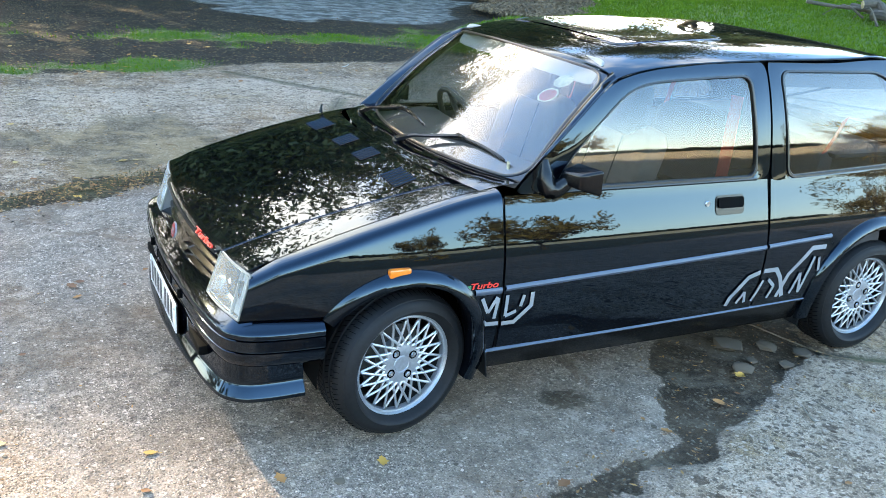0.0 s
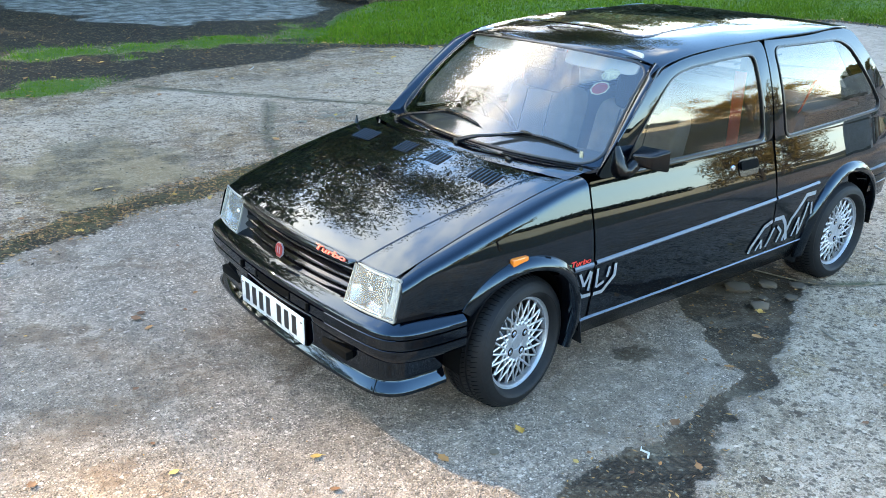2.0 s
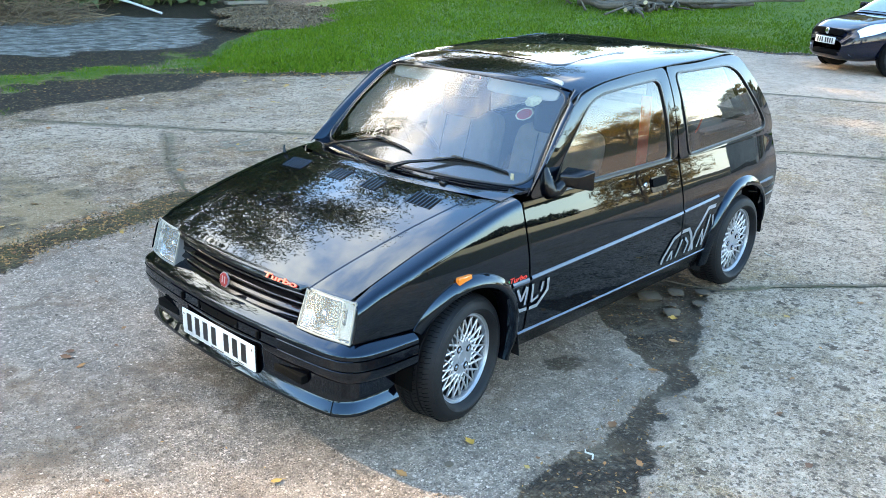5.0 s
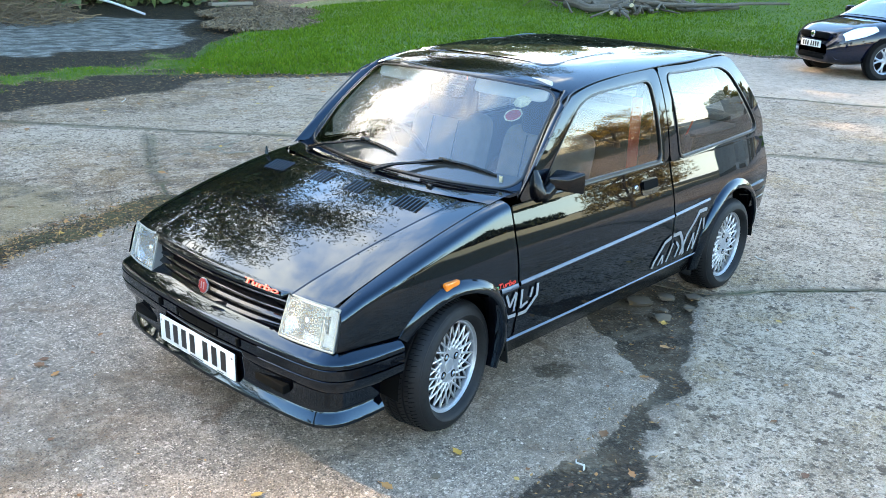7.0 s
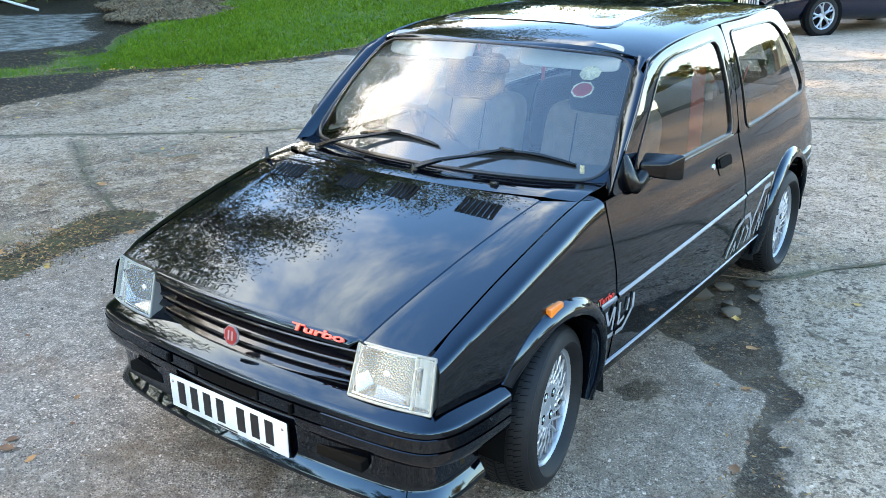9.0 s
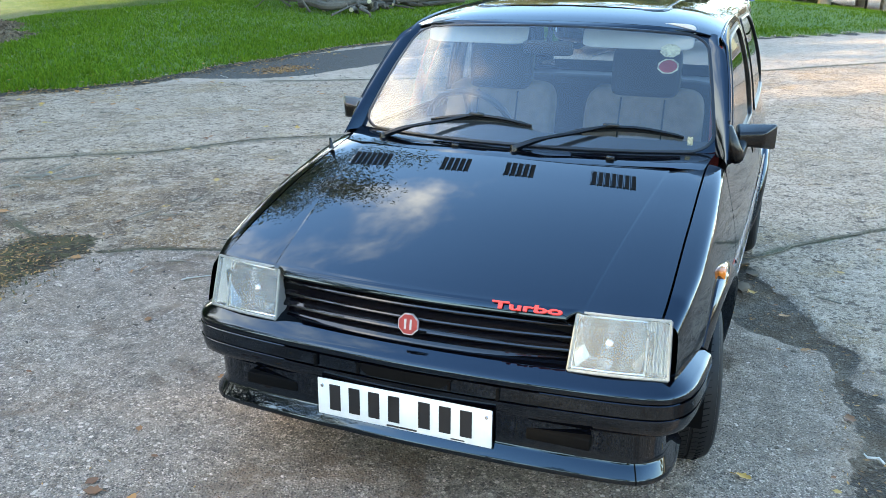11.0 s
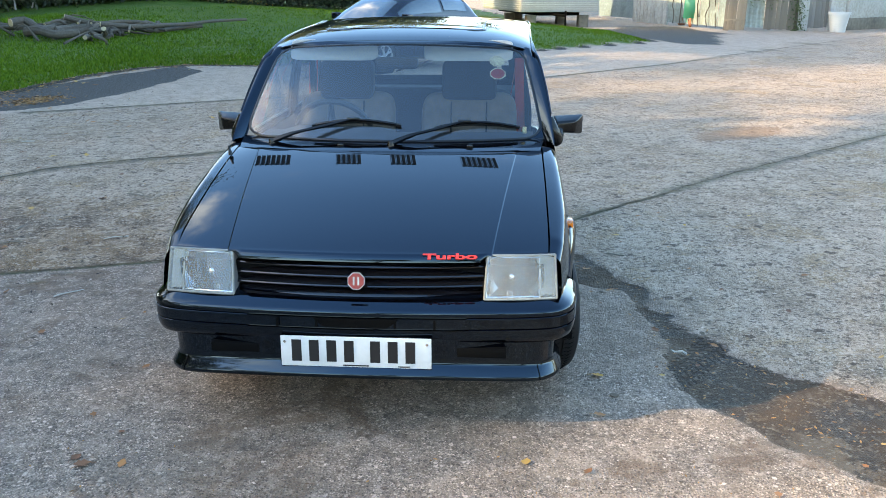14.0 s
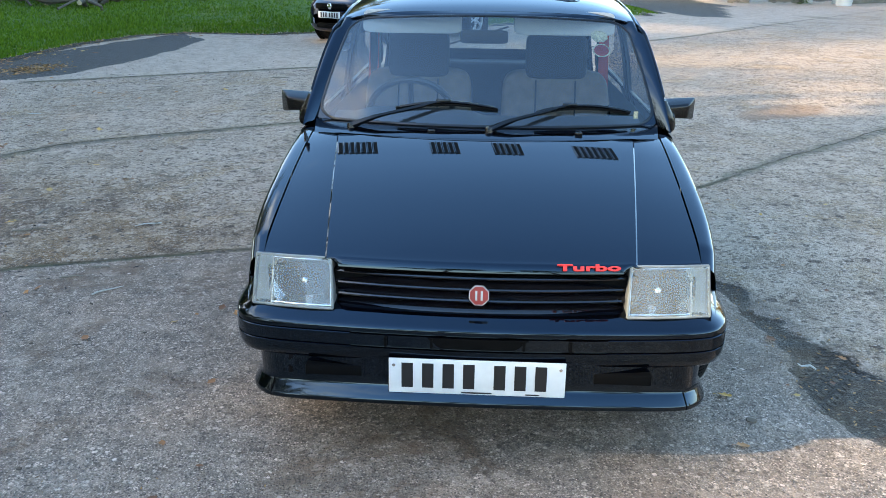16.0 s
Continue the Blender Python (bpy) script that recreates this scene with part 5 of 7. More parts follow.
# nose
fb = part("front_bumper", front_bumper(), PAINT, car, "black bumper with two thin grooves", 0.8)
# beads added in the grooves to catch the sky as bright highlight lines
for z in (0.4415, 0.3995):
    for y0, y1 in ((-0.72, -0.36), (0.36, 0.72)):
        part("groove_line", slot_strip(y0, y1, z), PAINT, fb)
# flat dark sheet stands in for the shade inside the air slot
part("intake_slot", sheet(30, 3, lambda u, v: (lambda y: V((-0.668 + 0.035 * (y / 0.36) ** 2 * 0.6 + 0.0, y, 0.404 + 0.033 * v)))(-0.36 + 0.72 * u)), DULL, fb, "dark air slot")
for y in np.linspace(-0.27, 0.27, 5):
    part("slot_rib", boxed(-0.669, -0.655, y - 0.004, y + 0.004, 0.404, 0.437), DULL, fb)
sp = part("front_spoiler", valance(), PAINT, car, "black chin spoiler under the bumper", 0.8)
for s in (-1, 1):
    part("brake_duct", boxed(-0.648, -0.600, s * 0.43 - 0.085, s * 0.43 + 0.085, 0.296, 0.330, 0.004), DULL, sp)
    part("joint_line", sweep([p for p in lip_path(1800) if 0.632 <= s * p.y <= 0.6365], [(o + 0.0009, z + 0.0009) for o, z in SPOILER[5:11]]), DULL, sp)
grille()
badge_m = look(V((0, 0, 0)), V((1, 0, -0.18))).to_3x3().to_4x4()
badge = part("nose_badge", plate_of(octagon(0.0315), 0.006, Matrix.Translation((-0.622, 0, 0.558)) @ badge_m), SILVER, car, "silver octagonal badge with red enamel")
part("badge_face", plate_of(octagon(0.0285), 0.0075, Matrix.Translation((-0.622, 0, 0.558)) @ badge_m), MAROON, badge)
for dy in (-0.008, 0.008):
    part("badge_mark", plate_of([(dy - 0.003, -0.014), (dy + 0.003, -0.014), (dy + 0.003, 0.014), (dy - 0.003, 0.014)], 0.0085, Matrix.Translation((-0.622, 0, 0.558)) @ badge_m), SILVER, badge)
bm = words("Turbo", 0.046, 0.002, 0.0)
for v in bm.verts:
    y, h = -0.318 - v.co.x * 1.58, v.co.y
    v.co = V((-0.597 + 0.058 * (y / 0.648) ** 2 + 0.36 * h - 0.002 - v.co.z, y, 0.638 + 0.48 * h + v.co.z))
part("turbo_badge", bm, RED, car, "red Turbo lettering", smooth=False)

# number plate: dark bars for its characters
npl = part("number_plate", boxed(-0.676, -0.670, -0.260, 0.260, 0.262, 0.373, 0.002), WHITE, car, "white plate with black bars")
part("plate_holder", boxed(-0.672, -0.664, -0.262, 0.262, 0.259, 0.371, 0.002), TRIM, npl)
for k in range(7):
    yy = 0.205 - 0.0605 * k - (0.030 if k > 3 else 0.0)
    part("plate_bar", boxed(-0.6772, -0.6755, yy - 0.017, yy + 0.017, 0.281, 0.360), INK, npl)
part("plate_bar", boxed(-0.6772, -0.6755, -0.045, 0.045, 0.2665, 0.271), INK, npl)
part("plate_bar", boxed(-0.6772, -0.6755, -0.185, -0.145, 0.2665, 0.270), INK, npl)
for y in (-0.245, 0.245):
    bm = bmesh.new()
    lathe(bm, [(0.0, -0.0022), (0.005, -0.002), (0.006, 0.0)], 10)
    bmesh.ops.transform(bm, matrix=Matrix.Translation((-0.676, y, 0.352)) @ Matrix.Rotation(radians(-90), 4, "Z"), verts=bm.verts)
    part("plate_screw", bm, CHROME, npl)

# rear bumper
rb = [(2.46, 0.790), (2.60, 0.783), (2.70, 0.760), (2.765, 0.70), (2.785, 0.5), (2.79, 0.0)]
rpath = smooth_path([(x, -y, 0) for x, y in rb] + [(x, y, 0) for x, y in rb[-2::-1]], 80)
part("rear_bumper", sweep(rpath, [(-0.06, 0.592), (-0.012, 0.588), (0.004, 0.575), (0.008, 0.545), (0.002, 0.542), (0.002, 0.536), (0.009, 0.533), (0.009, 0.50), (0.003, 0.497), (0.008, 0.492), (0.004, 0.455), (-0.03, 0.435)]), TRIM, car, "black plastic rear bumper")

# flank drawings: plain outlines and bars in silver
for s in (-1, 1):
    f = part("flank_decal", on_side(stroke([(0.231, 0.506), (0.231, 0.455), (0.288, 0.398), (0.340, 0.396)], 0.016), s), DECAL, car, "silver octagon outline with bars")
    part("decal_line", on_side(stroke([(0.350, 0.396), (0.400, 0.396), (0.462, 0.455), (0.462, 0.508)], 0.016), s, 0.006), DECAL, f)
    for x0, x1, a, b in ((0.260, 0.288, 0.504, 0.446), (0.288, 0.320, 0.446, 0.504), (0.324, 0.316, 0.500, 0.420), (0.360, 0.360, 0.506, 0.424), (0.360, 0.403, 0.424, 0.440), (0.428, 0.418, 0.500, 0.456)):
        part("decal_bar", on_side(stroke([(x0, a), (x1, b)], 0.013), s, 0.006), DECAL, f)
    g = part("rear_decal", on_side(stroke([(1.415, 0.330), (1.425, 0.365), (1.500, 0.452), (1.560, 0.470)], 0.020), s, 0.006), DECAL, car, "silver octagon outlines with bars, cut by the arch")
    part("decal_line", on_side(stroke([(1.585, 0.470), (1.655, 0.470), (1.690, 0.430), (1.735, 0.335)], 0.020), s), DECAL, g)
    part("decal_line", on_side(stroke([(1.700, 0.335), (1.735, 0.440), (1.845, 0.548), (1.925, 0.548)], 0.020), s), DECAL, g)
    for x0, x1, a, b in ((1.470, 1.500, 0.335, 0.385), (1.500, 1.515, 0.385, 0.335), (1.553, 1.590, 0.335, 0.430), (1.618, 1.660, 0.430, 0.395), (1.660, 1.640, 0.395, 0.340), (1.770, 1.800, 0.345, 0.440), (1.800, 1.822, 0.440, 0.345), (1.822, 1.862, 0.345, 0.510), (1.890, 1.905, 0.505, 0.440)):
        part("decal_bar", on_side(stroke([(x0, a), (x1, b)], 0.014), s, 0.006), DECAL, g)
    for x0, x1, mt in ((0.160, 0.176, WHITE), (0.178, 0.192, MAROON), (0.194, 0.214, GREEN_INK)):
        part("flag_mark", on_side(stroke([(x0, 0.547), (x1, 0.548)], 0.014), s), mt, f)
    bm = words("Turbo", 0.030, 0.0, 0.2)
    for v in bm.verts:
        x, z = (0.264 + v.co.x * 1.45 if s < 0 else 0.390 - v.co.x * 1.45), 0.550 + v.co.y
        v.co = V((x, s * (side(x, z) + 0.0015), z))
    part("turbo_lettering", bm, RED, f, "small red Turbo lettering", smooth=False)

# wipers
def wiper_set(pivot, joint, inner, tip):
    """Arm from its spindle to the middle of a bowed blade with its rubber below."""
    p, q = V(pivot), scr(*joint, 0.026)
    bend = p.lerp(q, 0.30) + V((-0.010, 0, 0.016))
    wa = part("wiper_arm", tubed(smooth_path([p + V((0, 0, 0.008)), bend, p.lerp(q, 0.65) + V((-0.004, 0, 0.006)), q], 16), [0.013, 0.013, 0.012, 0.011, 0.010] + [0.0075] * 8 + [0.006] * 3, 6), TRIM, ws, "black wiper arm")
    part("wiper_clip", clip_block(q, 0.028, 0.008), TRIM, wa)
    line = lambda t, out: scr(inner[0] + (tip[0] - inner[0]) * t, inner[1] + (tip[1] - inner[1]) * t + (joint[1] - 0.5 * (inner[1] + tip[1])) * math.sin(math.pi * t) * 0.9, out)
    part("wiper_blade", tubed([line(k / 20, 0.010 + 0.010 * math.sin(math.pi * k / 20)) for k in range(21)], [0.003, 0.005] + [0.0062] * 17 + [0.005, 0.003], 6), TRIM, ws)
    part("wiper_rubber", sheet(20, 1, lambda u, v: line(u, 0.001 + 0.014 * v), 0.004), RUBBER, ws)
    bm = bmesh.new()
    lathe(bm, [(0.0, -0.02), (0.012, -0.02), (0.015, -0.012), (0.016, 0.012)], 12)
    bmesh.ops.transform(bm, matrix=Matrix.Translation(pivot) @ Matrix.Rotation(radians(90), 4, "X") @ Matrix.Diagonal((1, -1, 1, 1)), verts=bm.verts)
    part("wiper_pivot", bm, TRIM, ws)


def clip_block(c, length, half):
    return boxed(c.x - half, c.x + half, c.y - length, c.y + length, c.z - half, c.z + half * 0.6, 0.004)


def scr(y, z_up, out=0.02):
    u = 0.5 + 0.5 * y / (0.672 - 0.096 * z_up)
    return screen_at(u, z_up, out)


wiper_set(V((0.300, 0.512, 0.868)), (0.160, 0.165), (0.345, 0.115), (-0.048, 0.132))
wiper_set(V((0.245, -0.015, 0.872)), (-0.320, 0.148), (-0.190, 0.110), (-0.560, 0.100))
for y in (-0.35, 0.20):
    bm = boxed(0.222 + 0.05 * abs(y), 0.242 + 0.05 * abs(y), y - 0.014, y + 0.014, 0.866, 0.880, 0.004)
    part("washer_jet", bm, TRIM, car)
# stickers on the inside of the glass
for y, vv, r, mt, lab in ((-0.456, 0.822, 0.038, STICKER, "faded white round sticker"), (-0.460, 0.675, 0.040, STICKER, "")):
    c, dx, dy = scr(y, vv, -0.002), (scr(y - 0.01, vv, -0.002) - scr(y, vv, -0.002)).normalized(), (scr(y, vv + 0.01, -0.002) - scr(y, vv, -0.002)).normalized()
    mm = Matrix((( -dx.x, dy.x, dx.cross(dy).x, c.x), (-dx.y, dy.y, dx.cross(dy).y, c.y), (-dx.z, dy.z, dx.cross(dy).z, c.z), (0, 0, 0, 1)))
    st = part("screen_sticker", plate_of(octagon(r), 0.0006, mm), mt, ws, lab)
    if vv < 0.8:
        part("sticker_centre", plate_of([(0.032 * math.cos(a), 0.032 * math.sin(a)) for a in np.linspace(0, 2 * math.pi, 20, endpoint=False)], 0.0012, mm @ Matrix.Translation((0, 0, -0.0003))), STICKER_RED, ws, "dark red round sticker")
tag = scr(-0.583, 0.075, 0.004)
part("screen_tag", boxed(tag.x - 0.002, tag.x + 0.002, tag.y - 0.009, tag.y + 0.009, tag.z - 0.014, tag.z + 0.016, 0.002), STICKER, ws)
aer = tubed([(0.16, 0.655, 0.84), (0.163, 0.659, 0.860), (0.167, 0.663, 0.878)], [0.010, 0.006, 0.004], 8)
part("aerial_stub", aer, TRIM, car, "short aerial stub on the wing")

# wheels
def lattice_wheel():
    bm = bmesh.new()
    lathe(bm, [(0.1575, -0.052), (0.1585, -0.066), (0.1605, -0.0715), (0.1645, -0.0725), (0.1665, -0.0705), (0.1685, -0.0735), (0.172, -0.079), (0.1755, -0.0775), (0.176, -0.074), (0.176, -0.060), (0.170, -0.02), (0.170, 0.09)], 64)
    w = part("wheel", bm, SILVER, car, "silver alloy wheel with a crossed lattice of spokes")
    # barrel is near black: the shade behind the spokes is put into its colour
    bm = bmesh.new()
    lathe(bm, [(0.1570, 0.075), (0.1574, -0.053)], 48)
    part("rim_barrel", bm, material("rim_inner", (0.025, 0.025, 0.027), 0.55, 0.2), w)
    bm = bmesh.new()
    R = 0.267
    lathe(bm, [(0.168, 0.09), (0.190, 0.099), (0.225, 0.101), (0.250, 0.094), (0.262, 0.082), (R, 0.066), (R, 0.050), (R - 0.007, 0.048), (R - 0.007, 0.041), (R, 0.039), (R, 0.012), (R - 0.007, 0.010), (R - 0.007, 0.003),
               (R, 0.001), (R, -0.026), (R - 0.007, -0.028), (R - 0.007, -0.035), (R, -0.037), (R, -0.056), (0.262, -0.074), (0.257, -0.084), (0.251, -0.094), (0.248, -0.0950), (0.245, -0.099), (0.226, -0.1080), (0.216, -0.1085), (0.213, -0.1100), (0.206, -0.106), (0.199, -0.097), (0.192, -0.086), (0.187, -0.080)], 96)
    part("tyre", bm, RUBBER, w, "black low-profile tyre")
    # sipes are dark bars laid on the tread, standing in for shaded cuts
    bm = bmesh.new()
    for k in range(80):
        a = 2 * math.pi * k / 80
        for y, half, tw, tip, drop in ((-0.067, 0.012, 0.20, 0.42, 0.0018), (-0.046, 0.009, 0.35, 0.0, -0.0004), (-0.013, 0.012, 0.5, 0.0, -0.0004), (0.025, 0.012, -0.5, 0.0, -0.0004), (0.062, 0.012, -0.25, -0.25, 0.0006)):
            box(bm, -0.0013, 0.0013, -half, half, -0.004, 0.0, 0, Matrix.Rotation(a, 4, "Y") @ Matrix.Translation((0, y, R - drop)) @ Matrix.Rotation(tw, 4, "Z") @ Matrix.Rotation(tip, 4, "X"))
    tagged(part("tread_sipe", bm, DULL, w), kind="stuff")
    bm = bmesh.new()
    n = 20
    for k in range(n):
        for tw in (1, -1):
            a0 = 2 * math.pi * k / n
            a1 = a0 + tw * 2 * math.pi / n * 1.5
            p, q = V((0.064 * math.cos(a0), -0.064, 0.064 * math.sin(a0))), V((0.158 * math.cos(a1), -0.064, 0.158 * math.sin(a1)))
            tube(bm, [p, p.lerp(q, 0.5) + V((0, -0.004, 0)), q], [0.0058, 0.0044, 0.0044], 6)
            bmesh.ops.create_uvsphere(bm, u_segments=6, v_segments=4, radius=0.0052, matrix=Matrix.Translation(V((q.x * 0.975, q.y - 0.003, q.z * 0.975))))
    part("spokes", bm, SILVER, w)
    bm = bmesh.new()
    lathe(bm, [(0.0, -0.066), (0.026, -0.066), (0.028, -0.064), (0.030, -0.066), (0.060, -0.068), (0.069, -0.064), (0.070, -0.05), (0.070, 0.0)], 40)
    hub = part("hub", bm, SILVER, w)
    for k in range(4):
        a = math.pi / 2 * k + 0.75
        bm = bmesh.new()
        lathe(bm, [(0.0, -0.072), (0.007, -0.072), (0.009, -0.069), (0.0095, -0.060)], 6)
        bmesh.ops.translate(bm, vec=(0.0475 * math.cos(a), 0, 0.0475 * math.sin(a)), verts=bm.verts)
        part("wheel_nut", bm, CHROME, w)
        bm = bmesh.new()
        lathe(bm, [(0.0098, -0.0688), (0.0145, -0.0684), (0.015, -0.066)], 14)
        bmesh.ops.translate(bm, vec=(0.0475 * math.cos(a), 0, 0.0475 * math.sin(a)), verts=bm.verts)
        part("nut_recess", bm, DULL, w)
    bm = bmesh.new()
    lathe(bm, [(0.0, -0.010), (0.085, -0.012), (0.118, -0.008), (0.120, 0.01)], 40)
    part("brake_disc", bm, material("brake_dark", (0.05, 0.048, 0.045), 0.5, 0.6), w)
    bm = bmesh.new()
    lathe(bm, [(0.0, 0.06), (0.157, 0.06)], 40)
    part("wheel_back", bm, DULL, w)
    for ob in [w] + list(w.children):
        if ob.name.split(".")[0] not in ("tyre", "tread_sipe"):
            ob.data.transform(Matrix.Diagonal((1.085, 1, 1.085, 1)))
    return w


w0 = lattice_wheel()
STEER = 10.0
w0.matrix_basis = pose(-0.0135, -0.657, 0.266, 0, 0, STEER) @ pose(0, 0, 0, 0, 12, 0)
copy_thing(w0, pose(-0.0135, 0.657, 0.266, 0, 0, 180 + STEER))
copy_thing(w0, pose(2.262, -0.692, 0.266, 0, 30, 0))
copy_thing(w0, pose(2.262, 0.692, 0.266, 0, 0, 180))

# inner shell, floor and cabin
bm = bmesh.new()
box(bm, -0.50, 0.40, -0.50, 0.50, 0.20, 0.58, 0.01)
box(bm, 0.30, 1.93, -0.68, 0.68, 0.19, 0.25, 0.01)
box(bm, 1.90, 2.68, -0.50, 0.50, 0.22, 0.55, 0.01)
box(bm, -0.52, -0.46, -0.66, 0.66, 0.24, 0.47, 0.004)
part("underbody", bm, DULL, car)
part("radiator_panel", boxed(-0.545, -0.50, -0.64, 0.64, 0.47, 0.60, 0.004), DULL, car)
for s in (-1, 1):
    part("door_lining", sheet(20, 4, lambda u, v: V((0.36 + 1.95 * u, s * (side(0.36 + 1.95 * u, 0.3 + 0.53 * v) - 0.035), 0.25 + 0.58 * v))), DASH, car)
part("headlining", sheet(16, 20, lambda u, v: V((0.80 + 1.50 * v, (u * 2 - 1) * 0.56, roof_z(0.80 + 1.5 * v, (u * 2 - 1) * 0.56) - 0.022))), CREAM, car, "cream cloth headlining")
bm = bmesh.new()
grid(bm, 16, 8, lambda u, v: V((0.30 + 0.13 * (abs(u * 2 - 1)) ** 2 + (0.42 - 0.09 * abs(u * 2 - 1) ** 2) * v, (u * 2 - 1) * 0.63, 0.862 - 0.016 * math.cos(v * 3) + (0.035 if 0.55 < u < 0.9 else 0.0) * math.sin(math.pi * v) - (0.25 * (v - 0.8) / 0.2 if v > 0.8 else 0))))
part("dashboard", bm, DASH, car, "dark plastic dashboard")


def sofa(bm, x0, x1, y0, y1, z0, z1, lean=0.0, puff=0.02):
    """A padded block with rounded corners; lean tips its top backwards."""
    n = 12

    def f(u, v):
        a, b = 2 * math.pi * u, math.pi * (v - 0.5)
        k = lambda c: math.copysign(abs(c) ** 0.28, c)
        x, y, z = k(math.cos(b)) * k(math.cos(a)), k(math.cos(b)) * k(math.sin(a)), k(math.sin(b))
        p = V(((x0 + x1) / 2 + x * (x1 - x0) / 2, (y0 + y1) / 2 + y * (y1 - y0) / 2, (z0 + z1) / 2 + z * (z1 - z0) / 2))
        p.x += lean * (p.z - z0)
        return p
    grid(bm, 32, 16, f)
    bmesh.ops.remove_doubles(bm, verts=bm.verts, dist=1e-4)
    return bm


for yc in (-0.315, 0.315):
    st = part("front_seat", sofa(bmesh.new(), 0.93, 1.06, yc - 0.245, yc + 0.245, 0.48, 1.00, 0.28), CLOTH, car, "pale cloth front seat with dark headrest")
    part("seat_cushion", sofa(bmesh.new(), 0.62, 1.10, yc - 0.245, yc + 0.245, 0.34, 0.50), CLOTH, st)
    part("headrest", sofa(bmesh.new(), 1.060, 1.145, yc - 0.140, yc + 0.140, 0.965, 1.165, 0.1), CLOTH_DARK, st, "dark cloth headrest")
    for dy in (-0.09, 0.09):
        part("seat_seam", tubed([(0.935 + 0.28 * (z - 0.48) - 0.0045, yc + dy, z) for z in np.linspace(0.52, 0.96, 8)], 0.004, 5), CLOTH_DARK, st)
rs = part("rear_seat", sofa(bmesh.new(), 1.95, 2.08, -0.56, 0.56, 0.50, 0.92, 0.25), CLOTH_DARK, car, "dark rear bench seat")
part("seat_cushion", sofa(bmesh.new(), 1.55, 2.0, -0.56, 0.56, 0.36, 0.54), CLOTH_DARK, rs)
part("parcel_shelf", boxed(2.12, 2.62, -0.58, 0.58, 0.865, 0.885, 0.004), DASH, car)
for s in (-1, 1):
    back = 0.025 if s > 0 else 0.0
    pts = smooth_path([(1.475 + back, s * 0.572, 1.15), (1.468 + back, s * 0.577, 0.98), (1.455, s * 0.585, 0.78), (1.42, s * 0.595, 0.50)], 16)
    part("seat_belt", sheet(15, 1, lambda u, v: pts[round(u * 15)] + V((0.014 * (v - 0.5), 0.050 * s * (v - 0.5), 0)), 0.002), BELT, car, "red webbing seat belt")
    pts3 = smooth_path([(2.16, s * 0.56, 1.04), (2.13, s * 0.55, 0.96), (2.08, s * 0.53, 0.84)], 10)
    part("seat_belt", sheet(9, 1, lambda u, v: pts3[round(u * 9)] + V((0.035 * (v - 0.5), 0, 0.02 * (v - 0.5))), 0.002), BELT, car)
    part("sun_visor", sofa(bmesh.new(), 0.775, 0.79, s * 0.32 - 0.21, s * 0.32 + 0.21, 1.185, 1.280, 0.5), CREAM, car, "cream sun visor")
    part("b_pillar_inner", boxed(1.48, 1.61, s * 0.575 - 0.02, s * 0.575 + 0.02, 0.85, 1.28, 0.01), DULL, car)
    part("c_pillar_inner", sheet(6, 6, lambda u, v: V((2.20 + 0.10 * u + 0.42 * (1 - v), s * (0.555 + 0.07 * (1 - v)), 0.90 + 0.40 * v))), DULL, car)
part("rear_mirror", sofa(bmesh.new(), 0.735, 0.765, -0.085, 0.115, 1.150, 1.205), TRIM, car, "black rear-view mirror")
part("mirror_stem", tubed([(0.755, 0.012, 1.20), (0.765, 0.012, 1.235), (0.775, 0.012, 1.275)], 0.011, 8), TRIM, car)
bm = bmesh.new()
wc, wt = V((0.72, 0.315, 0.85)), Matrix.Rotation(radians(62), 4, "Y")
tube(bm, [wc + (wt @ V((0.18 * math.cos(a), 0.18 * math.sin(a), 0))) for a in np.linspace(0, 2 * math.pi, 33)], 0.014, 8, False)
sw = part("steering_wheel", bm, DASH, car, "black steering wheel")
bm = bmesh.new()
for a in (0.25, math.pi - 0.25, -math.pi / 2):
    tube(bm, [wc + wt @ V((0.0, 0.0, 0)), wc + wt @ V((0.175 * math.sin(a), 0.175 * math.cos(a), 0))], 0.012, 6)
part("wheel_spokes", bm, DASH, sw)

# ---- trees, hedge, grass ----
BARK = material("bark", (0.13, 0.105, 0.08), 0.9, grain=0.05, vary=0.5, bump=0.01)
LEAF = leafy("tree_leaves", (0.055, 0.085, 0.018), (0.16, 0.13, 0.03))
HEDGE_LEAF = leafy("hedge_leaves", (0.028, 0.055, 0.014), (0.085, 0.11, 0.03))
GOLD_LEAF = leafy("autumn_leaves", (0.42, 0.25, 0.05), (0.21, 0.145, 0.04))
BLADE = leafy("grass_blades", (0.040, 0.100, 0.004), (0.105, 0.165, 0.011), 0.8)
BLADE.node_tree.nodes["Principled BSDF"].inputs["Specular IOR Level"].default_value = 0.1


def leaf_cloud(rnd, centres, radius, count, size, squash=0.8):
    """Many small leaf blades round a set of branch tips."""
    centres = np.array(centres)
    c = centres[rnd.randint(0, len(centres), count)]
    d = rnd.normal(size=(count, 3))
    d /= np.linalg.norm(d, axis=1)[:, None]
    p = c + d * (rnd.rand(count, 1) ** 0.5) * radius * np.array([1, 1, squash])
    return blades(rnd, p, size, 0.6)


def blades(rnd, p, size, ratio):
    n = len(p)
    a = rnd.normal(size=(n, 3))
    a /= np.linalg.norm(a, axis=1)[:, None]
    b = np.cross(a, rnd.normal(size=(n, 3)))
    b /= np.linalg.norm(b, axis=1)[:, None]
    s = size * (0.6 + 0.8 * rnd.rand(n, 1))
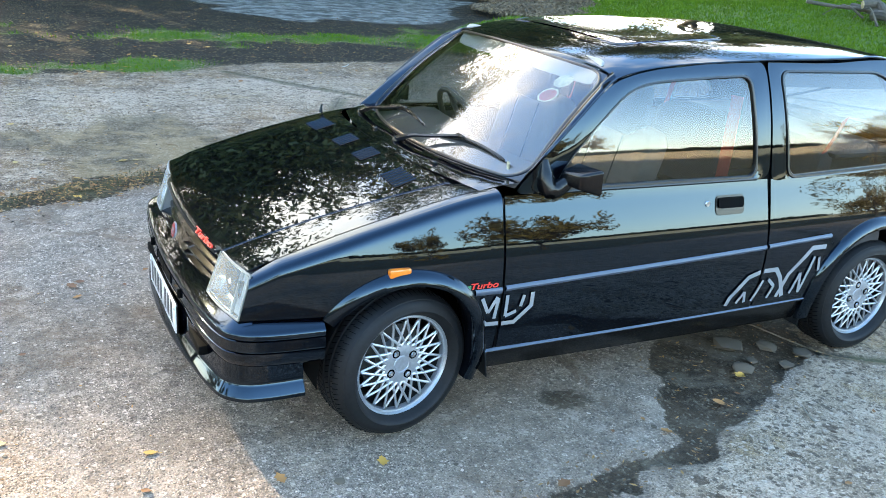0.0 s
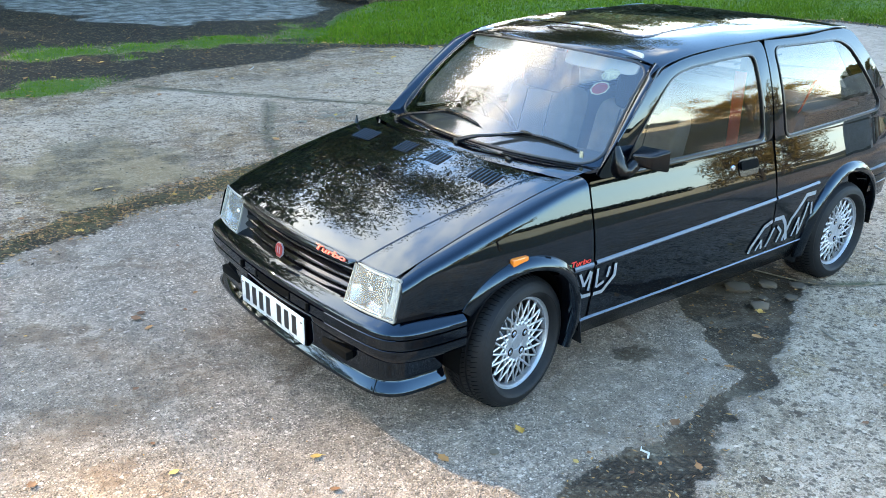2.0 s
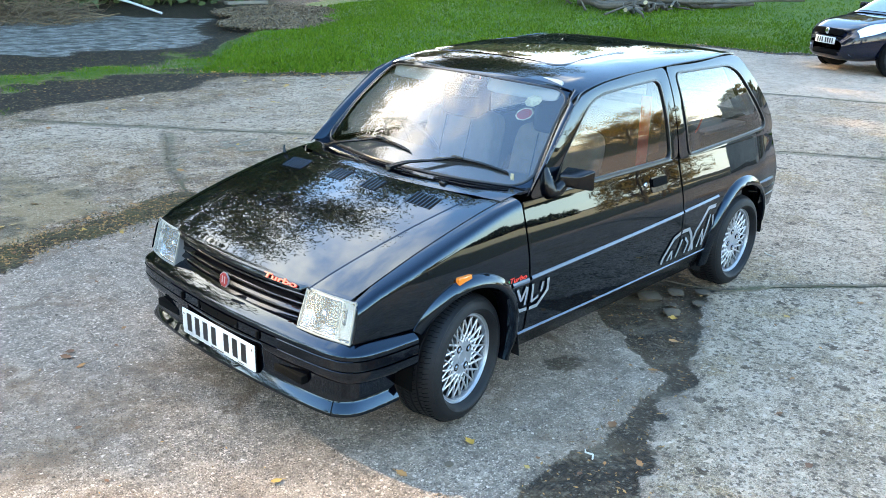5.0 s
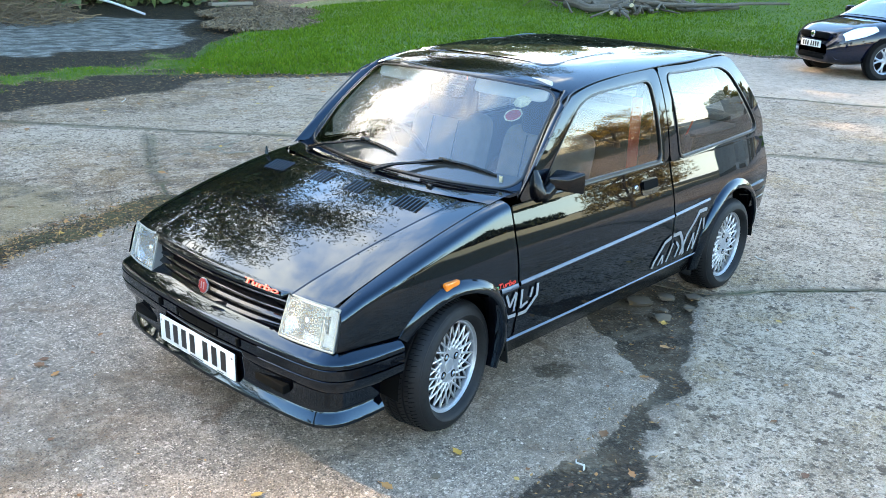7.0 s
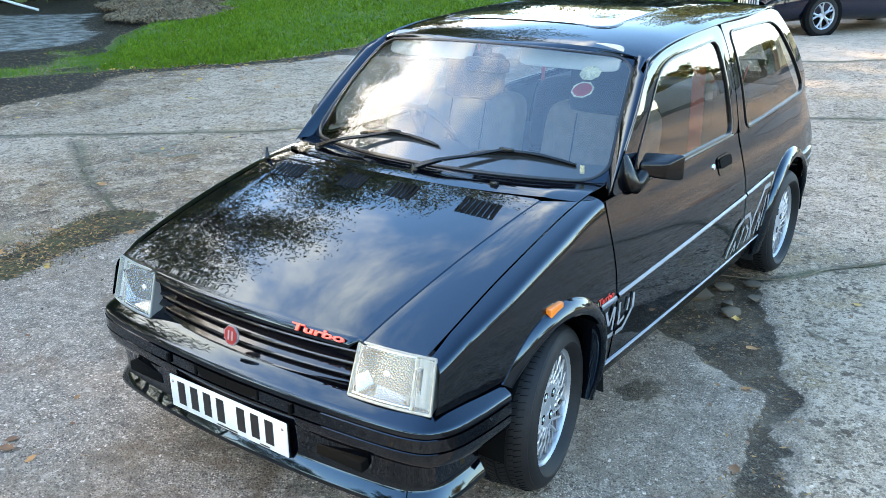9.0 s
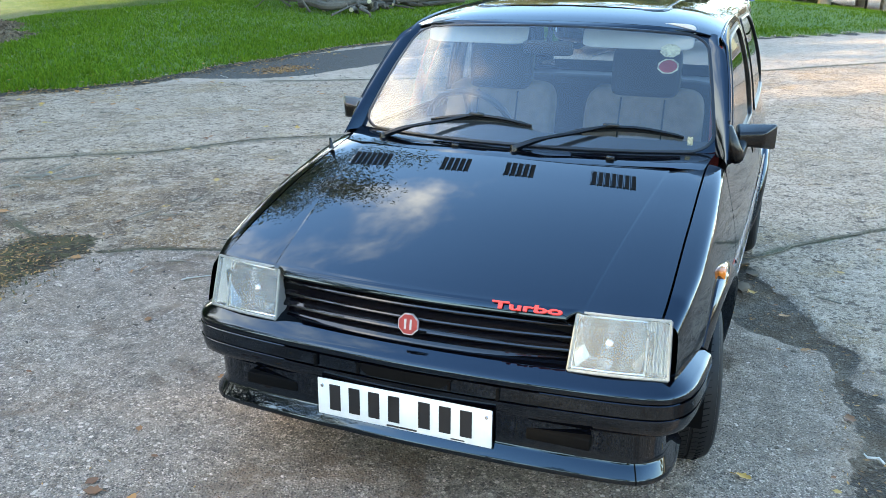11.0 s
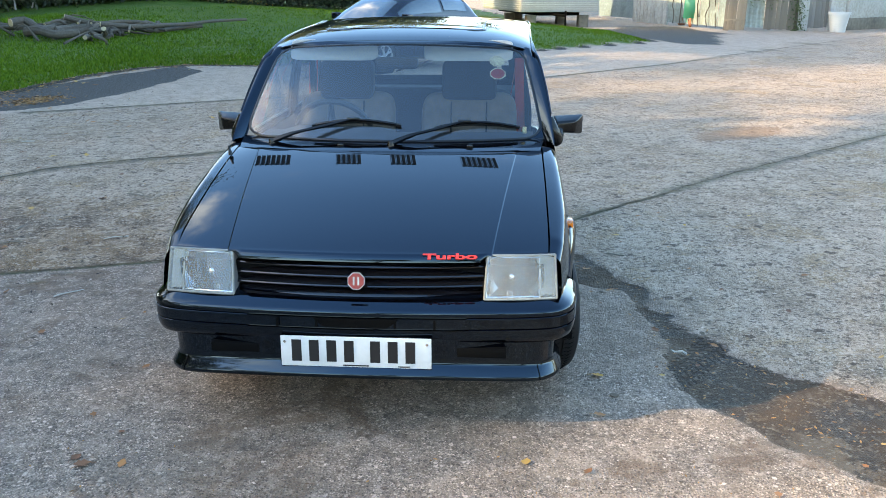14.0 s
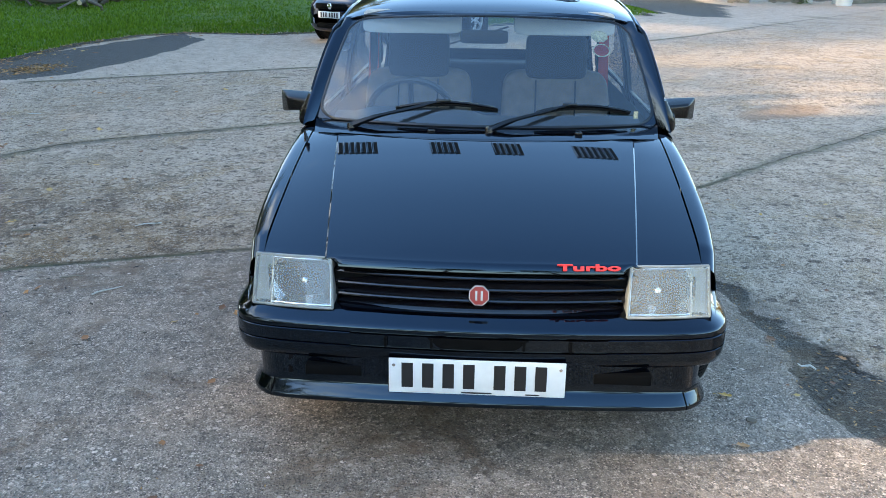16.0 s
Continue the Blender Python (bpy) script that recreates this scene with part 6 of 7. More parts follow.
    q = np.stack([p - a * s, p + b * s * ratio * 0.5, p + a * s, p - b * s * ratio * 0.5], 1).reshape(-1, 3)
    return q, np.arange(4 * n).reshape(n, 4)


def raw_mesh(name, verts, faces, mat):
    me = bpy.data.meshes.new(name)
    me.from_pydata(np.asarray(verts).tolist(), [], np.asarray(faces).tolist())
    me.materials.append(mat)
    return me


def limbs(bm, rnd, start, way, length, r, level, tips):
    pts, p, d = [V(start)], V(start), V(way).normalized()
    n = 5
    for k in range(n):
        d = (d + V(rnd.normal(size=3)) * 0.16 + V((0, 0, 0.05))).normalized()
        p = p + d * length / n
        pts.append(p.copy())
    tube(bm, pts, [r * (1 - 0.62 * k / n) for k in range(n + 1)], 7 if level < 2 else 4)
    if level >= 3:
        tips += [tuple(q) for q in pts[2:]]
        return
    for k in range((3, 4, 4)[level] + rnd.randint(0, 2)):
        i = rnd.randint(2, n + 1)
        side_way = V(rnd.normal(size=3))
        side_way = (side_way - side_way.dot(d) * d).normalized()
        limbs(bm, rnd, pts[i], d * 0.55 + side_way * 0.85 + V((0, 0, 0.12)), length * (0.62 + 0.15 * rnd.rand()), r * (1 - 0.62 * i / n) * 0.72, level + 1, tips)


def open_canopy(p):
    """Leaves outside gaps cut in unseen crowns to land sun on set yard patches."""
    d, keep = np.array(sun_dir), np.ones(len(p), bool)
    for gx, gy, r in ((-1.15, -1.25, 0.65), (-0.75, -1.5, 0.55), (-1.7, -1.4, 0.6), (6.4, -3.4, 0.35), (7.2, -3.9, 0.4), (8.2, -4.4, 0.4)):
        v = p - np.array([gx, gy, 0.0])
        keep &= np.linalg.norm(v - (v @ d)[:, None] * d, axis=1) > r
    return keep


def tree(x, y, height, leaves, size, seed, mat, label, spread=1.0, z=None):
    rnd = np.random.RandomState(seed)
    z = float(bank(x, y)) if z is None else z
    t = thing("tree", label, "tree", at=(x, y, z))
    bm, tips = bmesh.new(), []
    limbs(bm, rnd, (0, 0, -0.3), (0.05, 0.02, 1), height * 0.45, height * 0.024, 0, tips)
    part("trunk", bm, BARK, t)
    q, f = leaf_cloud(rnd, tips, height * 0.075 * spread, leaves, size)
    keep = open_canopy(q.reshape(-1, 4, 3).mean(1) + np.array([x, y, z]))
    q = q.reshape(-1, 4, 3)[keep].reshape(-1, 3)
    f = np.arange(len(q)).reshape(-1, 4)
    crown = new("crown", raw_mesh("crown", q, f, mat))
    crown.parent = t
    return t


# woods behind the yard, which shade it from the low sun and show in the paintwork
# the last twelve stand elsewhere: unseen, added to darken the horizon the car reflects
WOODS = ((-26, 25, 20), (-20, 24, 20), (-15, 25, 21), (-10, 29, 24), (-5.5, 26, 20), (-0.5, 27, 17.5), (4.5, 23.0, 14), (8, 30, 18), (13, 27, 16), (19, 30, 18), (25, 26, 15), (31, 29, 17), (38, 24, 15),
         (-4.2, 21, 17), (-9.5, 20.5, 19), (-14, 21, 19), (15, 23, 25), (10, 26, 29), (46, 22, 20), (48, 12, 20), (50, 3, 20), (56, 17, 22), (58, 7, 22), (50, -7, 5), (53, -15, 7), (50, -23, 7.5), (-30, 14, 13), (-32, 3, 12), (-31, -7, 13), (-27, -17, 12))
for k, (x, y, h) in enumerate(WOODS):
    tree(x, y, h, 7500 if x < 0 else 46000 if 4 < x < 16 and y < 27 else 15000, 0.13 if 4 < x < 16 and y < 27 else 0.20, 100 + k, LEAF, "tall autumn tree standing round the yard", 0.95)
# trees beyond the field on the open side
for x, y, h, n, sd in ((28.5, -19, 6.6, 4200, 21), (34, -21.5, 6.8, 3600, 25), (8.6, -22, 4.6, 3600, 26), (12.4, -20.5, 5.0, 4200, 29), (-9, -26, 8, 4000, 23), (44, -27, 7, 2600, 24)):
    tree(x, y, h, n, 0.12, sd, GOLD_LEAF, "autumn tree beside the field with yellowing leaves")


def hedge(pts, height, depth, count, mat, label, seed, size=0.09):
    rnd = np.random.RandomState(seed)
    P = []
    seg = [math.dist(a, b) for a, b in zip(pts, pts[1:])]
    for (a, b), s in zip(zip(pts, pts[1:]), seg):
        k = int(count * s / sum(seg))
        t, w = rnd.rand(k), rnd.normal(size=k) * depth * 0.5
        nx, ny = -(b[1] - a[1]) / s, (b[0] - a[0]) / s
        x, y = a[0] + (b[0] - a[0]) * t + nx * w, a[1] + (b[1] - a[1]) * t + ny * w
        top = height * (0.8 + 0.6 * fbm(x, y, 2.0, 3))
        P.append(np.stack([x, y, bank(x, y) + rnd.rand(k) ** 0.8 * top], 1))
    P = np.concatenate(P)
    q, f = blades(rnd, P, size, 0.7)
    return tagged(new("hedge", raw_mesh("hedge", q, f, mat)), label, "hedge", kind="stuff")


# darker copy of the hedge leaves: the hedge's inner shade is put into its colour
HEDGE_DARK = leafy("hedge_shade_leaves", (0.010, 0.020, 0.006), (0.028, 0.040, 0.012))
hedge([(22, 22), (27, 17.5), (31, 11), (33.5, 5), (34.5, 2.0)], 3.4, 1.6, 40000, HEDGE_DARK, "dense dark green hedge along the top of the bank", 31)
# dark backing added to close the bright gaps in the hedge
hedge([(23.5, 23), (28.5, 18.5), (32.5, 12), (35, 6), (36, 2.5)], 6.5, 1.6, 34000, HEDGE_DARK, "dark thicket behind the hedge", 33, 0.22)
hedge([(30.2, 11.6), (30.9, 10.4), (31.6, 9.2)], 2.6, 0.9, 900, GOLD_LEAF, "yellow autumn bush in the hedge", 34, 0.07)
rh = np.random.RandomState(35)
PALE_STEM = material("pale_stem", (0.30, 0.28, 0.25), 0.85)
for k in range(16):
    t = rh.rand()
    x, y = 22.5 + 6.5 * t + 0.3 * rh.normal(), 20.6 - 5.6 * t + 0.3 * rh.normal()
    z = float(bank(x, y))
    a, h = rh.normal(size=2) * 0.6, 0.8 + 1.4 * rh.rand()
    pts = [(x, y, z - 0.05), (x + a[0] * 0.35, y + a[1] * 0.35, z + h * 0.5), (x + a[0], y + a[1], z + h)]
    tagged(part("bare_stem", tubed(smooth_path(pts, 9), [0.035 * (1 - 0.08 * i) for i in range(9)], 5), PALE_STEM), "pale bare stem standing in front of the hedge", "stem", "bare stems")

# unseen thicket, added to fill the dark wood mirrored in the bonnet
hedge([(-1.5, 21.8), (3, 22.2), (8, 22.6), (13, 22.4)], 12.3, 2.6, 70000, HEDGE_LEAF, "tall dense thicket under the trees of the wood", 37, 0.21)
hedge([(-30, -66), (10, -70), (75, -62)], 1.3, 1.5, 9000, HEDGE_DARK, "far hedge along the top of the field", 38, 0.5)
# unseen undergrowth, added to block low sun passing under the crowns
hedge([(-24, 24), (-9, 22.3), (2, 22.6), (9, 23.6), (16, 22.4)], 7.5, 2.2, 30000, HEDGE_LEAF, "tall unseen undergrowth along the edge of the wood", 32, 0.17)


def grass_blades(rnd, n, where, height, turf=True):
    x, y = where(rnd, n)
    if turf:
        keep = inside(x + 0.22 * fbm(x, y, 0.5, 4), y + 0.22 * fbm(x + 40, y, 0.5, 4), GRASS) > 0.02
        x, y = x[keep], y[keep]
    z = bank(x, y)
    n = len(x)
    h = height * (0.5 + rnd.rand(n)) * (0.7 + 1.2 * (fbm(x, y, 0.8, 3) + 0.3))
    a = rnd.rand(n) * 2 * math.pi
    w = (0.010 + 0.012 * rnd.rand(n)) * (1.0 if height > 0.03 else 0.4)
    lean = rnd.normal(size=(n, 2)) * 0.4 * h[:, None]
    wx, wy = np.cos(a) * w, np.sin(a) * w
    v = np.stack([np.stack([x - wx, y - wy, z - 0.01], 1), np.stack([x + wx, y + wy, z - 0.01], 1), np.stack([x + lean[:, 0], y + lean[:, 1], z + h], 1)], 1).reshape(-1, 3)
    return v, np.arange(3 * n).reshape(n, 3)


def near_bank(rnd, n):
    """Places on the grass, thicker towards its edge."""
    edge = np.array(GRASS[:15])
    k = rnd.randint(0, 14, n)
    t = rnd.rand(n)[:, None]
    p = edge[k] * (1 - t) + edge[k + 1] * t
    out = np.stack([0.62 + 0 * t[:, 0], 0.55 + 0 * t[:, 0]], 1) * (rnd.rand(n)[:, None] ** 1.8 * 15)
    p = p + out + rnd.normal(size=(n, 2)) * 0.3
    return p[:, 0], p[:, 1]


def on_tufts(rnd, n):
    """Places on the ragged grass strips at the edge of the bare earth."""
    x, y = rnd.uniform(-4, 8, n), rnd.uniform(5.6, 12, n)
    keep = tuft_mask(x, y) > rnd.rand(n) * 0.8 + 0.2
    return x[keep], y[keep]


rg = np.random.RandomState(41)
tagged(new("grass_tufts", raw_mesh("grass_tufts", *grass_blades(rg, 60000, on_tufts, 0.030, False), BLADE)), "ragged tufts of grass on bare earth", "grass", kind="stuff")
tagged(new("grass", raw_mesh("grass", *grass_blades(rg, 90000, near_bank, 0.040), BLADE)), "short bright green grass on the bank", "grass", kind="stuff")


def in_moss(rnd, n):
    t = rnd.rand(n) * (len(MOSS) - 1)
    i = np.minimum(t.astype(int), len(MOSS) - 2)
    g = (t - i)[:, None]
    m = np.array(MOSS)
    p = m[i] * (1 - g) + m[i + 1] * g + rnd.normal(size=(n, 2)) * (0.05 + 0.10 * (t / (len(MOSS) - 1))[:, None] ** 2)
    return p[:, 0], p[:, 1]


tagged(new("moss_tufts", raw_mesh("moss_tufts", *grass_blades(rg, 5000, in_moss, 0.014, False), leafy("moss_blades", (0.065, 0.066, 0.02), (0.095, 0.072, 0.04), 0.8))), "low moss and weeds along the joint of the paving", "moss", kind="stuff")

# ---- the dark blue car by the bank ----
BLUE = material("blue_paint", (0.003, 0.005, 0.013), 0.05, 0.0, 0.0, 0.5)
PALE_LAMP = material("car_lamp", (0.72, 0.74, 0.78), 0.12, 0.3, 1.0)


def blue_car():
    """Small three-door car; local x forward, front axle at x = 0."""
    c = thing("parked_car", "dark blue three-door hatchback parked at the foot of the bank", "car", at=(13.45, 2.53, 0.0), turn=146.0)
    top = spl((-3.22, 0.78), (-3.1, 0.90), (-2.6, 0.95), (-1.6, 0.94), (-0.6, 0.93), (-0.15, 0.92), (0.25, 0.86), (0.55, 0.77), (0.70, 0.66), (0.79, 0.52))
    half = spl((-3.22, 0.66), (-3.0, 0.78), (-2.4, 0.835), (-1.2, 0.85), (-0.2, 0.845), (0.25, 0.82), (0.50, 0.74), (0.68, 0.60), (0.79, 0.42))
    low = spl((-3.22, 0.42), (-2.9, 0.26), (-2.4, 0.20), (0.2, 0.20), (0.6, 0.20), (0.74, 0.24), (0.79, 0.32))

    def body(u, v):
        x = -3.22 + 4.01 * (1 - (1 - u) ** 1.15)
        a = math.pi * (v - 0.5)
        k = lambda t, e: math.copysign(abs(t) ** e, t)
        zc, zh = (top(x) + low(x)) / 2, (top(x) - low(x)) / 2
        a2 = 2 * math.pi * v
        y, z = half(x) * k(math.cos(a2), 0.45), zc + zh * k(math.sin(a2), 0.55)
        return V((x, y, z))
    part("body", sheet(70, 48, body, 0, False), BLUE, c, sharp=1.3)
    zr = spl((-3.15, 1.02), (-2.9, 1.30), (-2.5, 1.43), (-1.9, 1.485), (-1.3, 1.47), (-0.9, 1.40), (-0.5, 1.20), (-0.12, 0.93))
    yr = spl((-3.15, 0.60), (-2.5, 0.60), (-1.6, 0.615), (-0.9, 0.62), (-0.12, 0.66))

    def cabin(u, v):
        x = -3.15 + 3.03 * u
        a = math.pi * v
        k = lambda t, e: math.copysign(abs(t) ** e, t)
        h = zr(x) - 0.86
        w = yr(x) + 0.17 * (1 - abs(math.sin(a)) ** 0.6)
        return V((x, w * k(math.cos(a), 0.42), 0.86 + h * abs(math.sin(a)) ** 0.5))
    part("roof", sheet(50, 32, cabin), BLUE, c, sharp=1.3)

    def on_cabin(u0, u1, v0, v1, name, n=12, taper=0.0):
        part(name, sheet(n, 8, lambda u, v: cabin(u0 + (u1 - u0) * u, v0 + (v1 - v0 - taper * u) * v) + V((0, 0, 0)) + (cabin(u0 + (u1 - u0) * u, v0 + (v1 - v0) * v) - V((-1.6, 0, 1.0))).normalized() * 0.012), DARK_GLASS, c)
    for mir in (0, 1):
        f = (lambda t: t) if not mir else (lambda t: 1 - t)
        on_cabin(0.44, 0.86, f(0.035), f(0.255), "side_window", 12, 0.13 if not mir else -0.13)
        on_cabin(0.16, 0.41, f(0.05), f(0.255), "side_window", 10)
    on_cabin(0.80, 0.985, 0.27, 0.73, "windscreen")
    part("rear_spoiler", boxed(-3.20, -2.86, -0.55, 0.55, 1.36, 1.40, 0.015), BLUE, c)
    for s in (-1, 1):
        def lamp(u, v):
            """A swept patch lying on the corner of the nose."""
            x = 0.16 + 0.47 * u
            wide = 0.10 + 0.24 * math.sin(math.pi * min(u * 0.62 + 0.10, 1.0))
            a = 0.66 - 0.10 * u + wide * (v - 0.5) * 2
            zc, zh = (top(x) + low(x)) / 2, (top(x) - low(x)) / 2
            return V((x + 0.010, s * (half(x) * abs(math.cos(a)) ** 0.45 + 0.006), zc + zh * abs(math.sin(a)) ** 0.55 + 0.008))
        part("headlamp", sheet(14, 6, lamp), PALE_LAMP, c, "large clear swept headlamp")
        fog = bmesh.new()
        lathe(fog, [(0.0, -0.03), (0.055, -0.026), (0.072, -0.008), (0.075, 0.03)], 20)
        bmesh.ops.transform(fog, matrix=Matrix.Translation((0.66, s * 0.56, 0.37)) @ Matrix.Rotation(radians(90 + s * 38 + 180), 4, "Z"), verts=fog.verts)
        part("fog_lamp", fog, PALE_LAMP, c, "round chrome-ringed fog lamp")
        mirr = bmesh.new()
        sofa(mirr, -0.62, -0.48, s * 0.93 - 0.09, s * 0.93 + 0.09, 0.95, 1.07)
        part("door_mirror", mirr, BLUE, c)
    part("grille", boxed(0.70, 0.795, -0.36, 0.36, 0.60, 0.70, 0.03), DULL, c, "black grille")
    part("lower_grille", boxed(0.68, 0.795, -0.34, 0.34, 0.27, 0.36, 0.03), DULL, c)
    bm = bmesh.new()
    bmesh.ops.create_uvsphere(bm, u_segments=16, v_segments=8, radius=0.055, matrix=Matrix.Translation((0.79, 0, 0.655)) @ Matrix.Diagonal((0.3, 1, 1, 1)))
    part("nose_emblem", bm, CHROME, c)
    pl = part("number_plate", boxed(0.795, 0.812, -0.26, 0.26, 0.45, 0.56, 0.004), WHITE, c)
    for k in range(7):
        y = 0.20 - 0.060 * k - (0.03 if k > 3 else 0)
        part("plate_bar", boxed(0.8125, 0.8140, y - 0.017, y + 0.017, 0.465, 0.545), INK, pl)
    for x in (0.0, -2.51):
        for s in (-1, 1):
            bm = bmesh.new()
            lathe(bm, [(0.215, -0.10), (0.25, -0.105), (0.29, -0.10), (0.308, -0.08), (0.310, 0.08), (0.22, 0.10)], 40)
            bmesh.ops.transform(bm, matrix=Matrix.Translation((x, s * 0.755, 0.31)) @ Matrix.Diagonal((1, s * -1, 1, 1)), verts=bm.verts)
            ty = part("wheel", bm, RUBBER, c)
            bm = bmesh.new()
            lathe(bm, [(0.195, -0.085), (0.215, -0.098), (0.218, -0.08), (0.20, 0.0)], 40)
            lathe(bm, [(0.0, -0.08), (0.05, -0.082), (0.06, -0.07)], 20)
            for k in range(5):
                for d in (-0.22, 0.22):
                    a = 2 * math.pi * k / 5
                    tube(bm, [(0.04 * math.cos(a), -0.075, 0.04 * math.sin(a)), (0.12 * math.cos(a + d * 0.4), -0.08, 0.12 * math.sin(a + d * 0.4)), (0.20 * math.cos(a + d), -0.08, 0.20 * math.sin(a + d))], [0.022, 0.016, 0.018], 6)
            bmesh.ops.transform(bm, matrix=Matrix.Translation((x, s * 0.755, 0.31)) @ Matrix.Diagonal((1, s * -1, 1, 1)), verts=bm.verts)
            part("rim", bm, SILVER, ty, "silver five-spoke alloy rim")
            bm = bmesh.new()
            lathe(bm, [(0.0, -0.03), (0.195, -0.03)], 24)
            bmesh.ops.transform(bm, matrix=Matrix.Translation((x, s * 0.755, 0.31)) @ Matrix.Diagonal((1, s * -1, 1, 1)), verts=bm.verts)
            part("wheel_well", bm, DULL, ty)
            # dark ring laid on the body stands in for the shaded arch opening
            bm = bmesh.new()
            lathe(bm, [(0.345, -0.02), (0.36, -0.105), (0.30, -0.112), (0.24, -0.09)], 40)
            bmesh.ops.transform(bm, matrix=Matrix.Translation((x, s * 0.750, 0.31)) @ Matrix.Diagonal((1, s * -1, 1, 1)), verts=bm.verts)
            part("arch_gap", bm, DULL, c)


DARK_GLASS = material("dark_glass", (0.02, 0.03, 0.035), 0.03, coat=1.0)
blue_car()

# ---- the static caravan and the sheds ----
CARAVAN = material("caravan_cream", (0.42, 0.40, 0.35), 0.5, grain=0.06, vary=0.18)
CARAVAN_TRIM = material("caravan_white", (0.50, 0.495, 0.47), 0.45)
TIN = material("pale_green_tin", (0.34, 0.39, 0.35), 0.55, 0.1, grain=0.12, vary=0.45, tone=(0.22, 0.22, 0.18))
TIN_GREY = material("grey_tin", (0.22, 0.27, 0.27), 0.5, 0.2, grain=0.12, vary=0.4)
RENDER = material("white_wall", (0.50, 0.485, 0.44), 0.85, grain=0.10, vary=0.3, tone=(0.34, 0.31, 0.26), bump=0.003)
RENDER_DAMP = material("stained_wall", (0.24, 0.20, 0.15), 0.9, grain=0.15, vary=0.5, bump=0.004)
PLANK = own_tint("weathered_plank", (0.25, 0.23, 0.20), (0.15, 0.13, 0.11), 0.85)
PALLET = own_tint("pallet_wood", (0.20, 0.165, 0.125), (0.13, 0.105, 0.08), 0.85)
BARROW = material("green_plastic", (0.05, 0.30, 0.20), 0.45)
TERRA = material("terracotta", (0.45, 0.16, 0.08), 0.8, grain=0.03, vary=0.3)


def caravan():
    z0 = float(bank(34.5, -2.6))
    c = thing("static_caravan", "cream static caravan with ribbed sides standing on blocks", "caravan", at=(33.6, -2.45, 0.0), turn=11.5)
    body = part("body", boxed(0, 9.0, -1.65, 1.65, 0.62, 3.0, 0.05), CARAVAN, c)
    for k in range(9):
        z = 0.72 + 0.085 * k if k < 5 else 1.2 + 0.10 * (k - 5)
        part("side_rib", boxed(0.05, 8.95, 1.645, 1.668, z, z + 0.035, 0.006), CARAVAN, body)
        if k < 5:
            part("end_rib", boxed(-0.018, 0.01, -1.6, 1.6, z, z + 0.035, 0.006), CARAVAN, body)
    part("bumper_rail", boxed(-0.05, 0.0, -1.66, 1.66, 1.14, 1.30, 0.01), CARAVAN_TRIM, c)
    for y in (-1.08, 0.0, 1.08):
        w = 0.50 if y else 0.52
        win = part("end_window", boxed(-0.03, 0.0, y - w, y + w, 1.40, 2.30, 0.01), CARAVAN_TRIM, c)
        part("window_pane", boxed(-0.036, -0.028, y - w + 0.06, y + w - 0.06, 1.46, 2.24), DARK_GLASS, win)
    for x in (1.2, 3.4, 5.6):
        win = part("side_window", boxed(x, x + 0.9, 1.655, 1.69, 1.48, 2.20, 0.01), CARAVAN_TRIM, c)
        part("window_pane", boxed(x + 0.06, x + 0.84, 1.685, 1.695, 1.54, 2.14), DARK_GLASS, win)
    part("roof", boxed(-0.08, 9.08, -1.72, 1.72, 3.0, 3.10, 0.03), CARAVAN_TRIM, c)
    part("chassis", boxed(0.3, 8.7, -0.9, 0.9, 0.48, 0.62, 0.01), DULL, c)
    for x, y in ((0.5, -1.1), (0.5, 1.1), (4.5, -1.2), (4.5, 1.2), (8.3, 0)):
        part("support_block", boxed(x - 0.2, x + 0.2, y - 0.2, y + 0.2, -0.1, 0.50, 0.01), RENDER_DAMP, c)
    part("tow_bar", tubed([(0.5, 0.4, 0.55), (-0.9, 0.0, 0.50), (0.5, -0.4, 0.55)], 0.05, 8), DULL, c)
    part("jockey_wheel", tubed([(-0.9, 0, -0.02), (-0.9, 0, 0.70)], 0.04, 8), DULL, c)


caravan()


def along(a, b):
    """Frame of a wall from a to b: x along it, y out of its front, z up."""
    d = V((b[0] - a[0], b[1] - a[1], 0))
    return d.length, Matrix.Translation((a[0], a[1], 0)) @ Matrix.Rotation(math.atan2(d.y, d.x), 4, "Z")


def tin_wall(name, a, b, z0, z1, mat, label, pitch=0.09, lean=0.0):
    n, m = along(a, b)
    t = thing(name, label, "fence")
    t.matrix_basis = m
    k = max(2, round(n / 0.85))
    for i in range(k):
        w = n / k
        bm = sheet(int(w / pitch * 8), 2, lambda u, v: V((i * w + w * u * 1.02, 0.016 * math.cos(2 * math.pi * w * u / pitch) - 0.006 * (i % 2) + lean * v, z0 + (z1 - z0 + 0.06 * (i % 3)) * v)), 0.002)
        part("tin_sheet", bm, mat, t)
    part("fence_rail", boxed(0, n, 0.03, 0.09, z0 + 0.3, z0 + 0.38, 0.004), PLANK, t)
    return t


def board_wall(name, a, b, z0, z1, mat, label, width=0.14, seed=1, lean=0.0):
    n, m = along(a, b)
    rnd = random.Random(seed)
    t = thing(name, label, "fence")
    t.matrix_basis = m
    k = max(2, round(n / width))
    for i in range(k):
        w = n / k
        bm = boxed(0, w * 0.94, -0.012, 0.012, 0, z1 - z0 + rnd.uniform(-0.05, 0.05), 0.003)
        bmesh.ops.transform(bm, matrix=Matrix.Translation((i * w, rnd.uniform(-0.008, 0.008), z0 + rnd.uniform(0, 0.04))) @ Matrix.Rotation(lean, 4, "X") @ Matrix.Rotation(rnd.uniform(-0.012, 0.012), 4, "Y"), verts=bm.verts)
        part("plank", bm, mat, t)
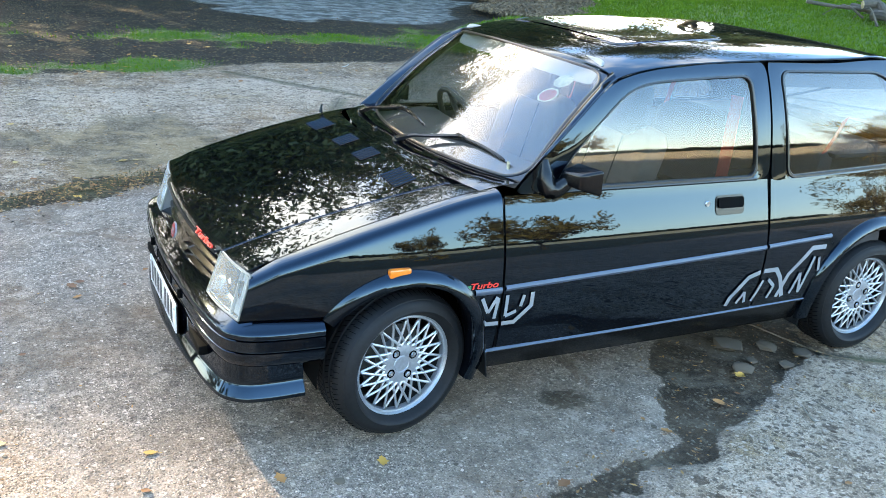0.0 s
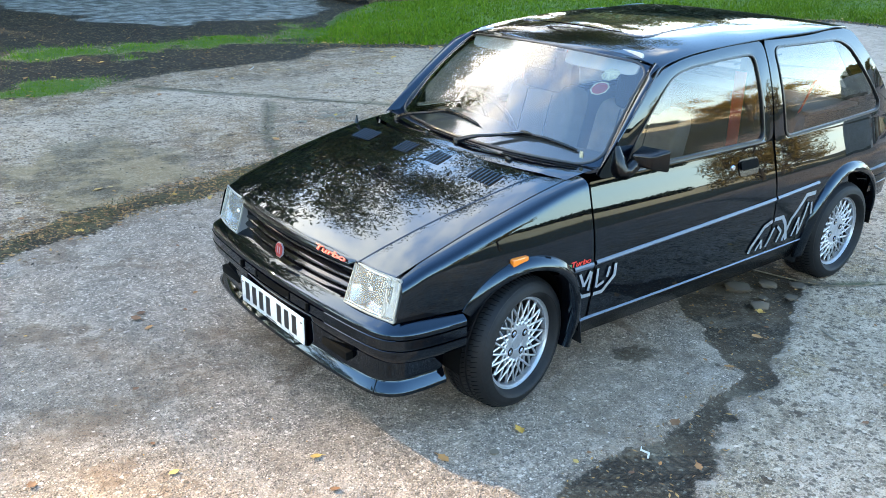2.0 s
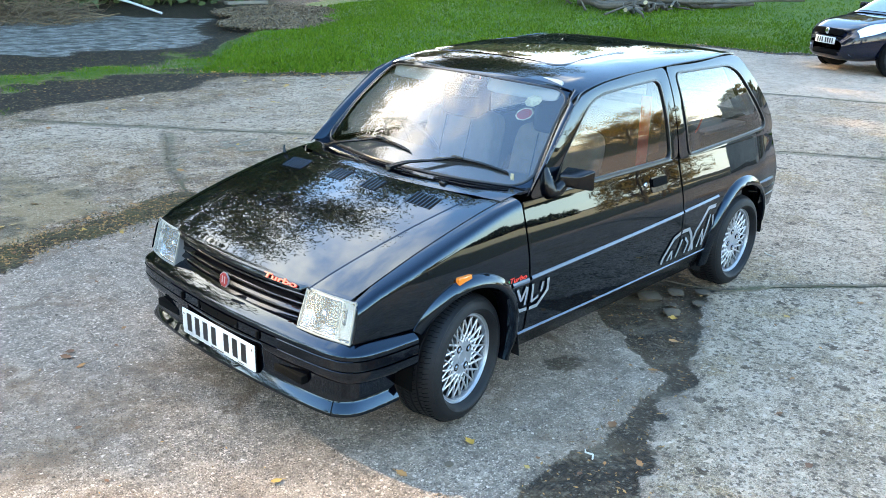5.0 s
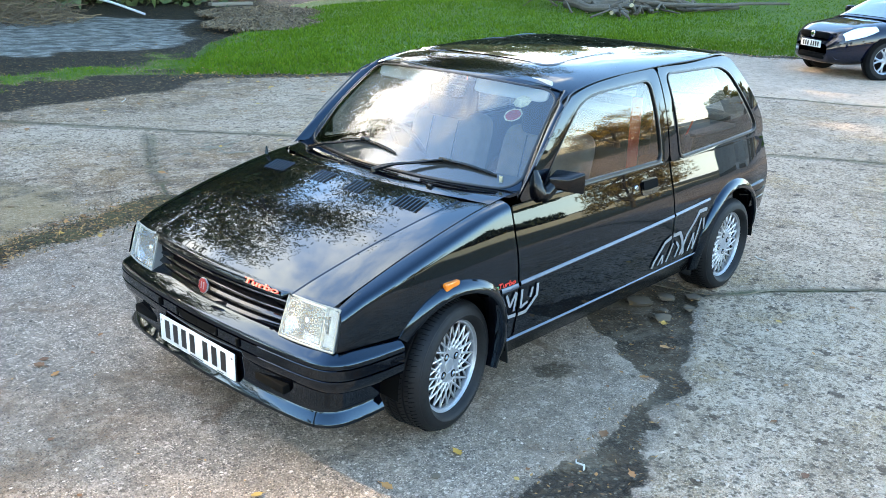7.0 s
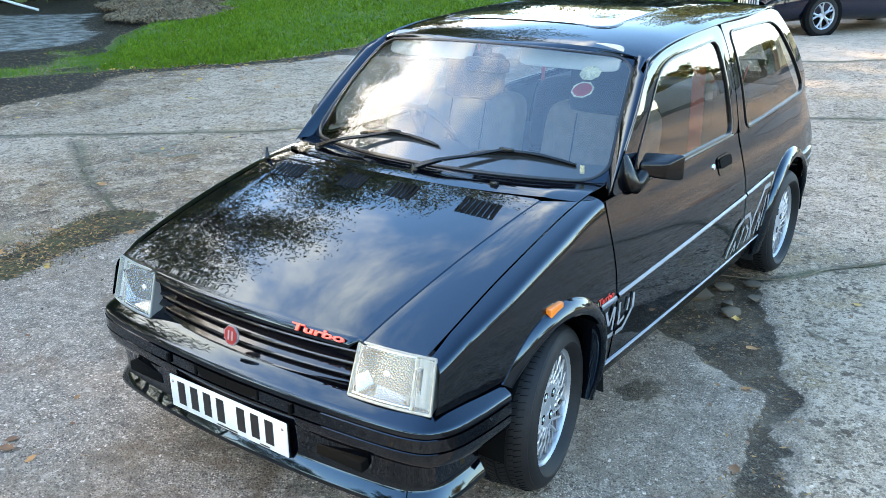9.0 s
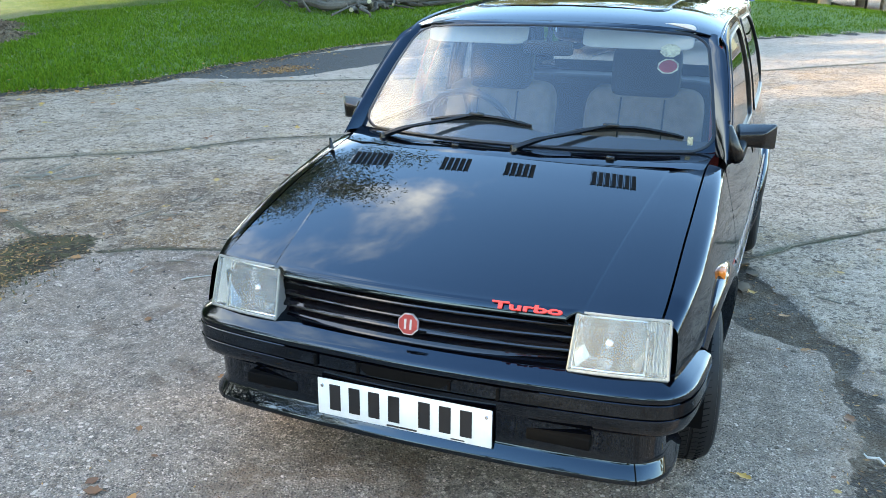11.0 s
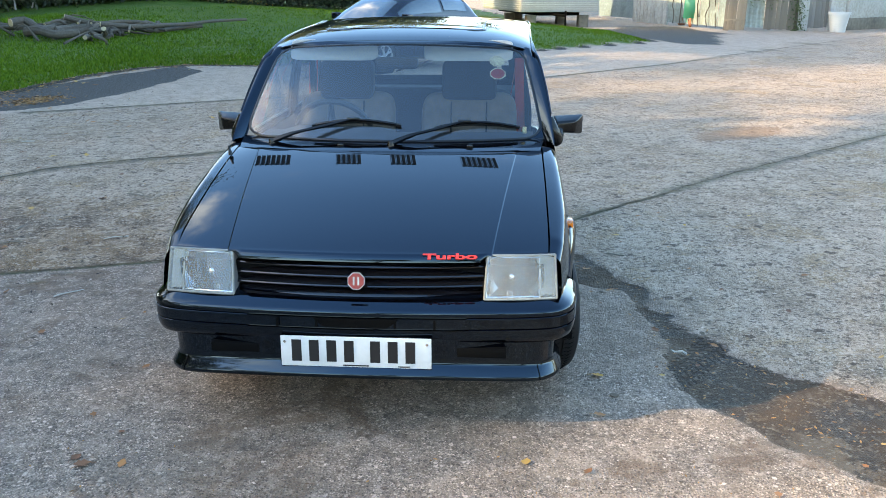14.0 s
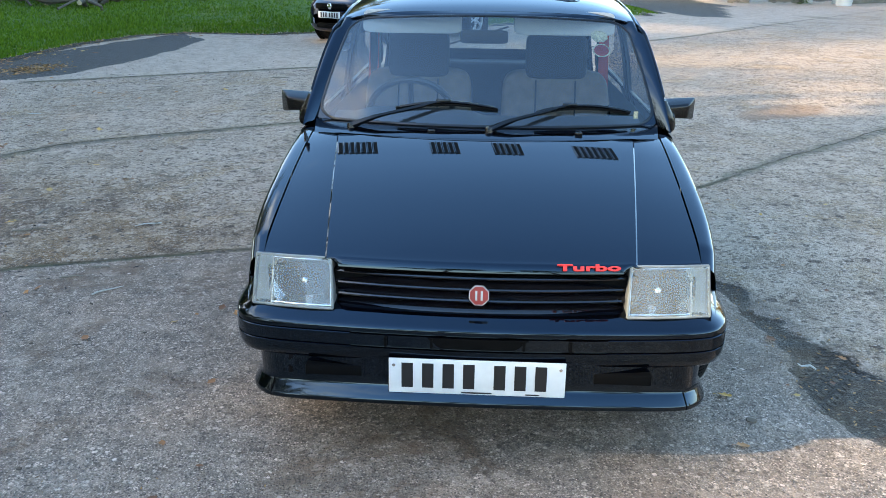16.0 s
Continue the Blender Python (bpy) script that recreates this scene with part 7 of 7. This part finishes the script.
    for z in (0.35, 1.6):
        part("rail", boxed(0, n, 0.02, 0.07, z0 + z, z0 + z + 0.09, 0.004), mat, t)
    return t


tin_wall("tin_fence", (46.0, -5.2), (41.5, -6.5), 0.15, 3.0, TIN_GREY, "grey-green corrugated tin fence beside the caravan", 0.11)
n_, m_ = along((41.5, -6.5), (37.4, -7.4))
sw_ = thing("lean_to_wall", "sunlit white boarded lean-to wall", "shed")
sw_.matrix_basis = m_
part("wall", boxed(0, n_, -0.06, 0.06, 0.0, 3.2, 0.01), RENDER, sw_)
for k in range(9):
    part("cover_strip", boxed(k * n_ / 9, k * n_ / 9 + 0.04, -0.085, -0.06, 0.05, 3.2, 0.004), RENDER, sw_)
tin_wall("tin_fence", (37.4, -7.4), (31.9, -8.75), 0.12, 3.0, TIN, "pale green corrugated tin fence with bare climbing stems", 0.15)
board_wall("leaning_pallet", (31.6, -8.55), (31.2, -9.25), 0.0, 2.1, PALLET, "weathered wooden pallet leaning on the fence", 0.12, 3, -0.10)
tin_wall("tin_fence", (31.6, -9.3), (31.5, -10.0), 0.12, 2.7, TIN, "pale tin sheet between wooden gates", 0.15)
board_wall("board_gate", (31.4, -10.0), (31.7, -11.2), 0.03, 2.6, PALLET, "dark weathered board gate", 0.15, 5)
board_wall("board_door", (31.9, -11.75), (32.1, -12.55), 0.08, 2.5, PLANK, "grey weathered board door", 0.13, 7)
for a, b, lab in (((31.75, -11.3), (31.88, -11.72), "pale rendered pier beside the board door"), ((32.1, -12.58), (32.25, -13.2), "pale rendered pier beside the board door")):
    n_, m_ = along(a, b)
    ob = part("wall_pier", boxed(0, n_, -0.08, 0.08, 0.0, 3.0, 0.01), RENDER)
    ob.matrix_basis = m_
    tagged(ob, lab, "wall")
n_, m_ = along((32.25, -13.25), (36.5, -18.0))
ob = part("outhouse_wall", boxed(0, n_, -0.12, 0.12, 0.45, 3.4, 0.01), RENDER)
ob.matrix_basis = m_
tagged(ob, "white rendered outhouse wall", "wall")
ob = part("wall_plinth", boxed(0, n_, -0.14, 0.12, 0.0, 0.45, 0.01), RENDER_DAMP)
ob.matrix_basis = m_
tagged(ob, "damp-stained brown plinth of the outhouse wall", "wall")
post = part("ivy_post", tubed([(31.75, -11.25, 0), (31.78, -11.27, 1.3), (31.74, -11.25, 2.8)], [0.10, 0.08, 0.07], 8), BARK)
tagged(post, "old wooden post overgrown with ivy", "post")
rv = np.random.RandomState(51)
ivy_at = np.stack([31.62 + 0.16 * rv.normal(size=900), -11.25 + 0.14 * rv.normal(size=900), 2.6 * rv.rand(900)], 1)
tagged(new("ivy", raw_mesh("ivy", *blades(rv, ivy_at, 0.05, 0.8), HEDGE_LEAF)), "ivy climbing the post and fence", "ivy", kind="stuff")
bush_at = np.stack([31.3 + 0.25 * rv.normal(size=1300), -9.95 + 0.40 * rv.normal(size=1300), 1.75 + 0.35 * rv.normal(size=1300)], 1)
tagged(new("overhanging_ivy", raw_mesh("overhanging_ivy", *blades(rv, bush_at, 0.05, 0.8), HEDGE_LEAF)), "green ivy hanging over the tin fence", "ivy", kind="stuff")
for k in range(6):
    t0 = rv.rand()
    x, y = 37.0 - 4.6 * (k + 0.5) / 6, -7.35 - 1.15 * (k + 0.5) / 6
    pts = [(x - 0.12 + 0.15 * rv.normal(), y - 0.05 + 0.2 * rv.normal() * h, 0.1 + 2.6 * h) for h in np.linspace(0, 1, 7)]
    st = part("climber_stem", tubed(smooth_path(pts, 14), [0.025 * (1 - 0.05 * i) for i in range(14)], 5), BARK)
    tagged(st, "bare climbing stem on the tin fence", "plant", "climbing stems")


def pot(name, x, y, z, r0, r1, h, mat, label, cat="plant pot"):
    bm = bmesh.new()
    lathe(bm, [(0.0, 0.0), (r0, 0.0), (r1, h * 0.86), (r1 * 1.1, h * 0.87), (r1 * 1.1, h), (r1 * 0.95, h), (r1 * 0.9, h * 0.8), (0.0, h * 0.78)], 24)
    bmesh.ops.rotate(bm, cent=(0, 0, 0), matrix=Matrix.Rotation(radians(90), 3, "X"), verts=bm.verts)
    ob = part(name, bm, mat)
    ob.matrix_basis = pose(x, y, z)
    return tagged(ob, label, cat)


pot("planter", 30.6, -12.45, 0.0, 0.26, 0.36, 0.72, CARAVAN_TRIM, "white tub planter by the board door")
pot("hanging_pot", 31.7, -12.55, 1.62, 0.12, 0.18, 0.30, TERRA, "terracotta pot hanging on the wall with a trailing plant")
tw_at = np.stack([31.6 + 0.25 * rv.normal(size=300), -12.55 + 0.35 * rv.normal(size=300), 2.05 + 0.16 * rv.normal(size=300)], 1)
tagged(new("trailing_plant", raw_mesh("trailing_plant", *blades(rv, tw_at, 0.05, 0.4), GOLD_LEAF)), "dry trailing plant in the hanging pot", "plant", kind="stuff")
pot("flower_pot", 40.4, -6.9, 0.05, 0.14, 0.18, 0.32, TERRA, "red flower pot by the lean-to")
pot("flower_pot", 36.6, -7.9, 0.02, 0.15, 0.20, 0.34, TERRA, "brown flower pot beside the wheelbarrow")

bw = thing("wheelbarrow", "green plastic wheelbarrow stood up against the fence", "wheelbarrow", at=(34.9, -7.95, 0.0), turn=160)
bm = bmesh.new()
grid(bm, 14, 6, lambda u, v: V((0.10 + 0.16 * math.sin(math.pi * v) * math.sin(math.pi * u) ** 0.5, (u - 0.5) * (0.62 - 0.12 * v), 0.35 + 0.85 * v)))
bmesh.ops.solidify(bm, geom=bm.faces[:], thickness=0.01)
part("tray", bm, BARROW, bw)
for s in (-1, 1):
    part("handle", tubed([(0.04, s * 0.16, 0.2), (0.0, s * 0.26, 1.0), (-0.12, s * 0.30, 1.55)], 0.02, 8), BARROW, bw)
bm = bmesh.new()
lathe(bm, [(0.12, -0.04), (0.19, -0.045), (0.20, 0), (0.19, 0.045), (0.12, 0.04)], 24)
bmesh.ops.translate(bm, vec=(0.0, 0, 0.20), verts=bm.verts)
part("wheel", bm, TERRA, bw)

# ---- cut branches on the bank, brush heap and odds and ends ----
CUT = material("cut_wood", (0.50, 0.38, 0.22), 0.8, grain=0.02, vary=0.3)
LOGBARK = material("log_bark", (0.115, 0.092, 0.068), 0.9, grain=0.04, vary=0.5, bump=0.008)
rl = np.random.RandomState(61)
ends = [((17.0, 10.2), (19.6, 8.3), 0.13), ((17.3, 9.9), (19.9, 7.8), 0.07), ((17.6, 9.2), (20.6, 6.9), 0.06), ((16.3, 10.9), (17.2, 9.6), 0.10), ((16.4, 10.0), (18.4, 9.8), 0.055),
        ((16.6, 11.4), (18.8, 9.4), 0.08), ((15.7, 11.9), (17.4, 10.6), 0.045), ((17.6, 10.2), (18.4, 8.4), 0.07), ((16.2, 10.5), (16.8, 9.2), 0.12)]
rb_ = np.random.RandomState(62)
for k in range(16):
    a, w = rb_.normal(size=2) * np.array([0.75, 0.55]) + np.array([17.6, 9.7]), rb_.normal() * 0.75 - 0.65
    n_ = rb_.uniform(0.6, 1.5)
    ends.append(((a[0], a[1]), (a[0] + n_ * math.cos(w), a[1] + n_ * math.sin(w)), rb_.uniform(0.025, 0.06)))
for k, (a, b, r) in enumerate(ends):
    za, zb = float(bank(*a)) + r + 0.11 * (k % 4), float(bank(*b)) + r + 0.07 * (k % 3)
    pts = [(a[0] + (b[0] - a[0]) * t + 0.10 * rl.normal(), a[1] + (b[1] - a[1]) * t + 0.10 * rl.normal(), za + (zb - za) * t + 0.06 * rl.normal()) for t in np.linspace(0, 1, 6)]
    lg = part("felled_log", tubed(smooth_path(pts, 14), [r * (1 - 0.03 * i) for i in range(14)], 9), LOGBARK)
    tagged(lg, "felled grey branch lying on the grass bank", "log", "felled branches")
    p, q = V(pts[0]), V(pts[1])
    part("cut_end", tubed([p - (q - p).normalized() * 0.012, p + (q - p).normalized() * 0.01], r * 0.93, 10), CUT, lg)
for k in range(9):
    a = np.array([15.6 + 2.5 * rl.rand(), 9.2 + 2.4 * rl.rand()])
    d = rl.normal(size=2)
    d = d / np.linalg.norm(d) * (0.6 + 1.0 * rl.rand())
    z = float(bank(a[0], a[1]))
    pts = [(a[0], a[1], z + 0.05), (a[0] + d[0] * 0.5, a[1] + d[1] * 0.5, z + 0.25 + 0.2 * rl.rand()), (a[0] + d[0], a[1] + d[1], z + 0.45 * rl.rand())]
    tagged(part("broken_branch", tubed(smooth_path(pts, 9), [0.03 * (1 - 0.09 * i) for i in range(9)], 5), LOGBARK), "broken thin branch on the log heap", "branch", "felled branches")


def twig_heap(name, x, y, r, h, n, mat, label, seed, thick=0.008, lift=0.0, size=0.5):
    rnd = np.random.RandomState(seed)
    bm = bmesh.new()
    for k in range(n):
        a, d = rnd.rand() * 6.28, r * rnd.rand() ** 0.6
        c = V((x + d * math.cos(a), y + d * math.sin(a), float(bank(x, y)) + lift + h * (1 - (d / r) ** 2) * rnd.rand()))
        w = V((rnd.normal(), rnd.normal(), 0.35 * rnd.normal())).normalized() * size * (0.4 + rnd.rand())
        tube(bm, [c - w, c + V((0, 0, 0.04)), c + w], [thick, thick * 0.8, thick * 0.3], 3, False)
    return tagged(part(name, bm, mat), label, "brush heap", kind="stuff")


DRY = leafy("dry_brush", (0.065, 0.042, 0.025), (0.19, 0.125, 0.070), 0.9)
twig_heap("brush_heap", 5.6, 17.4, 1.3, 0.7, 600, DRY, "heap of dry grey-brown garden brush", 71)
twig_heap("brush_heap", 9.3, 13.2, 1.5, 0.13, 2400, DRY, "low spread of dead brown bracken at the edge of the bank", 72, 0.020, size=0.07)
twig_heap("brush_heap", 11.0, 15.6, 1.8, 0.16, 2800, DRY, "low spread of dead brown bracken at the edge of the bank", 73, 0.022, size=0.08)
tagged(part("loose_plank", boxed(10.9, 12.2, 18.1, 18.3, 0.16, 0.24, 0.01), PALLET), "weathered plank lying on the ground", "plank")
tagged(part("white_pipe", tubed([(7.4, 19.2, 0.55), (8.2, 18.3, 0.30), (8.7, 17.6, 0.05)], 0.03, 8), CARAVAN_TRIM), "white pipe lying against the brush", "pipe")

# ---- open seams between the slabs, filled with dark grit ----
SEAM = material("seam_grit", (0.075, 0.055, 0.036), 0.95, spec=0.1, grain=0.03, vary=0.8, tone=(0.20, 0.155, 0.11), bump=0.002)


def seam(pts, width, seed, label):
    """A ragged strip a few millimetres deep along a joint of the paving."""
    rnd = np.random.RandomState(seed)
    path = smooth_path([(x, y, 0) for x, y in pts], max(40, int(sum(math.dist(a, b) for a, b in zip(pts, pts[1:])) / 0.05)))
    n = len(path)
    w = [width * (0.35 + 1.3 * rnd.rand()) * max(0.06, 0.4 + 3.2 * float(fbm(p.x, p.y, 0.7, 3))) for p in path]
    bm = bmesh.new()
    rows = []
    for k, p in enumerate(path):
        d = (path[min(k + 1, n - 1)] - path[max(k - 1, 0)]).normalized()
        o = V((-d.y, d.x, 0))
        c = p + o * 0.035 * float(fbm(p.x * 3, p.y * 3, 0.6, 4)) * 2
        z = float(bank(c.x, c.y))
        rows.append([bm.verts.new((c.x - o.x * w[k] / 2, c.y - o.y * w[k] / 2, z + 0.001)), bm.verts.new((c.x, c.y, z + 0.007)), bm.verts.new((c.x + o.x * w[k] / 2, c.y + o.y * w[k] / 2, z + 0.001))])
    for a, b in zip(rows, rows[1:]):
        for j in (0, 1):
            bm.faces.new((a[j], a[j + 1], b[j + 1], b[j]))
    return tagged(part("paving_joint", bm, SEAM), label, "paving joint", kind="structure")


for k, (line, w) in enumerate(zip(JOINTS, (0.028, 0.022, 0.030, 0.045))):
    seam(line, w, 140 + k, "dark grit-filled joint between worn concrete slabs")

# ---- fallen leaves, twigs, stones on the yard ----
LEAF_BROWN = own_tint("fallen_leaf", (0.14, 0.052, 0.02), (0.40, 0.16, 0.045), 0.7)
LEAF_YELLOW = own_tint("yellow_leaf", (0.50, 0.24, 0.035), (0.40, 0.25, 0.08), 0.65)


def leaf_mesh(name, mat, seed):
    rnd = np.random.RandomState(seed)
    cup, twist = 0.25 + 0.5 * rnd.rand(), rnd.normal() * 0.3
    bm = bmesh.new()

    def f(u, v):
        w = math.sin(math.pi * min(max(u, 0.02), 0.98)) ** 0.8 * (0.36 + 0.10 * math.sin(u * 17 + seed))
        s = (v - 0.5) * 2
        return V((u - 0.5, s * w, 0.06 + cup * 0.35 * s * s * w + 0.22 * cup * (u - 0.5) ** 2 * 2 + twist * (u - 0.5) * s * 0.3))
    grid(bm, 6, 4, f)
    tube(bm, [(-0.5, 0, 0.06), (-0.8, 0.03, 0.02)], 0.02, 3)
    return mesh_of(name, bm, mat)


leaf_kinds = [leaf_mesh("fallen_leaf", LEAF_BROWN, k) for k in range(5)] + [leaf_mesh("fallen_leaf", LEAF_YELLOW, k) for k in range(5, 8)]
rf = np.random.RandomState(81)
spots = [(-0.944, 0.881, 0.055, 2), (-0.931, 0.75, 0.04, 0), (-0.903, 0.923, 0.042, 1), (0.397, -1.192, 0.055, 3), (-0.463, -0.857, 0.05, 2), (-0.818, -0.583, 0.045, 7), (-0.12, -0.88, 0.05, 6), (1.55, -0.80, 0.06, 6), (1.30, -0.95, 0.06, 1), (0.95, -1.05, 0.05, 3)]
for k in range(90):
    spots.append((rf.uniform(-1.9, 3.2), rf.uniform(-2.3, 2.4), rf.uniform(0.018, 0.045), rf.randint(0, 8) if k % 3 == 0 else rf.randint(0, 5)))
for k in range(60):
    t = rf.rand()
    i = min(int(t * (len(MOSS) - 1)), len(MOSS) - 2)
    g = t * (len(MOSS) - 1) - i
    spots.append((MOSS[i][0] + (MOSS[i + 1][0] - MOSS[i][0]) * g + 0.14 * rf.normal(), MOSS[i][1] + (MOSS[i + 1][1] - MOSS[i][1]) * g + 0.12 * rf.normal(), rf.uniform(0.035, 0.065), rf.randint(0, 8)))
for k in range(90):
    spots.append((rf.uniform(-1.5, 8), rf.uniform(2.5, 7.5), rf.uniform(0.035, 0.07), rf.randint(0, 8)))
for k in range(70):
    spots.append((rf.uniform(-1.8, 5.5), rf.uniform(5.9, 9.5), rf.uniform(0.04, 0.08), rf.randint(0, 8)))
for k in range(70):
    i = rf.randint(2, 9)
    t = rf.rand()
    spots.append((GRASS[i][0] + (GRASS[i + 1][0] - GRASS[i][0]) * t + rf.normal() * 0.25, GRASS[i][1] + (GRASS[i + 1][1] - GRASS[i][1]) * t - abs(rf.normal()) * 0.4, rf.uniform(0.05, 0.10), rf.randint(0, 8)))
under_car = lambda x, y: -0.75 < x < 2.85 and abs(y) < 0.80
for x, y, s, k in spots:
    if under_car(x, y):
        continue
    ob = new("fallen_leaf", leaf_kinds[k])
    ob.matrix_basis = pose(x, y, float(bank(x, y)) + 0.003, rf.normal() * 8, rf.normal() * 8, rf.rand() * 360) @ Matrix.Diagonal((s, s, s, 1))
    tagged(ob, "curled yellow fallen leaf on the yard" if k > 4 else "curled brown fallen leaf on the yard", "leaf", "fallen leaves")
# leaf litter too small to count: on the bare earth, along the mossy joint and the foot of the bank
def litter(n, where, size, label, seed, mat=None):
    rnd = np.random.RandomState(seed)
    x, y = where(rnd, n)
    p = np.stack([x, y, bank(x, y) + 0.012], 1)
    q, f = blades(rnd, p, size, 0.8)
    q = q.reshape(-1, 4, 3)
    q[:, :, 2] = p[:, None, 2] + (q[:, :, 2] - p[:, None, 2]) * 0.25
    return tagged(new("leaf_litter", raw_mesh("leaf_litter", q.reshape(-1, 3), f, mat or LITTER)), label, "leaf litter", kind="stuff")


def on_soil(rnd, n):
    x, y = rnd.uniform(-4.5, 9, n), rnd.uniform(5.2, 14, n)
    keep = (inside(x, y, SOIL) > -0.5) & (fbm(x, y, 1.1, 3) > rnd.uniform(-0.35, 0.25, n))
    return x[keep], y[keep]


def by_moss(rnd, n):
    x, y = in_moss(rnd, n)
    return x + 0.10 * rnd.normal(size=n), y + 0.09 * rnd.normal(size=n)


def by_bank(rnd, n):
    e = np.array(GRASS[:11])
    k, t = rnd.randint(0, 10, n), rnd.rand(n)[:, None]
    p = e[k] * (1 - t) + e[k + 1] * t + rnd.normal(size=(n, 2)) * np.array([0.4, 0.28]) + np.array([0.0, -0.15])
    return p[:, 0], p[:, 1]


GRIT_BITS = leafy("bark_bits", (0.018, 0.013, 0.009), (0.085, 0.055, 0.032), 0.85)
LITTER = leafy("leaf_litter", (0.07, 0.032, 0.013), (0.42, 0.20, 0.06), 0.8)
litter(3600, on_soil, 0.026, "brown and tan leaf litter scattered on the bare earth", 83)
litter(2400, by_moss, 0.017, "brown leaf crumbs along the mossy joint", 84)
litter(700, lambda rnd, n: (8.5 + 0.28 * rnd.normal(size=n), 6.2 + 0.16 * rnd.normal(size=n)), 0.035, "small drift of brown leaves on the dark strip", 86)
litter(1500, lambda rnd, n: (rnd.uniform(-2.6, 9, n), rnd.uniform(2.4, 7.2, n)), 0.014, "small leaf crumbs and bark bits scattered on the concrete", 87)
litter(420, lambda rnd, n: (rnd.uniform(-2.4, -0.8, n), rnd.uniform(-2.0, 2.2, n)), 0.008, "tiny leaf crumbs scattered on the tarmac", 88)
litter(420, lambda rnd, n: (rnd.uniform(2.9, 12, n), rnd.uniform(-6.5, 2.4, n)), 0.013, "small leaf crumbs scattered on the far concrete", 89)
litter(3200, lambda rnd, n: (rnd.uniform(-3.0, 10, n), rnd.uniform(1.6, 7.4, n)), 0.017, "dark bark crumbs and grit scattered on the concrete", 91, GRIT_BITS)
litter(3000, lambda rnd, n: (rnd.uniform(2.2, 14, n), rnd.uniform(-7.5, 2.4, n)), 0.016, "dark bark crumbs scattered on the worn concrete", 92, GRIT_BITS)
litter(1500, by_bank, 0.030, "fallen leaves gathered at the foot of the grass bank", 85)


def on_mud(rnd, n):
    x, y = rnd.uniform(-1.1, 2.3, n), rnd.uniform(-2.7, -0.4, n)
    keep = inside(x, y, POOL) > -0.05
    return x[keep], y[keep]


litter(2600, on_mud, 0.011, "leaf crumbs and grit trodden into the dark mud", 90)
TWIG = material("twig", (0.20, 0.16, 0.12), 0.85)
PALE_TWIG = material("pale_twig", (0.48, 0.44, 0.38), 0.8)
for k in range(46):
    x, y = (rf.uniform(-1.5, 3.5), rf.uniform(-2.4, 3.0)) if k < 22 else (rf.uniform(1.0, 9.0), rf.uniform(2.0, 7.0))
    if under_car(x, y):
        continue
    a, n = rf.rand() * 6.28, rf.uniform(0.05, 0.16) * (1 if k < 22 else 1.8)
    if k == 0:
        x, y, a, n = 0.147, -1.256, 0.9, 0.075
    p = [(x + n * t * math.cos(a) + 0.006 * rf.normal(), y + n * t * math.sin(a) + 0.006 * rf.normal(), 0.006 + 0.004 * rf.rand()) for t in (-0.5, -0.15, 0.2, 0.5)]
    tagged(part("twig", tubed(p, [0.004, 0.0045, 0.0035, 0.002], 5), PALE_TWIG if k % 7 == 0 else TWIG), "short dry twig lying on the yard", "twig", "twigs")
for k in range(11):
    x, y, a, n = 1.93 + 0.13 * rf.normal(), 4.06 + 0.13 * rf.normal(), 2.2 + 0.7 * rf.normal(), rf.uniform(0.06, 0.30)
    p = [(x + n * t * math.cos(a) + 0.01 * rf.normal(), y + n * t * math.sin(a) + 0.01 * rf.normal(), 0.008 + 0.010 * rf.rand()) for t in (-0.5, -0.15, 0.2, 0.5)]
    tagged(part("twig", tubed(p, [0.006, 0.0065, 0.005, 0.003], 5), TWIG), "broken dry twig in a small scatter on the concrete", "twig", "twigs")
STONE = own_tint("rubble", (0.13, 0.090, 0.058), (0.065, 0.045, 0.03), 0.95)


def stone_mesh(seed):
    rnd = np.random.RandomState(seed)
    bm = bmesh.new()
    bmesh.ops.create_icosphere(bm, subdivisions=1, radius=1.0)
    ph = rnd.rand(6) * 6
    for v in bm.verts:
        v.co *= 1 + 0.16 * math.sin(3 * v.co.x + ph[0]) + 0.14 * math.sin(4 * v.co.y + ph[1]) + 0.12 * math.sin(5 * v.co.z + ph[2])
        v.co.z *= 0.30
    return mesh_of("stone", bm, STONE, 0.5)


stone_kinds = [stone_mesh(k) for k in range(4)]
rocks = [(1.72, -0.55, 0.08), (1.90, -0.62, 0.06), (2.00, -0.72, 0.05), (1.62, -0.74, 0.06), (1.84, -0.78, 0.04), (1.72, -0.70, 0.035), (-0.287, -0.932, 0.022), (0.62, -0.70, 0.02), (0.93, -1.0, 0.015)]
rocks += [(rf.uniform(-1.6, 2.6), rf.uniform(-2.4, 2.6), rf.uniform(0.004, 0.011)) for k in range(120)]
for x, y, s in rocks:
    if under_car(x, y) and s < 0.02:
        continue
    ob = new("stone", stone_kinds[rf.randint(0, 4)])
    ob.matrix_basis = pose(x, y, s * 0.10, 0, 0, rf.rand() * 360) @ Matrix.Diagonal((s, s * 0.8, s, 1))
    tagged(ob, "lump of broken concrete beside the wheel" if s > 0.025 else "small loose stone on the yard", "stone", "loose stones")
